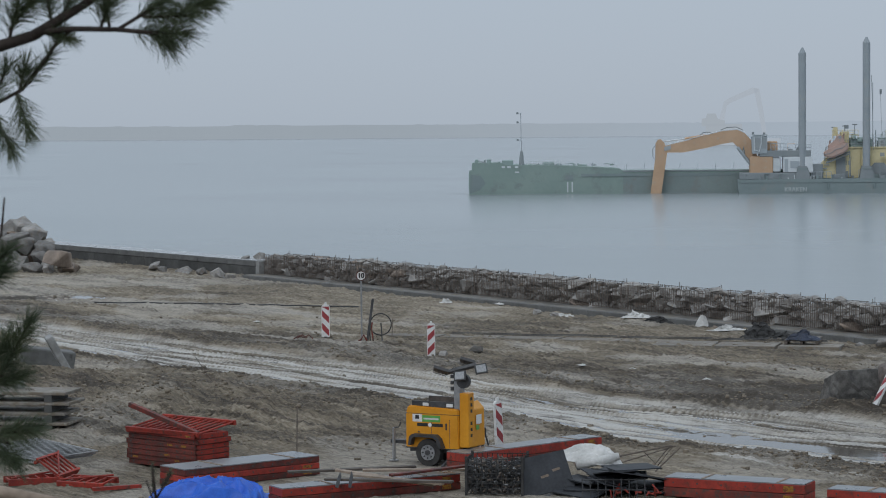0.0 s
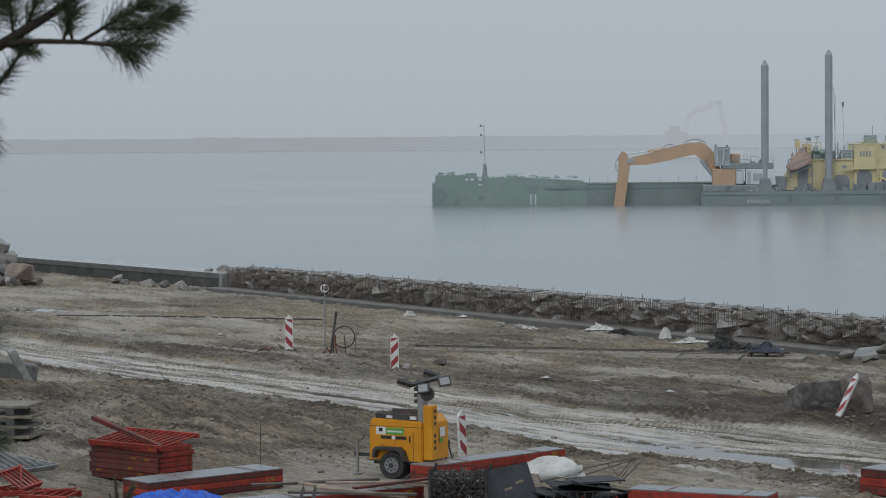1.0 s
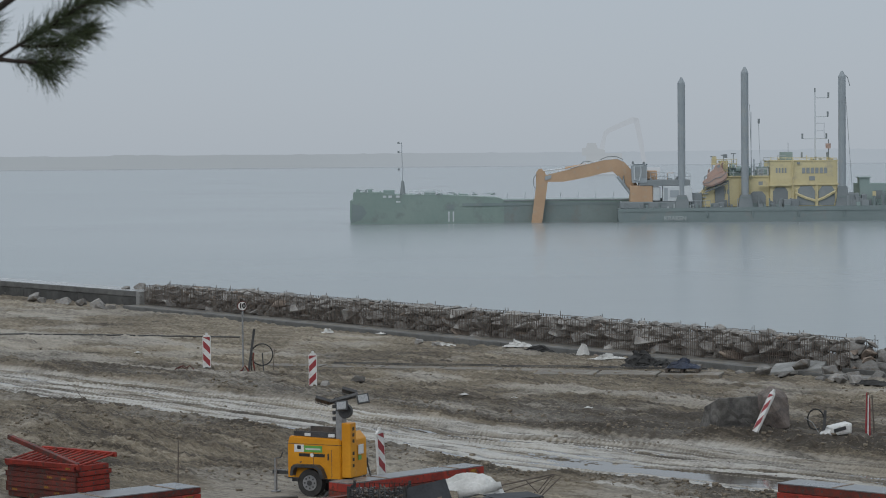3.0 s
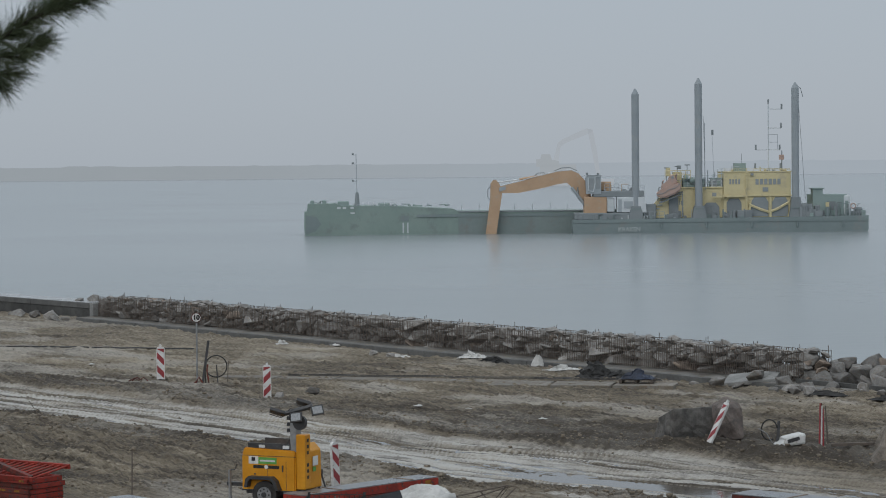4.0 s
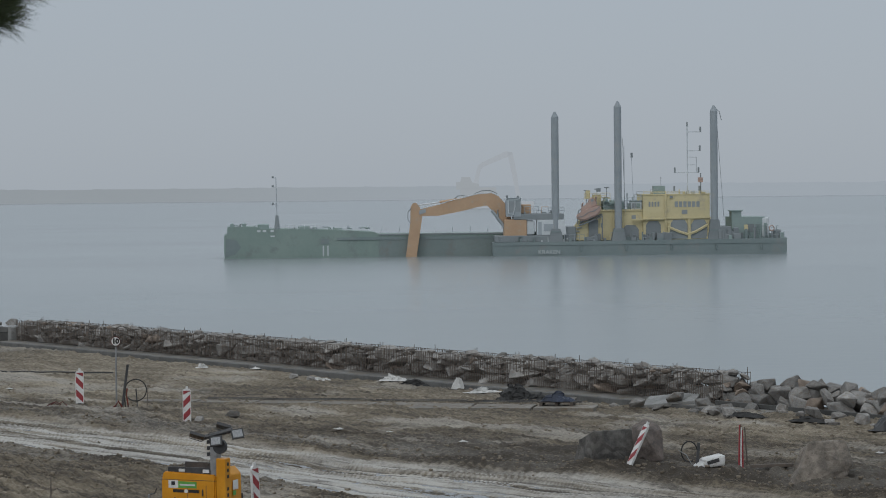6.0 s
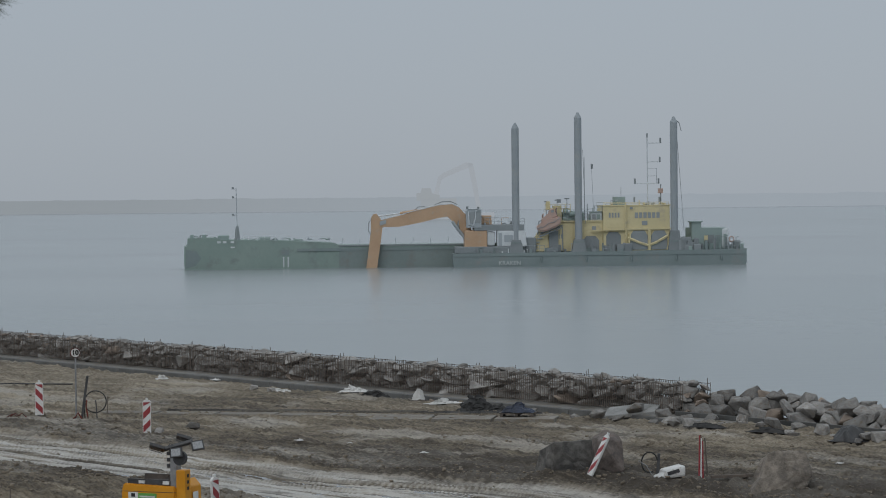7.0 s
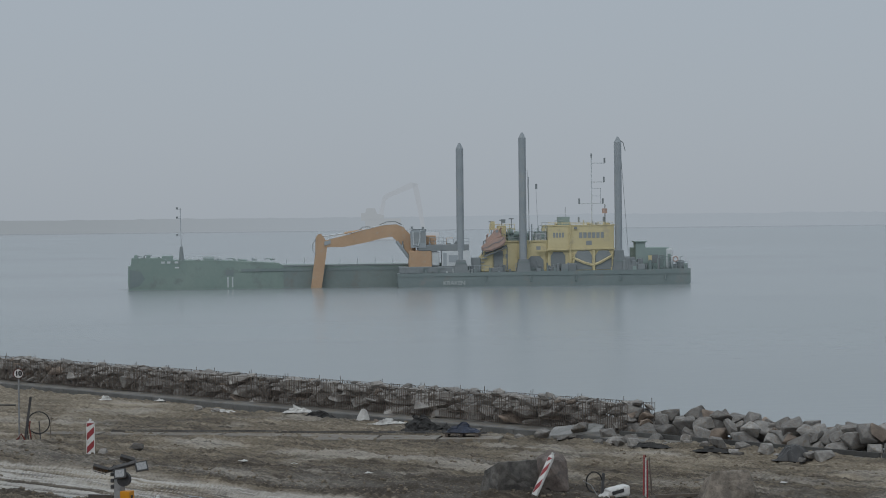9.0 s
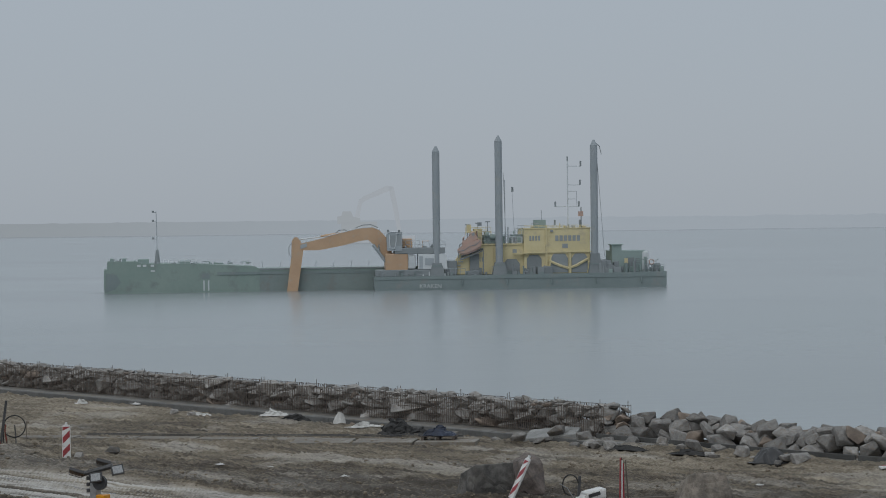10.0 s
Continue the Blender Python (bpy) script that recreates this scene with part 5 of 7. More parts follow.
part("foot_block", box(B(), -0.9, 0.9, -0.1, 0.1, -0.25, -0.03, bev=0.02), CONCRETE, t)

# stacks of concrete slabs on spacers
def slab_stack(m, layers, ln, wd, label):
    t = thing("slab_stack", m, label, "concrete slabs", "slab stacks")
    r = random.Random(4)
    z = 0.0
    for k in range(layers):
        for x in (-ln * 0.32, ln * 0.30):
            part("spacer", box(B(), x - 0.1, x + 0.1, -wd / 2, wd / 2, z, z + 0.17, bev=0.01), DARK_CONCRETE, t)
        z += 0.17
        dx = r.uniform(-0.22, 0.16)
        part("slab", box(B(), -ln / 2 + dx, ln / 2 + dx, -wd / 2, wd / 2, z, z + 0.075, bev=0.015), SANDY_CONCRETE, t)
        z += 0.075
    bm = B()
    for x in (0.3, 0.42):
        path_tube(bm, ring(x, z, 0.05, 0, math.pi, -wd * 0.3, 8), 0.01)
    part("lifting_loop", bm, RUST_STEEL, t)
    tube(bm := B(), (-0.1, 0.2, z), (-0.1, 0.2, z + 0.18), 0.12, 14)
    part("stub", bm, CONCRETE, t, "short concrete stub")
    return t


slab_stack(on_ground(-15.3, 60.0, -6, -0.16), 4, 3.0, 1.2, "stack of grey concrete slabs on spacer blocks")
slab_stack(on_ground(-17.3, 60.0, -8), 3, 3.0, 1.2, "low stack of grey concrete slabs on spacer blocks")
bm = box(B(), -0.11, 0.11, -0.5, 0.5, 0, 1.42, bev=0.04)
tagged(part("leaning_slab", bm, CONCRETE, m=on_ground(-16.5, 70.6, 18, -0.28) @ pose(0, 0, 0, 0, -28, 0)), "thick grey concrete slab leaning over a heap", "slab")
bm = box(B(), -0.75, 0.75, -0.5, 0.5, 0, 0.62, bev=0.05)
tagged(part("concrete_block", bm, MID_CONCRETE, m=on_ground(-17.6, 72.0, 20, -0.1) @ pose(0, 0, 0, 0, 8, 0)), "grey concrete block half buried in sand", "block")

bpy.data.objects.remove(HOLE)

# blue tarpaulin
tagged(part("blue_tarpaulin", folds_bm(3.1, 2.3, 1.5, 0.40, 110, 4.6, 0.14, 0.25), BLUE_TARP, m=pose(-8.5, 47.9, 0.0, 0, 0, 10), smooth=True), "bright blue crumpled tarpaulin over a heap", "tarpaulin")


# ---- scrap heap in front of the light tower ----
t = thing("wire_cage", pose(-3.0, 49.0, 0.0, 0, 0, -4), "black wire mesh cage filled with dark scrap", "cage")
cw, cd, ch = 0.55, 0.45, 0.74
for x in (-cw, cw):
    for y in (-cd, cd):
        part("post", box(B(), x - 0.025, x + 0.025, y - 0.02, y + 0.02, 0, ch + 0.04), NETTING, t)
for y in (-cd, cd):
    bm = B()
    for k in range(12):
        tube(bm, (-cw + 2 * cw * k / 11, y, 0.05), (-cw + 2 * cw * k / 11, y, ch), 0.007, 4)
    for k in range(8):
        tube(bm, (-cw, y, 0.06 + 0.096 * k), (cw, y, 0.06 + 0.096 * k), 0.007, 4)
    part("mesh_side", bm, NETTING, t)
for x in (-cw, cw):
    bm = B()
    for k in range(9):
        tube(bm, (x, -cd + 2 * cd * k / 8, 0.05), (x, -cd + 2 * cd * k / 8, ch), 0.009, 4)
    for k in range(8):
        tube(bm, (x, -cd, 0.06 + 0.096 * k), (x, cd, 0.06 + 0.096 * k), 0.007, 4)
    part("mesh_side", bm, NETTING, t)
r = random.Random(8)
for name, mt, n in (("scrap", RUST_STEEL, 220), ("scrap", BLACK_PLASTIC, 420), ("scrap", STEEL, 80)):
    bm = B()
    for _ in range(n):
        p = Vector((r.uniform(-0.5, 0.5), r.uniform(-0.4, 0.4), r.uniform(0.05, 0.66)))
        d = Vector((r.gauss(0, 1), r.gauss(0, 1), r.gauss(0, 1))).normalized() * r.uniform(0.03, 0.09)
        if mt is STEEL:
            box(bm, -0.04, 0.04, -0.02, 0.02, -0.01, 0.01, Matrix.Translation(p) @ d.to_track_quat("Z", "Y").to_matrix().to_4x4())
        else:
            tube(bm, p - d, p + d, r.uniform(0.008, 0.026), 5)
    part(name, bm, mt, t)["kind"] = "stuff"

bm = box(B(), -0.52, 0.52, -0.012, 0.012, 0, 0.80)
t = tagged(part("shuttering_board", bm, BLACK_PANEL, m=pose(-1.95, 48.75, 0.05, -28, 3, 12) @ pose(0, 0, 0, 0, -15, 0)), "black coated formwork board leaning on scrap", "panel")
for x, z in ((-0.05, 0.32), (0.22, 0.38)):
    part("scuff", box(B(), x, x + 0.16, -0.0145, -0.012, z, z + 0.05, pose(0, 0, 0, 0, -6, 0)), WOOD, t, "bare wood scuff")
part("mesh_base", box(B(), -0.7, 0.7, -0.02, 0.02, -0.1, -0.02), DARK_STEEL, t)
r = random.Random(12)
for k in range(16):
    wd, dp = r.uniform(0.35, 0.62), r.uniform(0.25, 0.45)
    x, y = -0.55 + r.uniform(-0.8, 1.05), 49.6 + r.uniform(-0.9, 0.9)
    z = 0.05 + 0.028 * k * (1 - 0.4 * abs(x + 0.5))
    bm = box(B(), -wd, wd, -dp, dp, -0.012, 0.012)
    tagged(part("black_board", bm, BLACK_PANEL, m=pose(x, y, z, r.uniform(-12, 12), r.uniform(-4, 14), r.uniform(-35, 35))), "black coated plywood board lying in a scrap heap", "board", "boards of the scrap heap")
tagged(part("white_sheet", folds_bm(5.5, 1.35, 1.1, 0.36, 60, 1.8, 0.03), WHITE_TARP, m=pose(-1.2, 50.35, 0.42, -6, 6, -8), smooth=True), "white plastic sheet draped over black boards", "plastic sheet")
tagged(part("white_tube", tube(B(), (-0.42, -0.1, 0.0), (0.42, 0.12, 0.16), 0.10, 16, 0.08), WHITE_TARP, m=pose(-1.05, 49.9, 0.44), smooth=True), "rolled white plastic sheet lying on boards", "plastic roll")
bm = path_tube(B(), [(-0.4, 0, 0.25), (0.75, 0.1, 0.48), (0.95, 0.1, 0.45), (0.45, -0.2, 0.0)], 0.016)
path_tube(bm, [(-0.3, 0.2, 0.1), (0.8, 0.25, 0.44), (0.5, 0.3, 0.05)], 0.014)
path_tube(bm, [(0.2, 0.1, 0.38), (0.45, 0.2, 0.1), (0.75, 0.1, 0.48)], 0.012)
tagged(part("scrap_ironwork", bm, RUST_STEEL, m=pose(-0.35, 50.6, 0.25)), "bent black steel frame in a scrap heap", "frame")
for k, (x, y, l, rz, mt) in enumerate(((-5.2, 49.6, 1.2, -30, WOOD), (-4.9, 49.2, 1.0, -22, WOOD), (-4.6, 50.4, 1.1, 12, WOOD), (-5.9, 50.3, 1.3, 20, DARK_WOOD), (-5.0, 48.6, 1.3, -14, DARK_WOOD), (-4.3, 49.9, 0.9, 34, RED_WORN))):
    tagged(part("timber_plank", box(B(), -l, l, -0.07, 0.07, 0, 0.045, bev=0.006), mt, m=pose(x, y - 1.0, 0.34 + 0.02 * k, 2, 3 - k, rz)), "weathered timber plank lying across formwork", "plank", "planks on the formwork")
for k, (x, rz) in enumerate(((-6.0, 70), (-5.75, 60))):
    tagged(part("scrap_plate", prism(B(), [(-0.03, 0), (0.03, 0), (0.045, 0.24), (0.0, 0.34), (-0.025, 0.2)], -0.01, 0.01), DARK_STEEL, m=pose(x, 47.6, 0.3, -25, 20, 20 + 10 * k)), "dark steel offcut standing in a scrap heap", "offcut", "steel offcuts")
bm = B()
for k in range(9):
    tube(bm, (-0.6 + 0.15 * k, 0, 0), (-0.6 + 0.15 * k, 0, 0.42), 0.01, 4)
for z in (0.02, 0.2, 0.4):
    tube(bm, (-0.62, 0, z), (0.62, 0, z), 0.012, 4)
tagged(part("mesh_mat", bm, DARK_STEEL, m=pose(-0.7, 48.15, 0.0, -20, 0, 4)), "dark steel mesh mat leaning in a scrap heap", "mesh")
r = random.Random(20)
bm = B()
for _ in range(16):
    p = Vector((r.uniform(-0.5, 0.5), r.uniform(-0.2, 0.2), r.uniform(0.0, 0.12)))
    d = Vector((r.gauss(0, 1), r.gauss(0, 0.6), r.gauss(0, 0.5))).normalized() * r.uniform(0.04, 0.12)
    tube(bm, p - d, p + d, 0.018, 5)
tagged(part("red_scrap", bm, RED_PAINT, m=pose(-0.3, 48.3, 0.1)), "tangled red metal scrap on a scrap heap", "scrap", kind="stuff")

# ---- clods and crumbs of dug sand ----
r = np.random.RandomState(11)
N_CLOD = 62000
cy = 1 / r.uniform(1 / 46.0, 1 / 112.0, N_CLOD)
cx = cy * r.uniform(-0.30, 0.25, N_CLOD)
v_ = road_v(cx, cy)
edge = np.exp(-((v_ + 0.1) / 0.16) ** 2) + 0.8 * np.exp(-((v_ - 1.15) / 0.2) ** 2)
heap = np.exp(-(((cx + 13.5) / 6) ** 2 + ((cy - 66) / 5) ** 2))
like = 0.07 + 0.7 * edge + 0.9 * heap + 0.5 * np.maximum(0, fbm(cx * 0.5, cy * 0.4, 3))
keep = (r.rand(N_CLOD) < like) & ((v_ < -0.02) | (v_ > 1.0) | (r.rand(N_CLOD) < 0.05)) & (quay_gap(cx, cy) < -2.0)
keep &= ~((np.abs(cx + 5) < 8) & (cy < 54.5) & (r.rand(N_CLOD) < 0.85))
cx, cy = cx[keep], cy[keep]
cz = ground_z(cx, cy)
n = len(cx)
size = np.minimum(0.014 + 0.015 * r.exponential(0.8, n), 0.075)
# eight-cornered crumbs: a squashed, jittered cube each
cube = np.array([(a, b, c) for a in (-1, 1) for b in (-1, 1) for c in (-1, 1)], float)
co = cube[None] * (0.55 + 0.45 * r.rand(n, 8, 1)) * np.stack([np.ones(n), 0.8 + 0.5 * r.rand(n), 0.45 + 0.4 * r.rand(n)], -1)[:, None]
ang = r.rand(n) * 6.283
ca, sa = np.cos(ang)[:, None], np.sin(ang)[:, None]
co = np.stack([co[..., 0] * ca - co[..., 1] * sa, co[..., 0] * sa + co[..., 1] * ca, co[..., 2]], -1) * size[:, None, None]
co += np.stack([cx, cy, cz + size * 0.2], -1)[:, None]
quad = np.array([(0, 1, 3, 2), (4, 6, 7, 5), (0, 4, 5, 1), (2, 3, 7, 6), (0, 2, 6, 4), (1, 5, 7, 3)])
faces = (np.arange(n)[:, None, None] * 8 + quad[None]).reshape(-1, 4)
me = bpy.data.meshes.new("sand_clods")
me.vertices.add(n * 8), me.loops.add(faces.size), me.polygons.add(len(faces))
me.vertices.foreach_set("co", co.ravel())
me.loops.foreach_set("vertex_index", faces.ravel().astype(np.int32))
me.polygons.foreach_set("loop_start", np.arange(0, faces.size, 4, dtype=np.int32))
me.update(calc_edges=True)
me.materials.append(CLOD)
tagged(new("sand_clods", me), "scattered damp brown clods of dug sand", "clods", kind="stuff")


# ---- the backhoe dredger at work ----
DR = pose(12.45, 355.0, WATER_Z, 0, 0, 0)


def rails(bm, x0, x1, y, z, n, h=1.0, r=0.03):
    for k in range(n + 1):
        x = x0 + (x1 - x0) * k / n
        tube(bm, (x, y, z), (x, y, z + h), r, 4)
    for hh in (h * 0.5, h):
        tube(bm, (x0, y, z + hh), (x1, y, z + hh), r, 4)
    return bm


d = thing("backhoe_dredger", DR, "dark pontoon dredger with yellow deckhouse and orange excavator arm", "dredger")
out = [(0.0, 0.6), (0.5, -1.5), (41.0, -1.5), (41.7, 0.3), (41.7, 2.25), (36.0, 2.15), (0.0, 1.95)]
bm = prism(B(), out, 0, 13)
pont = part("pontoon", bm, HULL_DARK, d, "dark haze-painted steel pontoon hull")
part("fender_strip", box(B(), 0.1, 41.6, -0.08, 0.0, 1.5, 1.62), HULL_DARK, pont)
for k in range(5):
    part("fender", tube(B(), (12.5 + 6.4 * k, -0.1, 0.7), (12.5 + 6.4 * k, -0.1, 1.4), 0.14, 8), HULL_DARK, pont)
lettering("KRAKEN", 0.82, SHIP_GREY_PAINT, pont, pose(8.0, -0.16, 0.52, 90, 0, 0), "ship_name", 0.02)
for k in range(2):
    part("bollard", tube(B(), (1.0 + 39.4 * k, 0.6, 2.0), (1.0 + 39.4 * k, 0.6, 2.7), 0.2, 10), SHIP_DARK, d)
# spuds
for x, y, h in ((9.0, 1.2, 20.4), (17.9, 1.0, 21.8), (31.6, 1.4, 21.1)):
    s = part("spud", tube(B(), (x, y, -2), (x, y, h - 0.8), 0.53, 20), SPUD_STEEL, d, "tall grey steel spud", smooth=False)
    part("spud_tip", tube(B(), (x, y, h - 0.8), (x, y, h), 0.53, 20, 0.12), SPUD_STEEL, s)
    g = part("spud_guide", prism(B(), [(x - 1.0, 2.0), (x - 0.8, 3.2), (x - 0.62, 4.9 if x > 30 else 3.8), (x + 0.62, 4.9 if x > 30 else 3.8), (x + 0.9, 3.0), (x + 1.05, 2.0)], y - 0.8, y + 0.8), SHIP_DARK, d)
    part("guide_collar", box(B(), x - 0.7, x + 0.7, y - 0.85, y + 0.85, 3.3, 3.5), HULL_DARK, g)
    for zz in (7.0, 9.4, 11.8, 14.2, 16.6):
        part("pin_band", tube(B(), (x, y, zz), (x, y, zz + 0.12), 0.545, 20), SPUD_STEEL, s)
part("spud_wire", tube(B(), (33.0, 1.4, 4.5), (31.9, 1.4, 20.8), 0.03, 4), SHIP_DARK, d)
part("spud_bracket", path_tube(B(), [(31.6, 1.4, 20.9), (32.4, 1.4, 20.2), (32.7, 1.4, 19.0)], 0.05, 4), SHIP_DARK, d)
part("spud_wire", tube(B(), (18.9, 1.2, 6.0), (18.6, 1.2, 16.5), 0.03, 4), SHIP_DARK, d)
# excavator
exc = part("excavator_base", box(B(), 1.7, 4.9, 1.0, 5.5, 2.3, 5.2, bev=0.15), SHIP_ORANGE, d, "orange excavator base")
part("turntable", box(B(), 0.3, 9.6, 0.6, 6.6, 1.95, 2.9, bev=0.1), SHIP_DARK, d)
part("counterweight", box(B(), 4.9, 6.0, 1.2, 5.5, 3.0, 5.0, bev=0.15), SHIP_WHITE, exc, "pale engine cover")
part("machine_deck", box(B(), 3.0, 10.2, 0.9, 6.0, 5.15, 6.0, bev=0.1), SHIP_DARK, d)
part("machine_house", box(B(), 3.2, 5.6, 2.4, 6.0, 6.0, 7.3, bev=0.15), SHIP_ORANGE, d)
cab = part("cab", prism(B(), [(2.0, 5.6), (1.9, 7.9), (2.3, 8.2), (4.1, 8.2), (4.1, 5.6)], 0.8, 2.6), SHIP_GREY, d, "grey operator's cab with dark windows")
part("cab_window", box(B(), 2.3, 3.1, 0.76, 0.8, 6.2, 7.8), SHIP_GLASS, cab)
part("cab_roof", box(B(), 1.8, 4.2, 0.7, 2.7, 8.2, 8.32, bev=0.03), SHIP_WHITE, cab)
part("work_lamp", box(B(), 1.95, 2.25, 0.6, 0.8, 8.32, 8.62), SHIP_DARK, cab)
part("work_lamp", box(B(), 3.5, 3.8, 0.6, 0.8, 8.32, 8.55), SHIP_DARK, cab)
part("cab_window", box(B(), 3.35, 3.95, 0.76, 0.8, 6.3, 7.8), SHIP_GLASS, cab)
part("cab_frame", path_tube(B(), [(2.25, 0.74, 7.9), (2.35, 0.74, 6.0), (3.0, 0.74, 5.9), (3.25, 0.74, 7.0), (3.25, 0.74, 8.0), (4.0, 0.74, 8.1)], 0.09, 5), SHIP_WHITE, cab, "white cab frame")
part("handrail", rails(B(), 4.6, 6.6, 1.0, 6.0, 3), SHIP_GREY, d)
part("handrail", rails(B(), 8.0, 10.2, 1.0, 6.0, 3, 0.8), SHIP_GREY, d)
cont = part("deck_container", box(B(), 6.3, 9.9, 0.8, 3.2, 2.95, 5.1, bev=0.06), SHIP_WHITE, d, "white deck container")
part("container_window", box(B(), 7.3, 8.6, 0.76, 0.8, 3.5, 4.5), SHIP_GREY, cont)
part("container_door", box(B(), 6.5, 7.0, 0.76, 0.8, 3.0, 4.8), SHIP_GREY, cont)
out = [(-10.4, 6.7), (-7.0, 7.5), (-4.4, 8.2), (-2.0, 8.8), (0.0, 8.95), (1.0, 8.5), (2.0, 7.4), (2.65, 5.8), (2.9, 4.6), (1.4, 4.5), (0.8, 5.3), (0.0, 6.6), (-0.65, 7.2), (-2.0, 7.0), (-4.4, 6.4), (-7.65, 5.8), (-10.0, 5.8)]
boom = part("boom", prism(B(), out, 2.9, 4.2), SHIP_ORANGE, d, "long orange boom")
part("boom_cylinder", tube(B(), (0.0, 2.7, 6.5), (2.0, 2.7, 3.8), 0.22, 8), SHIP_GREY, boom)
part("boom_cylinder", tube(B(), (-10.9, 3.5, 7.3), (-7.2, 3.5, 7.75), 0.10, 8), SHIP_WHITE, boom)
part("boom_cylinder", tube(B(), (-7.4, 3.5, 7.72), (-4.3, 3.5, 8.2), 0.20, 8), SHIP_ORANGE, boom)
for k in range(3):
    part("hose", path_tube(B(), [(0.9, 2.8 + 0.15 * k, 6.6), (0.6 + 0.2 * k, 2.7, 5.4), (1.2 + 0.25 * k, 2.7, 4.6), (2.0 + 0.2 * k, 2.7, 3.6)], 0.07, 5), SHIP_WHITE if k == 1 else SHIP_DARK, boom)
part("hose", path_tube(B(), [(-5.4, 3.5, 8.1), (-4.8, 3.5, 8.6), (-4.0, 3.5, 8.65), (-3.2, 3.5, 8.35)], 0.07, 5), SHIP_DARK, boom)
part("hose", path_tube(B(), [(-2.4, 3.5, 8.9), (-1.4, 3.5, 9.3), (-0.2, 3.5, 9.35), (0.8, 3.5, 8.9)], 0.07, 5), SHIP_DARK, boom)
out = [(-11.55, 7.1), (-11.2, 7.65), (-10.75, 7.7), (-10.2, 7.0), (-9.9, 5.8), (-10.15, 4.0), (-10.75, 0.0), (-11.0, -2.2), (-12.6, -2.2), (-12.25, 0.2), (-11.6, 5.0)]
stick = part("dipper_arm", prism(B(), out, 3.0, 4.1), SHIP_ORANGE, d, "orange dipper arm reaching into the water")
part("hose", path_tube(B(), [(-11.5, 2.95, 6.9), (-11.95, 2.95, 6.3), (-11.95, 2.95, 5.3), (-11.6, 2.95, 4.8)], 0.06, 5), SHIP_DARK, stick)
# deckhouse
low = part("lower_house", box(B(), 13.6, 21.5, 2.2, 10.5, 2.1, 6.4), SHIP_YELLOW, d, "haze-painted yellow deckhouse")
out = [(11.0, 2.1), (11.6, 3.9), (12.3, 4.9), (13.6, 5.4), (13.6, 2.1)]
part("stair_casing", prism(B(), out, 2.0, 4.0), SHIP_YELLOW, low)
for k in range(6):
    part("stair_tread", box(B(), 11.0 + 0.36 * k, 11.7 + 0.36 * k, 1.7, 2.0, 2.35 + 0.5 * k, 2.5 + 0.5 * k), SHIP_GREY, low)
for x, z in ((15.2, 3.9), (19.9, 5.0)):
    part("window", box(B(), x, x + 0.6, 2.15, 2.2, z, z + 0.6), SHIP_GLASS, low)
# solid dark panels on the wall paint the shade inside doorways
part("doorway", box(B(), 13.75, 15.1, 2.06, 2.2, 2.2, 5.0), SHIP_DARK, low, "dark panel for a shaded open doorway")
part("doorway", prism(B(), [(18.6, 2.2), (18.6, 3.6), (19.1, 4.2), (20.4, 4.2), (20.9, 3.6), (20.9, 2.2)], 2.06, 2.2), SHIP_DARK, low, "dark panel for a shaded arched doorway")
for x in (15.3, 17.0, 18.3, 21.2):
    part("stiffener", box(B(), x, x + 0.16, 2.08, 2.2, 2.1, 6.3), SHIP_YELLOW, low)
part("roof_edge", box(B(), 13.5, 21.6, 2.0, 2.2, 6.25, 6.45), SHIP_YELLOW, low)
main = part("main_house", box(B(), 21.5, 31.0, 1.8, 11.0, 2.1, 8.45), SHIP_YELLOW, d, "haze-painted yellow deckhouse with dark windows")
for k in range(6):
    part("window", box(B(), 26.0 + 0.62 * k, 26.45 + 0.62 * k, 1.75, 1.8, 6.7, 7.5), SHIP_GLASS, main)
for k in range(4):
    part("window", box(B(), 22.3 + 0.42 * k, 22.55 + 0.42 * k, 1.75, 1.8, 6.8, 7.5), SHIP_GLASS, main)
part("window", box(B(), 27.0, 27.8, 1.75, 1.8, 5.7, 6.3), SHIP_GLASS, main)
# another dark panel in place of a shaded doorway
part("doorway", prism(B(), [(21.9, 2.2), (21.9, 4.2), (22.3, 4.75), (23.6, 4.75), (24.0, 4.2), (24.0, 2.2)], 1.72, 1.8), SHIP_DARK, main, "dark panel for a shaded arched doorway")
part("door_canopy", prism(B(), [(21.7, 4.7), (22.2, 5.25), (24.2, 5.25), (24.4, 4.9), (23.7, 4.95), (22.3, 4.95)], 1.3, 1.8), SHIP_YELLOW, main)
part("corner_post", box(B(), 24.5, 24.9, 1.65, 1.8, 2.3, 8.5), SHIP_YELLOW, main)
# dark panels paint the shade inside the machinery bays
for x0, x1 in ((25.3, 27.8), (28.3, 30.6)):
    bm = prism(B(), [(x0 + 0.5, 4.9), (x1 - 0.4, 4.9), (x1, 4.2), (x1, 2.2), (x0, 2.2), (x0, 4.2)], 1.70, 1.8)
    part("machinery_opening", bm, SHIP_DARK, main, "dark panel for a shaded machinery bay")
bm = path_tube(B(), [(25.0, 1.6, 3.9), (26.6, 1.6, 3.2), (27.9, 1.6, 2.8), (29.0, 1.6, 3.2), (30.8, 1.6, 4.2)], 0.2, 5)
path_tube(bm, [(25.0, 1.6, 2.1), (25.3, 1.6, 4.5)], 0.16, 5)
path_tube(bm, [(28.05, 1.6, 2.1), (28.05, 1.6, 5.0)], 0.22, 5)
path_tube(bm, [(30.9, 1.6, 2.1), (30.7, 1.6, 4.6)], 0.16, 5)
part("brace_frame", bm, SHIP_YELLOW, main, "yellow brace frame")
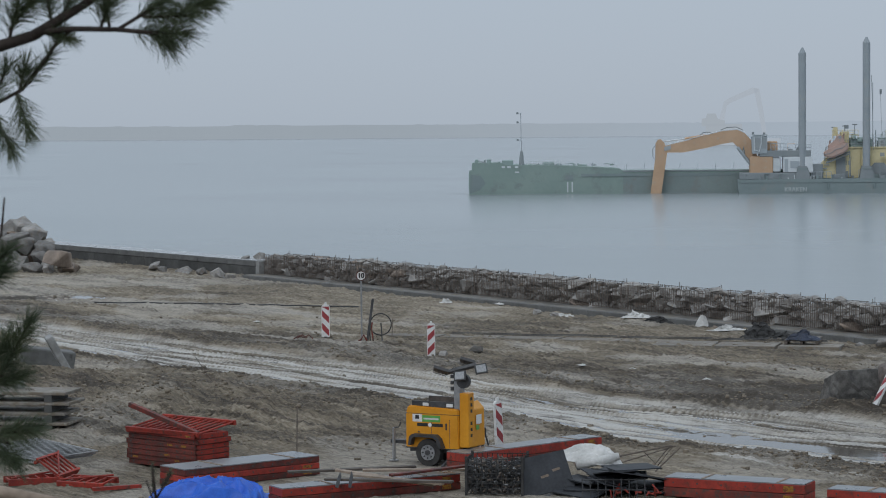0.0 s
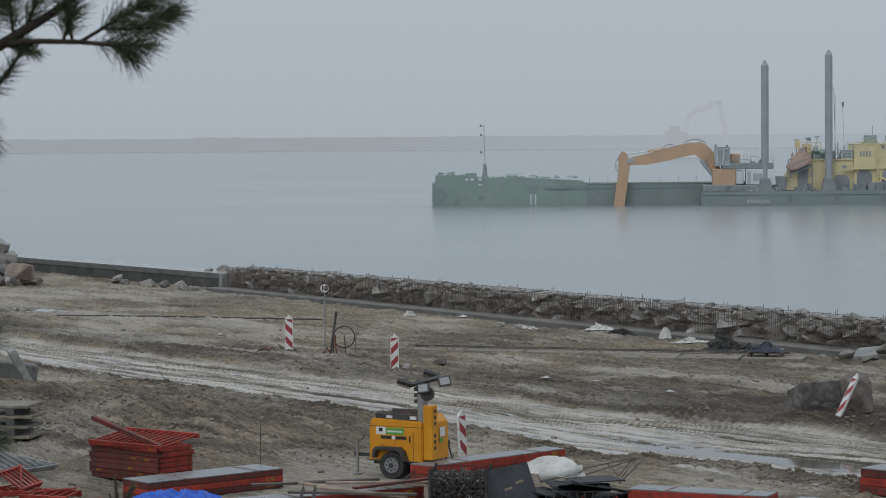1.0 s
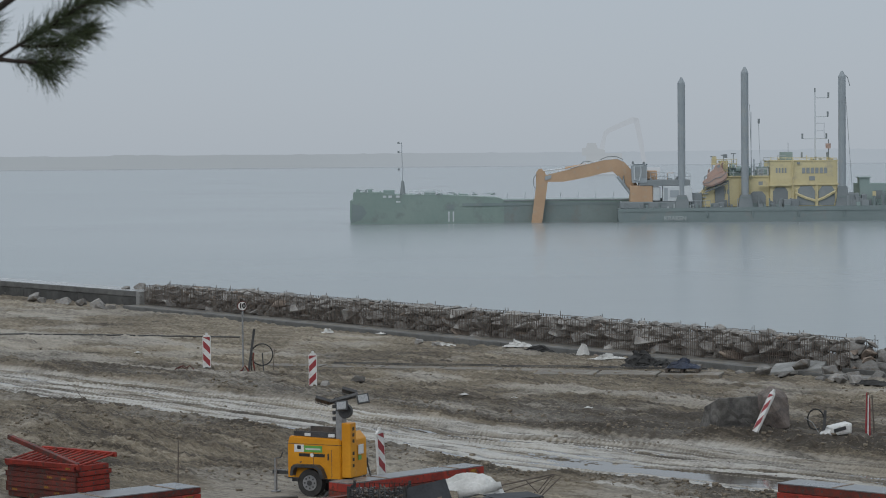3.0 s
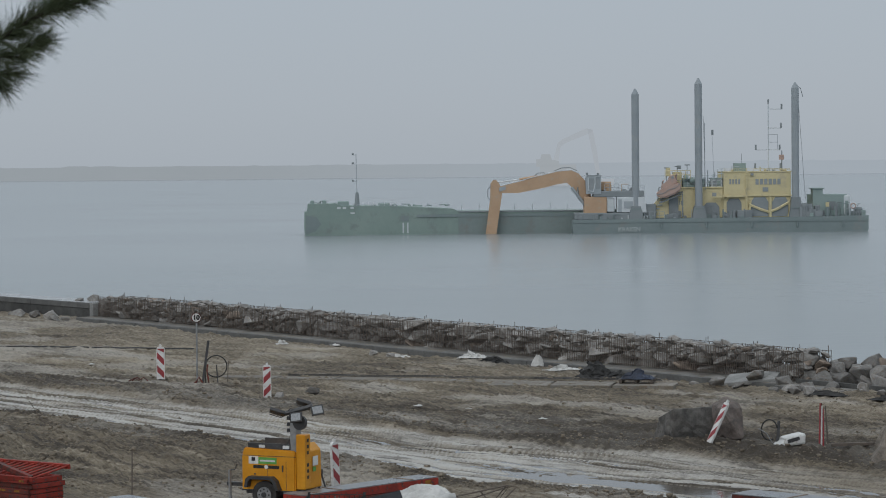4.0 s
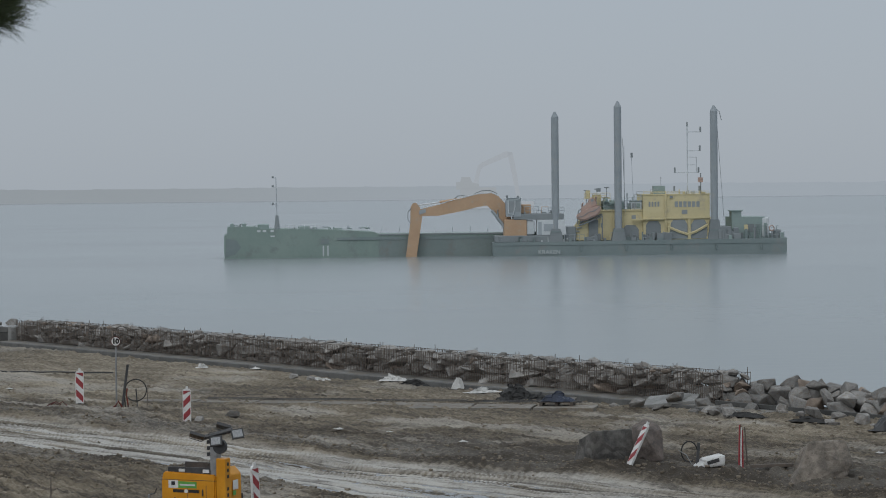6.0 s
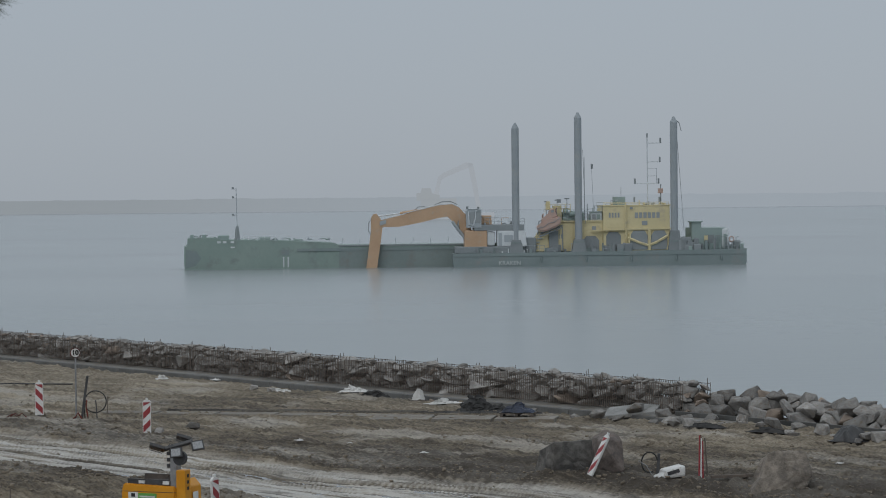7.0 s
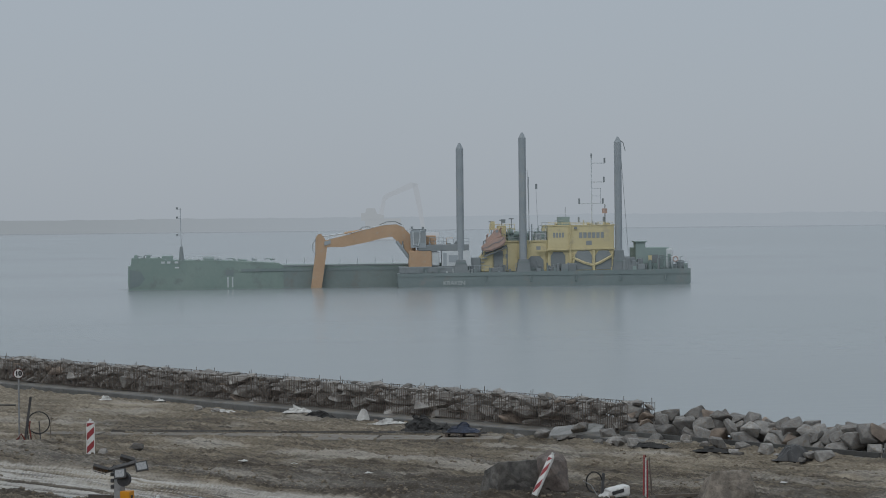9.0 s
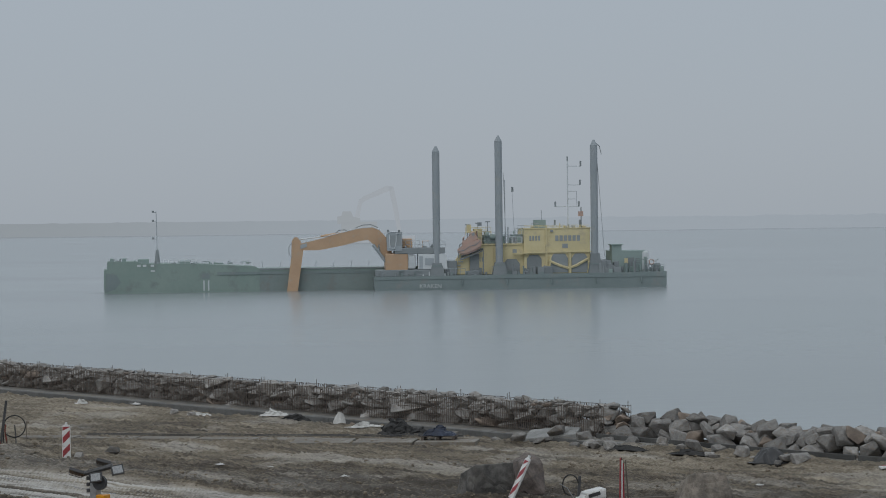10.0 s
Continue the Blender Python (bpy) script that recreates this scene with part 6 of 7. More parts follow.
part("roof_edge", box(B(), 21.4, 31.1, 1.7, 11.1, 8.45, 8.6), SHIP_YELLOW, main)
part("roof_hut", box(B(), 23.2, 24.8, 3.0, 5.5, 8.6, 9.75), DECK_GREEN, d, "green hut on the roof")
part("antenna", tube(B(), (24.2, 3.2, 9.75), (24.2, 3.2, 11.1), 0.03, 4), SHIP_DARK, d)
part("handrail", rails(B(), 18.0, 21.4, 2.6, 6.4, 4, 1.3), SHIP_GREY, d)
hut = part("pilot_hut", box(B(), 19.8, 21.35, 2.6, 4.6, 6.4, 7.55, bev=0.05), SHIP_WHITE, d, "small white deck hut")
part("window", box(B(), 20.0, 20.5, 2.55, 2.6, 6.6, 7.3), SHIP_GLASS, hut)
part("window", box(B(), 20.65, 21.15, 2.55, 2.6, 6.6, 7.3), DECK_GREEN, hut)
part("hut_roof", box(B(), 19.7, 21.45, 2.5, 4.7, 7.55, 7.65), DECK_GREEN, hut)
bm = rails(B(), 20.7, 21.9, 2.7, 7.6, 2, 1.4, 0.04)
part("handrail", bm, SHIP_WHITE, d)
part("handrail", rails(B(), 21.6, 30.9, 2.0, 8.6, 9, 0.35, 0.025), SHIP_YELLOW, d)
part("deck_locker", box(B(), 10.3, 11.9, 1.4, 3.4, 2.0, 4.1, bev=0.12), SHIP_DARK, d)
part("valve", tube(B(), (18.0, 2.1, 4.4), (18.0, 1.8, 4.4), 0.22, 10), SHIP_DARK, low)
part("catwalk", box(B(), 19.8, 24.4, 1.2, 1.8, 4.98, 5.08), SHIP_YELLOW, d)
part("floodlight", box(B(), 25.3, 25.7, 1.5, 1.8, 8.0, 8.3), SHIP_DARK, d)
part("container_leg", prism(B(), [(9.6, 2.9), (9.9, 5.1), (10.3, 5.1), (10.5, 2.9)], 0.7, 1.0), SHIP_WHITE, d)
# crane and lifeboat on the lower house
BM = pose(13.75, 0.4, 5.9, 0, -24, 0) @ Matrix.Diagonal((1.12, 1, 1.2, 1))
bm = prism(B(), [(-1.75, 0.35), (-1.5, -0.25), (-0.9, -0.55), (0.8, -0.6), (1.5, -0.35), (1.7, 0.45), (0.2, 0.62), (-1.0, 0.6)], 0.0, 1.7)
bmesh.ops.bevel(bm, geom=list(bm.edges), offset=0.18, segments=2, affect="EDGES")
boat = part("lifeboat", bm, BOAT_ORANGE, d, "haze-painted orange enclosed lifeboat", m=BM)
bm = prism(B(), [(-0.9, 0.5), (-0.6, 1.05), (0.5, 1.15), (0.75, 1.6), (1.3, 1.6), (1.4, 0.5)], 0.3, 1.4)
bmesh.ops.bevel(bm, geom=list(bm.edges), offset=0.1, segments=1, affect="EDGES")
part("canopy", bm, BOAT_ORANGE, boat)
part("canopy_window", box(B(), 0.85, 1.2, 0.26, 0.3, 1.15, 1.45), SHIP_GLASS, boat)
part("keel", tube(B(), (-1.5, 0.8, -0.5), (1.5, 0.8, -0.75), 0.1, 6), SHIP_DARK, boat)
part("grab_line", path_tube(B(), [(-1.6, -0.02, 0.2), (-0.8, -0.05, 0.05), (0.0, -0.05, 0.2), (0.8, -0.05, 0.05), (1.5, -0.02, 0.25)], 0.04, 5), SHIP_DARK, boat)
for k, x in enumerate((13.0, 14.9)):
    bm = path_tube(B(), [(x, 2.3, 4.6), (x - 0.2, 1.2, 7.2 + 0.9 * k), (x - 0.1, 0.9, 7.4 + 0.9 * k)], 0.12, 6)
    part("davit", bm, BOAT_ORANGE, d)
    part("fall", tube(B(), (x - 0.1, 0.9, 7.4 + 0.9 * k), (x - 0.1, 0.9, 5.9 + 0.9 * k), 0.03, 4), SHIP_DARK, d)
for x, z in ((13.5, 9.1), (15.0, 9.3), (16.4, 9.5)):
    bm = tube(B(), (x, 2.6, 6.4), (x, 2.6, z), 0.05, 5)
    box(bm, x - 0.35, x + 0.35, 2.4, 2.8, z, z + 0.14)
    part("lamp_post", bm, SHIP_DARK, d)
part("cradle", path_tube(B(), [(12.3, 0.9, 4.2), (15.6, 0.9, 5.5), (15.6, 0.9, 2.2)], 0.13, 5), SHIP_DARK, d)
part("davit", path_tube(B(), [(12.1, 1.2, 4.5), (12.3, 1.2, 6.4), (12.9, 1.2, 6.6)], 0.09, 5), SHIP_DARK, d)
bm = rails(B(), 13.2, 16.8, 1.6, 7.6, 5, 1.2, 0.04)
box(bm, 14.4, 15.6, 2.3, 4.0, 6.4, 8.6)
box(bm, 13.4, 14.0, 2.3, 3.2, 8.0, 9.2)
part("crane_house", bm, SHIP_YELLOW, d, "yellow crane cabin")
for x0, x1, z1 in ((15.9, 16.5, 8.3), (16.7, 17.4, 7.9), (17.6, 18.3, 8.1)):
    part("winch_drum", tube(B(), (x0, 2.0, z1 - 0.5), (x1, 2.0, z1 - 0.5), 0.42, 12), DECK_GREEN, d)
part("winch", box(B(), 15.8, 18.8, 2.2, 4.0, 6.4, 7.6, bev=0.1), DECK_GREEN, d, "green winch")
part("floodlight", box(B(), 14.9, 15.5, 2.0, 2.3, 9.0, 9.5), SHIP_DARK, d)
# masts
mast = part("mast", tube(B(), (28.1, 4.0, 8.5), (28.1, 4.0, 18.3), 0.09, 6), SHIP_WHITE, d, "thin pale mast with cross arms")
for z, x0, x1 in ((17.4, 28.1, 30.0), (14.7, 28.1, 29.9), (11.6, 26.3, 29.7), (8.95, 26.2, 29.8)):
    part("cross_arm", box(B(), x0, x1, 3.95, 4.05, z - 0.06, z + 0.06), SHIP_WHITE, mast)
    for x in (x0, x1):
        if x != 28.1:
            part("lantern", box(B(), x - 0.12, x + 0.12, 3.9, 4.1, z, z + 0.75), SHIP_DARK, mast)
part("ladder", rails(B(), 28.1, 29.4, 4.0, 11.6, 1, 2.2, 0.03), SHIP_GREY, mast)
part("top_lantern", box(B(), 28.0, 28.2, 3.9, 4.1, 18.2, 18.8), SHIP_DARK, mast)
part("signal_mast", tube(B(), (30.0, 4.0, 8.5), (30.0, 4.0, 11.5), 0.08, 5), SHIP_DARK, d)
part("signal_lamp", box(B(), 29.6, 30.3, 3.8, 4.2, 10.2, 10.9), BOAT_ORANGE, d)
part("pole", tube(B(), (18.95, 3, 6.4), (18.95, 3, 15.5), 0.05, 5), SHIP_GREY, d)
part("rigging", tube(B(), (20.3, 3, 6.4), (20.0, 3, 14.0), 0.025, 4), SHIP_GREY, d)
part("radar_reflector", box(B(), 19.9, 20.2, 2.9, 3.1, 13.8, 14.5), SHIP_DARK, d)
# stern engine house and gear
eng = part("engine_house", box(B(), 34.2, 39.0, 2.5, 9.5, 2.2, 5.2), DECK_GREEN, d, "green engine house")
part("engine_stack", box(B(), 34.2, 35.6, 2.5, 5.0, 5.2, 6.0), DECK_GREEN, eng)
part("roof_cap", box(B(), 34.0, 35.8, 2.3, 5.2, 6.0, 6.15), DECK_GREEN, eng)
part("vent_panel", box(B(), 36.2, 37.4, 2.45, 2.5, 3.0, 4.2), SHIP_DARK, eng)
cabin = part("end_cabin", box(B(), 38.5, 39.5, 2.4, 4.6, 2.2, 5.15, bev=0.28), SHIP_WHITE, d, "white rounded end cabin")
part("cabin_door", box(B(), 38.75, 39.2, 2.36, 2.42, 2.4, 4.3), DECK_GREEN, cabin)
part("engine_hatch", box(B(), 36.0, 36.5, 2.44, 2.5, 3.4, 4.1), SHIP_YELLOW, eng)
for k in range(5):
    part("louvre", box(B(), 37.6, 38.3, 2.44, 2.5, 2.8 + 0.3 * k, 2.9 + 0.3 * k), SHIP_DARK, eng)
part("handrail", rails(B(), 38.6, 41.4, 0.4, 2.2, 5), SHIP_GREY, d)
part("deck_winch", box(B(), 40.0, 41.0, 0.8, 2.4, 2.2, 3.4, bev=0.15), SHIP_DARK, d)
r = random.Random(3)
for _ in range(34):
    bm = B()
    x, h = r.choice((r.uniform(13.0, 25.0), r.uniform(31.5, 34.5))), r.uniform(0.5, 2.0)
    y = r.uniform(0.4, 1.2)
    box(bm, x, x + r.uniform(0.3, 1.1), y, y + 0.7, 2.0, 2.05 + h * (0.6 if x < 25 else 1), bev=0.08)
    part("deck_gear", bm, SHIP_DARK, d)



def clutter(parent, x0, x1, y0, y1, z, n, top, mats, seed):
    """Small deck fittings: lockers, vents, bitts and pipes, each its own part."""
    q = random.Random(seed)
    for _ in range(n):
        x, y, h = q.uniform(x0, x1), q.uniform(y0, y1), q.uniform(0.2, top)
        kind = q.random()
        if kind < 0.45:
            part("locker", box(B(), x, x + q.uniform(0.25, 0.8), y, y + 0.5, z, z + h * 0.7, bev=0.04), q.choice(mats), parent)
        elif kind < 0.75:
            bm = tube(B(), (x, y, z), (x, y, z + h), q.uniform(0.06, 0.16), 7)
            part("vent", bm, q.choice(mats), parent)
        else:
            bm = path_tube(B(), [(x, y, z), (x, y, z + h), (x + q.uniform(0.3, 1.2), y, z + h)], 0.05, 5)
            part("pipe", bm, q.choice(mats), parent)


clutter(d, 12.8, 24.6, 0.3, 1.5, 2.0, 42, 1.7, (SHIP_DARK, HULL_DARK, SHIP_GREY, SHIP_DARK), 1)
clutter(d, 31.2, 40.8, 0.3, 2.0, 2.1, 34, 2.0, (SHIP_DARK, HULL_DARK, DECK_GREEN), 2)
clutter(d, 0.6, 11.0, 0.2, 0.9, 1.95, 24, 1.0, (SHIP_DARK, HULL_DARK, SHIP_WHITE), 3)
clutter(d, 13.4, 21.2, 2.6, 6.0, 6.4, 24, 2.4, (SHIP_YELLOW, SHIP_DARK, DECK_GREEN, SHIP_GREY), 4)
clutter(d, 2.2, 10.0, 1.2, 3.0, 6.0, 16, 1.1, (SHIP_DARK, SHIP_GREY, SHIP_ORANGE), 5)
clutter(d, 21.8, 30.6, 2.4, 6.0, 8.6, 10, 0.7, (SHIP_YELLOW, SHIP_GREY), 6)
part("handrail", rails(B(), 13.4, 21.3, 1.9, 6.4, 8, 1.0), SHIP_GREY, d)
part("handrail", rails(B(), 10.2, 13.0, 0.4, 2.0, 4, 1.0), SHIP_GREY, d)
part("pipe_run", path_tube(B(), [(24.7, 1.55, 2.2), (24.7, 1.55, 9.0)], 0.08, 6), SHIP_YELLOW, d)
part("deck_beam", box(B(), 21.4, 31.1, 1.55, 1.8, 5.05, 5.25), SHIP_YELLOW, d)
part("house_foot", box(B(), 24.3, 25.3, 1.5, 1.8, 2.1, 2.5), SHIP_YELLOW, d)
part("house_foot", box(B(), 30.5, 31.2, 1.5, 1.8, 2.1, 2.5), SHIP_YELLOW, d)
part("boom_pipe", path_tube(B(), [(-9.8, 3.0, 6.95), (-7.0, 2.85, 7.62), (-4.4, 2.85, 8.32), (-2.0, 2.85, 8.92), (0.0, 2.85, 9.07), (1.1, 2.85, 8.6)], 0.06, 5), SHIP_WHITE, boom)
part("boom_plate", prism(B(), [(-10.3, 6.0), (-9.4, 6.3), (-9.4, 6.8), (-10.3, 6.6)], 2.8, 2.9), SHIP_GREY, boom)
part("life_ring", path_tube(B(), ring(39.6, 3.6, 0.35, 0, 6.283, 0.35, 14), 0.08, 6), BOAT_ORANGE, d)

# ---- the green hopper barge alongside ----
b = thing("hopper_barge", pose(-25.65, 357.2, WATER_Z, 0, 0, 4.2), "haze-painted green split hopper barge lying low in water", "barge")
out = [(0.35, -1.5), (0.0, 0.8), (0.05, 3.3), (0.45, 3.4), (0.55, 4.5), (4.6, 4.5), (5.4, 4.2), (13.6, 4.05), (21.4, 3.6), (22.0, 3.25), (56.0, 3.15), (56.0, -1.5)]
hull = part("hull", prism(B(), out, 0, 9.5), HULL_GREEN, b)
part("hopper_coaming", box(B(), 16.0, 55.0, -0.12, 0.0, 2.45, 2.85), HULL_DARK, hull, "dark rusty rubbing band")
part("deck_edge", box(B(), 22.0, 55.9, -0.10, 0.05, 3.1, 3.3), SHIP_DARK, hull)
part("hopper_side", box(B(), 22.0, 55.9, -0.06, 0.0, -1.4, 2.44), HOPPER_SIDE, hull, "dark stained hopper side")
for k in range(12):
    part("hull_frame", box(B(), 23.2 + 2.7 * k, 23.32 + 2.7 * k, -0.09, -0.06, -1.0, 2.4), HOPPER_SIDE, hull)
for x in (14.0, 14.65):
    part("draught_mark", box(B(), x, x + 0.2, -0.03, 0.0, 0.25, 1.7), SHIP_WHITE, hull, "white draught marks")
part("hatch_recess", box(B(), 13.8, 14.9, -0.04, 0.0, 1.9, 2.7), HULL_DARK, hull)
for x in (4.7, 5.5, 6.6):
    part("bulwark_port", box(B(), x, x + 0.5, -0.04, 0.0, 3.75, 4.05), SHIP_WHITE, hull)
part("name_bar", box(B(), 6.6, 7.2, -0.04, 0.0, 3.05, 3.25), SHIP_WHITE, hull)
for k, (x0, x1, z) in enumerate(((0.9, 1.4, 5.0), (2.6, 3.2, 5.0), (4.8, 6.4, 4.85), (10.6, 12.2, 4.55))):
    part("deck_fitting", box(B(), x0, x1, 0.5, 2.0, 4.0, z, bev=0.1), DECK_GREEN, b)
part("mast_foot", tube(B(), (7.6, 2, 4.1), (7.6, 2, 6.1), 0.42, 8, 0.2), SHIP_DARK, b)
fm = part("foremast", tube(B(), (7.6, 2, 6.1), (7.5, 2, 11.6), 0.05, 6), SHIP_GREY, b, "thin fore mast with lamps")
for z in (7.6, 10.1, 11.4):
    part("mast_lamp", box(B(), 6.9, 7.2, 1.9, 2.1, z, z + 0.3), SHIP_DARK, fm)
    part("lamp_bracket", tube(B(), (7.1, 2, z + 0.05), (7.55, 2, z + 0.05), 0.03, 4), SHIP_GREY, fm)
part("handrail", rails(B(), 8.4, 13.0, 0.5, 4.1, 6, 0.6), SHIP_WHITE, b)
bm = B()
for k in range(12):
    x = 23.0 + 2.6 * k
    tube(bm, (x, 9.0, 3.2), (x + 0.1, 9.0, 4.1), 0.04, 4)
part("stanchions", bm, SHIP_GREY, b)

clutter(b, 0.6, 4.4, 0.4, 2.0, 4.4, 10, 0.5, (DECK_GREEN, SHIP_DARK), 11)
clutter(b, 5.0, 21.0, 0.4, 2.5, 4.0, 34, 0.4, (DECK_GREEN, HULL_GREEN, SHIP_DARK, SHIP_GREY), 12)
part("anchor_recess", prism(B(), [(0.2, 0.2), (1.6, 0.6), (2.4, 1.6), (1.8, 2.6), (0.3, 2.9)], -0.05, 0.0), HULL_DARK, hull, "dark patch at the bow")

# ---- a second excavator dredger far off, fog haze painted into its glow ----
f = thing("far_dredger", pose(0, 1200, WATER_Z), "second excavator dredger, fog haze painted as glow", "dredger")
part("pontoon", box(B(), 14, 62, 0, 15, -1, 3.0), FAR_STEEL, f)
part("superstructure", box(B(), 27.0, 44.0, 2, 9, 3.0, 10.0), FAR_HOUSE, f)
part("cab", prism(B(), [(25.0, 9.0), (25.0, 12.6), (27.0, 12.8), (27.6, 15.0), (31.6, 15.0), (32.6, 12.4), (36.0, 11.6), (36.0, 9.0)], 2, 6), FAR_HOUSE, f)
part("boom", prism(B(), [(33.0, 11.0), (35.5, 20.5), (37.5, 22.0), (49.0, 27.2), (52.0, 26.6), (51.0, 25.0), (38.5, 20.0), (36.8, 18.5), (35.5, 11.0)], 3, 5), FAR_STEEL, f)
part("dipper_arm", prism(B(), [(49.6, 27.0), (52.2, 26.4), (54.2, 16.0), (55.8, 3.0), (54.2, 3.0), (52.0, 15.0)], 3, 5), FAR_STEEL, f)


# ---- pine boughs close to the camera, and a hand rail on the dune ----
def pine(name, limbs, tufts, label, seed):
    """limbs: rows of points with radii; tufts: shoots (start, end) thick with needles."""
    t = thing(name, pose(*limbs[0][0][:3]), label, "pine")
    base = Vector(limbs[0][0][:3])
    for pts in limbs:
        bm = B()
        for p, q in zip(pts, pts[1:]):
            tube(bm, Vector(p[:3]) - base, Vector(q[:3]) - base, p[3], 8, q[3])
            bmesh.ops.create_icosphere(bm, subdivisions=1, radius=q[3], matrix=Matrix.Translation(Vector(q[:3]) - base))
        part("limb", bm, BARK, t, smooth=True)
    rr = random.Random(seed)
    for s, e, n, ln in tufts:
        s, e = Vector(s) - base, Vector(e) - base
        ax = (e - s).normalized()
        bm = tube(B(), s, e, 0.0028, 6, 0.0018)
        shoot = part("shoot", bm, BARK, t)
        verts, faces = [], []
        for k in range(int(n * (1.8 if n <= 130 else 1.2))):
            u = rr.random() ** 0.8
            p = s.lerp(e, u)
            side = Vector((rr.gauss(0, 1), rr.gauss(0, 1), rr.gauss(0, 1)))
            side = (side - ax * side.dot(ax)).normalized()
            w_ = rr.uniform(0.35, 1.15) if u < 0.9 else rr.uniform(0.1, 0.7)
            d_ = (ax * math.cos(w_) + side * math.sin(w_) + Vector((0, 0, -0.12))).normalized()
            l_ = ln * rr.uniform(0.65, 1.1)
            q = d_.cross(Vector((rr.gauss(0, 1), rr.gauss(0, 1), rr.gauss(0, 1)))).normalized() * 0.00045
            q2 = d_.cross(q).normalized() * 0.00045
            i = len(verts)
            mid = p + d_ * l_ * 0.5 + Vector((0, 0, 0.0015))
            verts += [p + q, p - q * 0.5 + q2, p - q * 0.5 - q2, mid + q, mid - q * 0.5 + q2, mid - q * 0.5 - q2, p + d_ * l_]
            for a in range(3):
                c = (a + 1) % 3
                faces += [(i + a, i + c, i + 3 + c, i + 3 + a), (i + 3 + a, i + 3 + c, i + 6)]
        me = bpy.data.meshes.new("needles")
        me.from_pydata([tuple(v) for v in verts], [], faces)
        me.materials.append(NEEDLE)
        nd = new("needles", me)
        nd.parent = shoot
    return t


Y = 4.0
pine("pine_bough",
     [[(-1.25, Y, 7.285, 0.0125), (-1.10, Y, 7.32, 0.0105), (-0.99, Y, 7.352, 0.009), (-0.90, Y, 7.405, 0.007), (-0.82, Y, 7.46, 0.0055)],
      [(-0.99, Y, 7.358, 0.005), (-0.92, Y - 0.01, 7.362, 0.0045), (-0.85, Y - 0.01, 7.36, 0.004), (-0.785, Y - 0.02, 7.353, 0.003)],
      [(-0.85, Y - 0.01, 7.36, 0.003), (-0.81, Y, 7.385, 0.003), (-0.765, Y + 0.01, 7.41, 0.0028), (-0.69, Y + 0.01, 7.46, 0.0025), (-0.61, Y + 0.01, 7.515, 0.002)],
      [(-0.955, Y, 7.335, 0.003), (-1.01, Y, 7.265, 0.003), (-1.08, Y, 7.23, 0.0035)],
      [(-0.93, Y, 7.36, 0.003), (-0.955, Y, 7.335, 0.003)]],
     [((-0.83, Y, 7.358), (-0.745, Y - 0.02, 7.352), 230, 0.05), ((-0.82, Y, 7.38), (-0.735, Y + 0.01, 7.43), 360, 0.05), ((-0.76, Y, 7.415), (-0.66, Y + 0.01, 7.48), 420, 0.055), ((-0.69, Y, 7.46), (-0.63, Y + 0.01, 7.50), 380, 0.055), ((-0.81, Y, 7.38), (-0.73, Y - 0.03, 7.38), 260, 0.05),
      ((-0.865, Y, 7.365), (-0.88, Y, 7.44), 90, 0.05), ((-0.96, Y, 7.37), (-0.97, Y, 7.45), 110, 0.055), ((-1.03, Y, 7.345), (-1.0, Y, 7.46), 130, 0.055),
      ((-0.955, Y, 7.335), (-0.945, Y, 7.36), 80, 0.03), ((-1.0, Y, 7.275), (-0.96, Y, 7.325), 60, 0.04), ((-1.015, Y, 7.26), (-1.005, Y, 7.30), 90, 0.045),
      ((-0.945, Y, 7.375), (-0.905, Y, 7.46), 240, 0.06), ((-1.03, Y, 7.36), (-0.975, Y, 7.43), 240, 0.055), ((-1.1, Y, 7.35), (-1.06, Y, 7.43), 260, 0.06),
      ((-0.97, Y, 7.355), (-0.925, Y, 7.345), 160, 0.028), ((-0.80, Y, 7.36), (-0.77, Y, 7.335), 90, 0.05), ((-0.88, Y, 7.362), (-0.86, Y, 7.42), 150, 0.05),
      ((-0.755, Y, 7.385), (-0.70, Y, 7.405), 300, 0.045), ((-0.72, Y, 7.44), (-0.62, Y, 7.475), 200, 0.05), ((-0.67, Y, 7.475), (-0.58, Y, 7.53), 300, 0.055),
      ((-1.02, Y, 7.262), (-1.0, Y, 7.20), 170, 0.05), ((-1.06, Y, 7.235), (-1.03, Y, 7.17), 150, 0.05), ((-1.06, Y, 7.24), (-1.035, Y, 7.30), 90, 0.05)],
     "dark green pine bough with long needles hanging into view", 3)
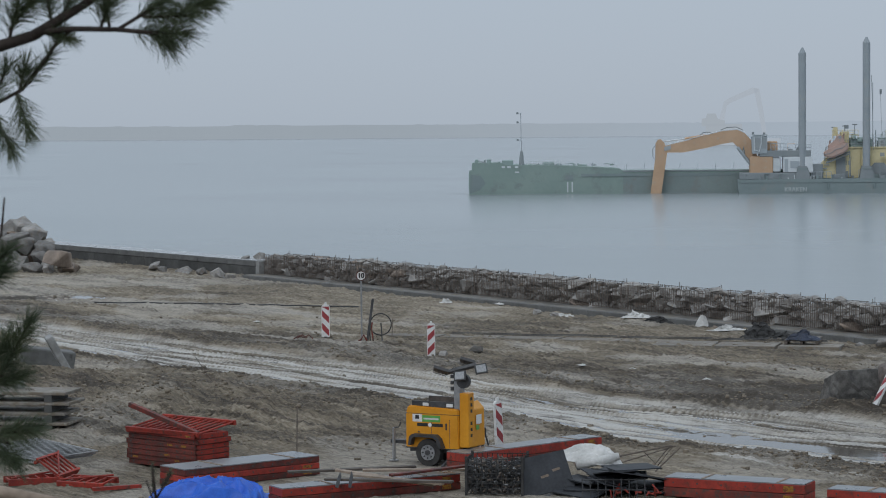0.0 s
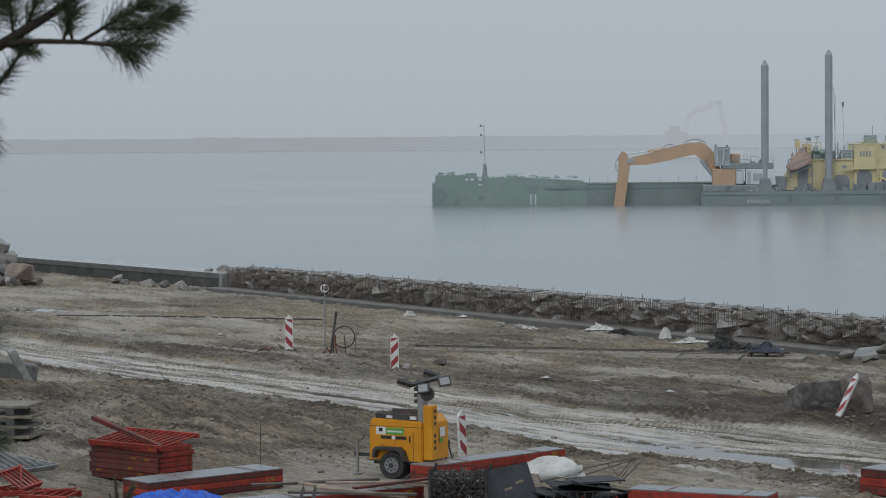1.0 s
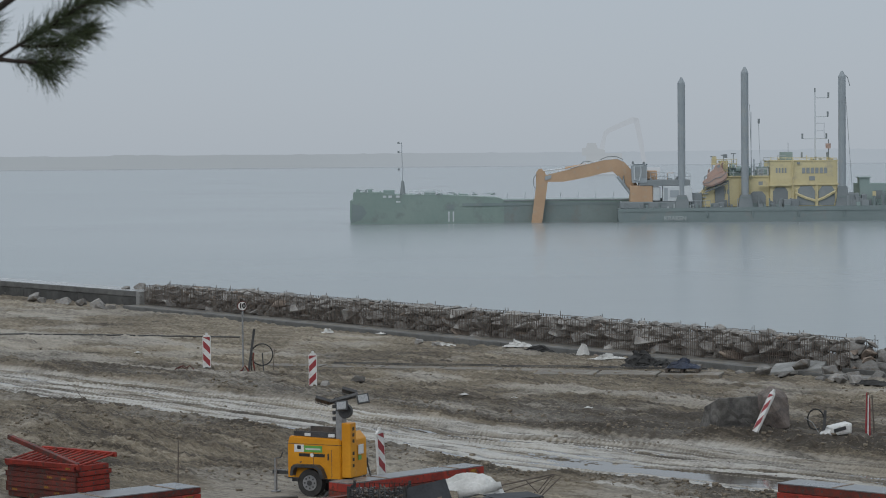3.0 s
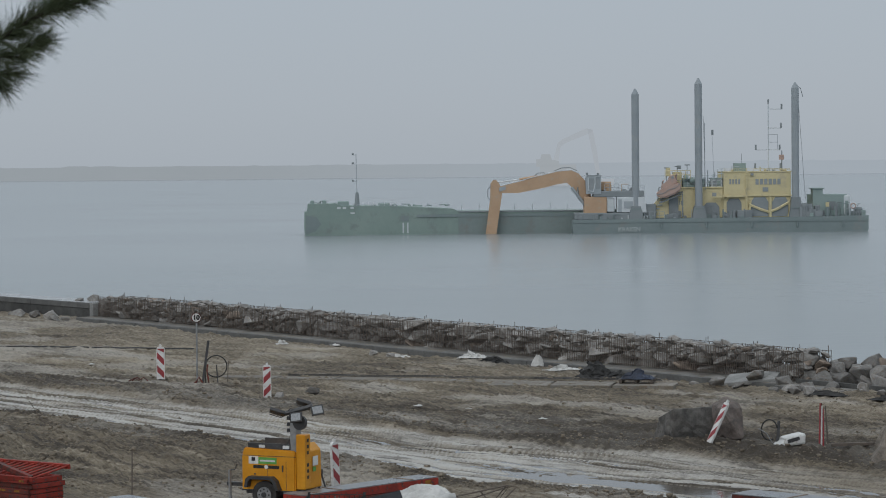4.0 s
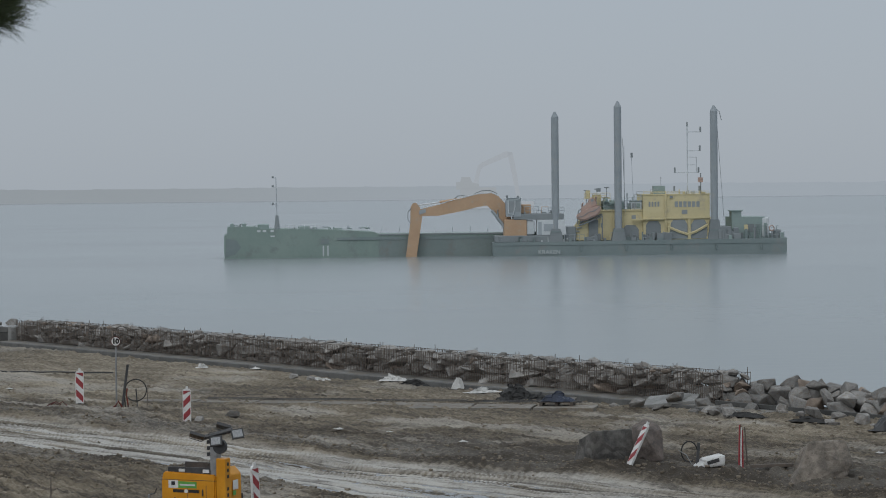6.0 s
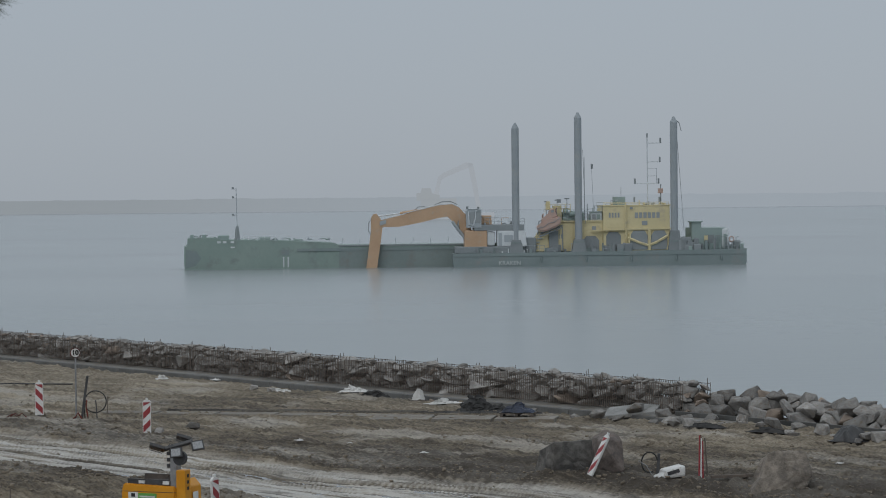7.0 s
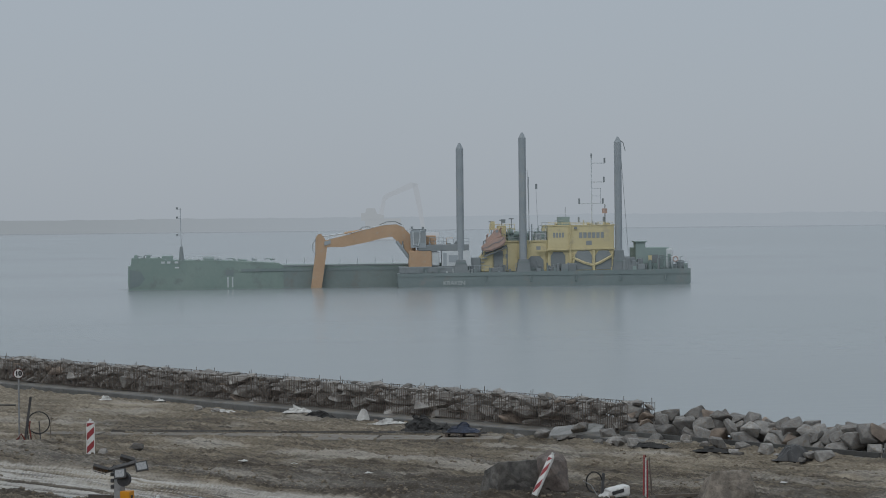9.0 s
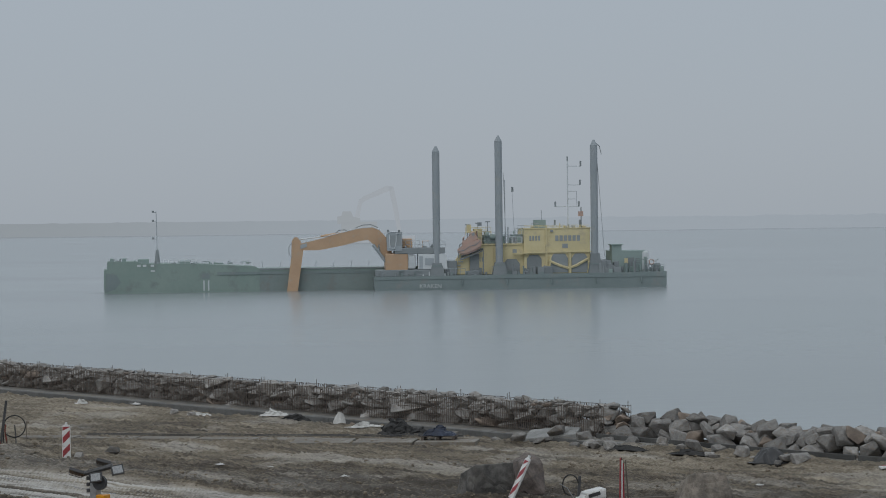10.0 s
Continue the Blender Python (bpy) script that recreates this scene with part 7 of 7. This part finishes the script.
pine("pine_bough",
     [[(-1.25, Y, 6.90, 0.006), (-1.10, Y, 6.95, 0.004), (-1.055, Y, 7.0, 0.003)], [(-1.10, Y, 6.95, 0.0025), (-1.048, Y, 7.03, 0.002), (-1.042, Y, 7.09, 0.0015)]],
     [((-1.09, Y, 6.96), (-1.04, Y, 7.0), 220, 0.045), ((-1.08, Y, 6.95), (-1.05, Y, 6.97), 160, 0.045)],
     "dark green pine shoot beside the lookout", 5)
pine("pine_bough",
     [[(-1.25, Y, 6.72, 0.007), (-1.12, Y, 6.76, 0.005), (-1.05, Y, 6.80, 0.003)], [(-1.12, Y, 6.76, 0.004), (-1.08, Y, 6.70, 0.003), (-1.04, Y, 6.69, 0.003)]],
     [((-1.06, Y, 6.79), (-1.005, Y, 6.885), 330, 0.05), ((-1.08, Y, 6.79), (-1.04, Y, 6.86), 260, 0.05), ((-1.08, Y, 6.78), (-1.02, Y, 6.80), 220, 0.05),
      ((-1.08, Y, 6.70), (-1.0, Y, 6.715), 330, 0.05), ((-1.09, Y, 6.69), (-1.03, Y, 6.66), 260, 0.05)],
     "dense dark green pine shoots beside the lookout", 7)
pine("bush_twig",
     [[(-0.79, Y, 6.30, 0.004), (-0.80, Y, 6.60, 0.0025), (-0.805, Y, 6.655, 0.002)], [(-0.80, Y, 6.60, 0.002), (-0.775, Y, 6.64, 0.002)], [(-0.798, Y, 6.58, 0.002), (-0.815, Y, 6.63, 0.0015)]],
     [((-0.803, Y, 6.61), (-0.805, Y, 6.655), 30, 0.012), ((-0.79, Y, 6.62), (-0.775, Y, 6.645), 24, 0.012)],
     "bare dark twig in front of the yard", 9)
t = thing("hand_rail", pose(0, 0, 0), "grey weathered wooden hand rail on the dune", "rail")
part("rail", path_tube(B(), [(-4.6, 10.3, 5.83), (-3.2, 10.1, 5.80), (-2.64, 10.0, 5.725), (-2.36, 10.0, 5.67), (-1.9, 10.0, 5.55), (-0.5, 10.0, 5.25)], 0.028, 10), WOOD, t, smooth=True)
for x, y, z in ((-4.4, 10.3, 5.83), (-1.9, 10.0, 5.55), (-0.5, 10.0, 5.25)):
    part("post", tube(B(), (x, y, gz(x, y) - 0.2), (x, y, z), 0.04, 10), WOOD, t)
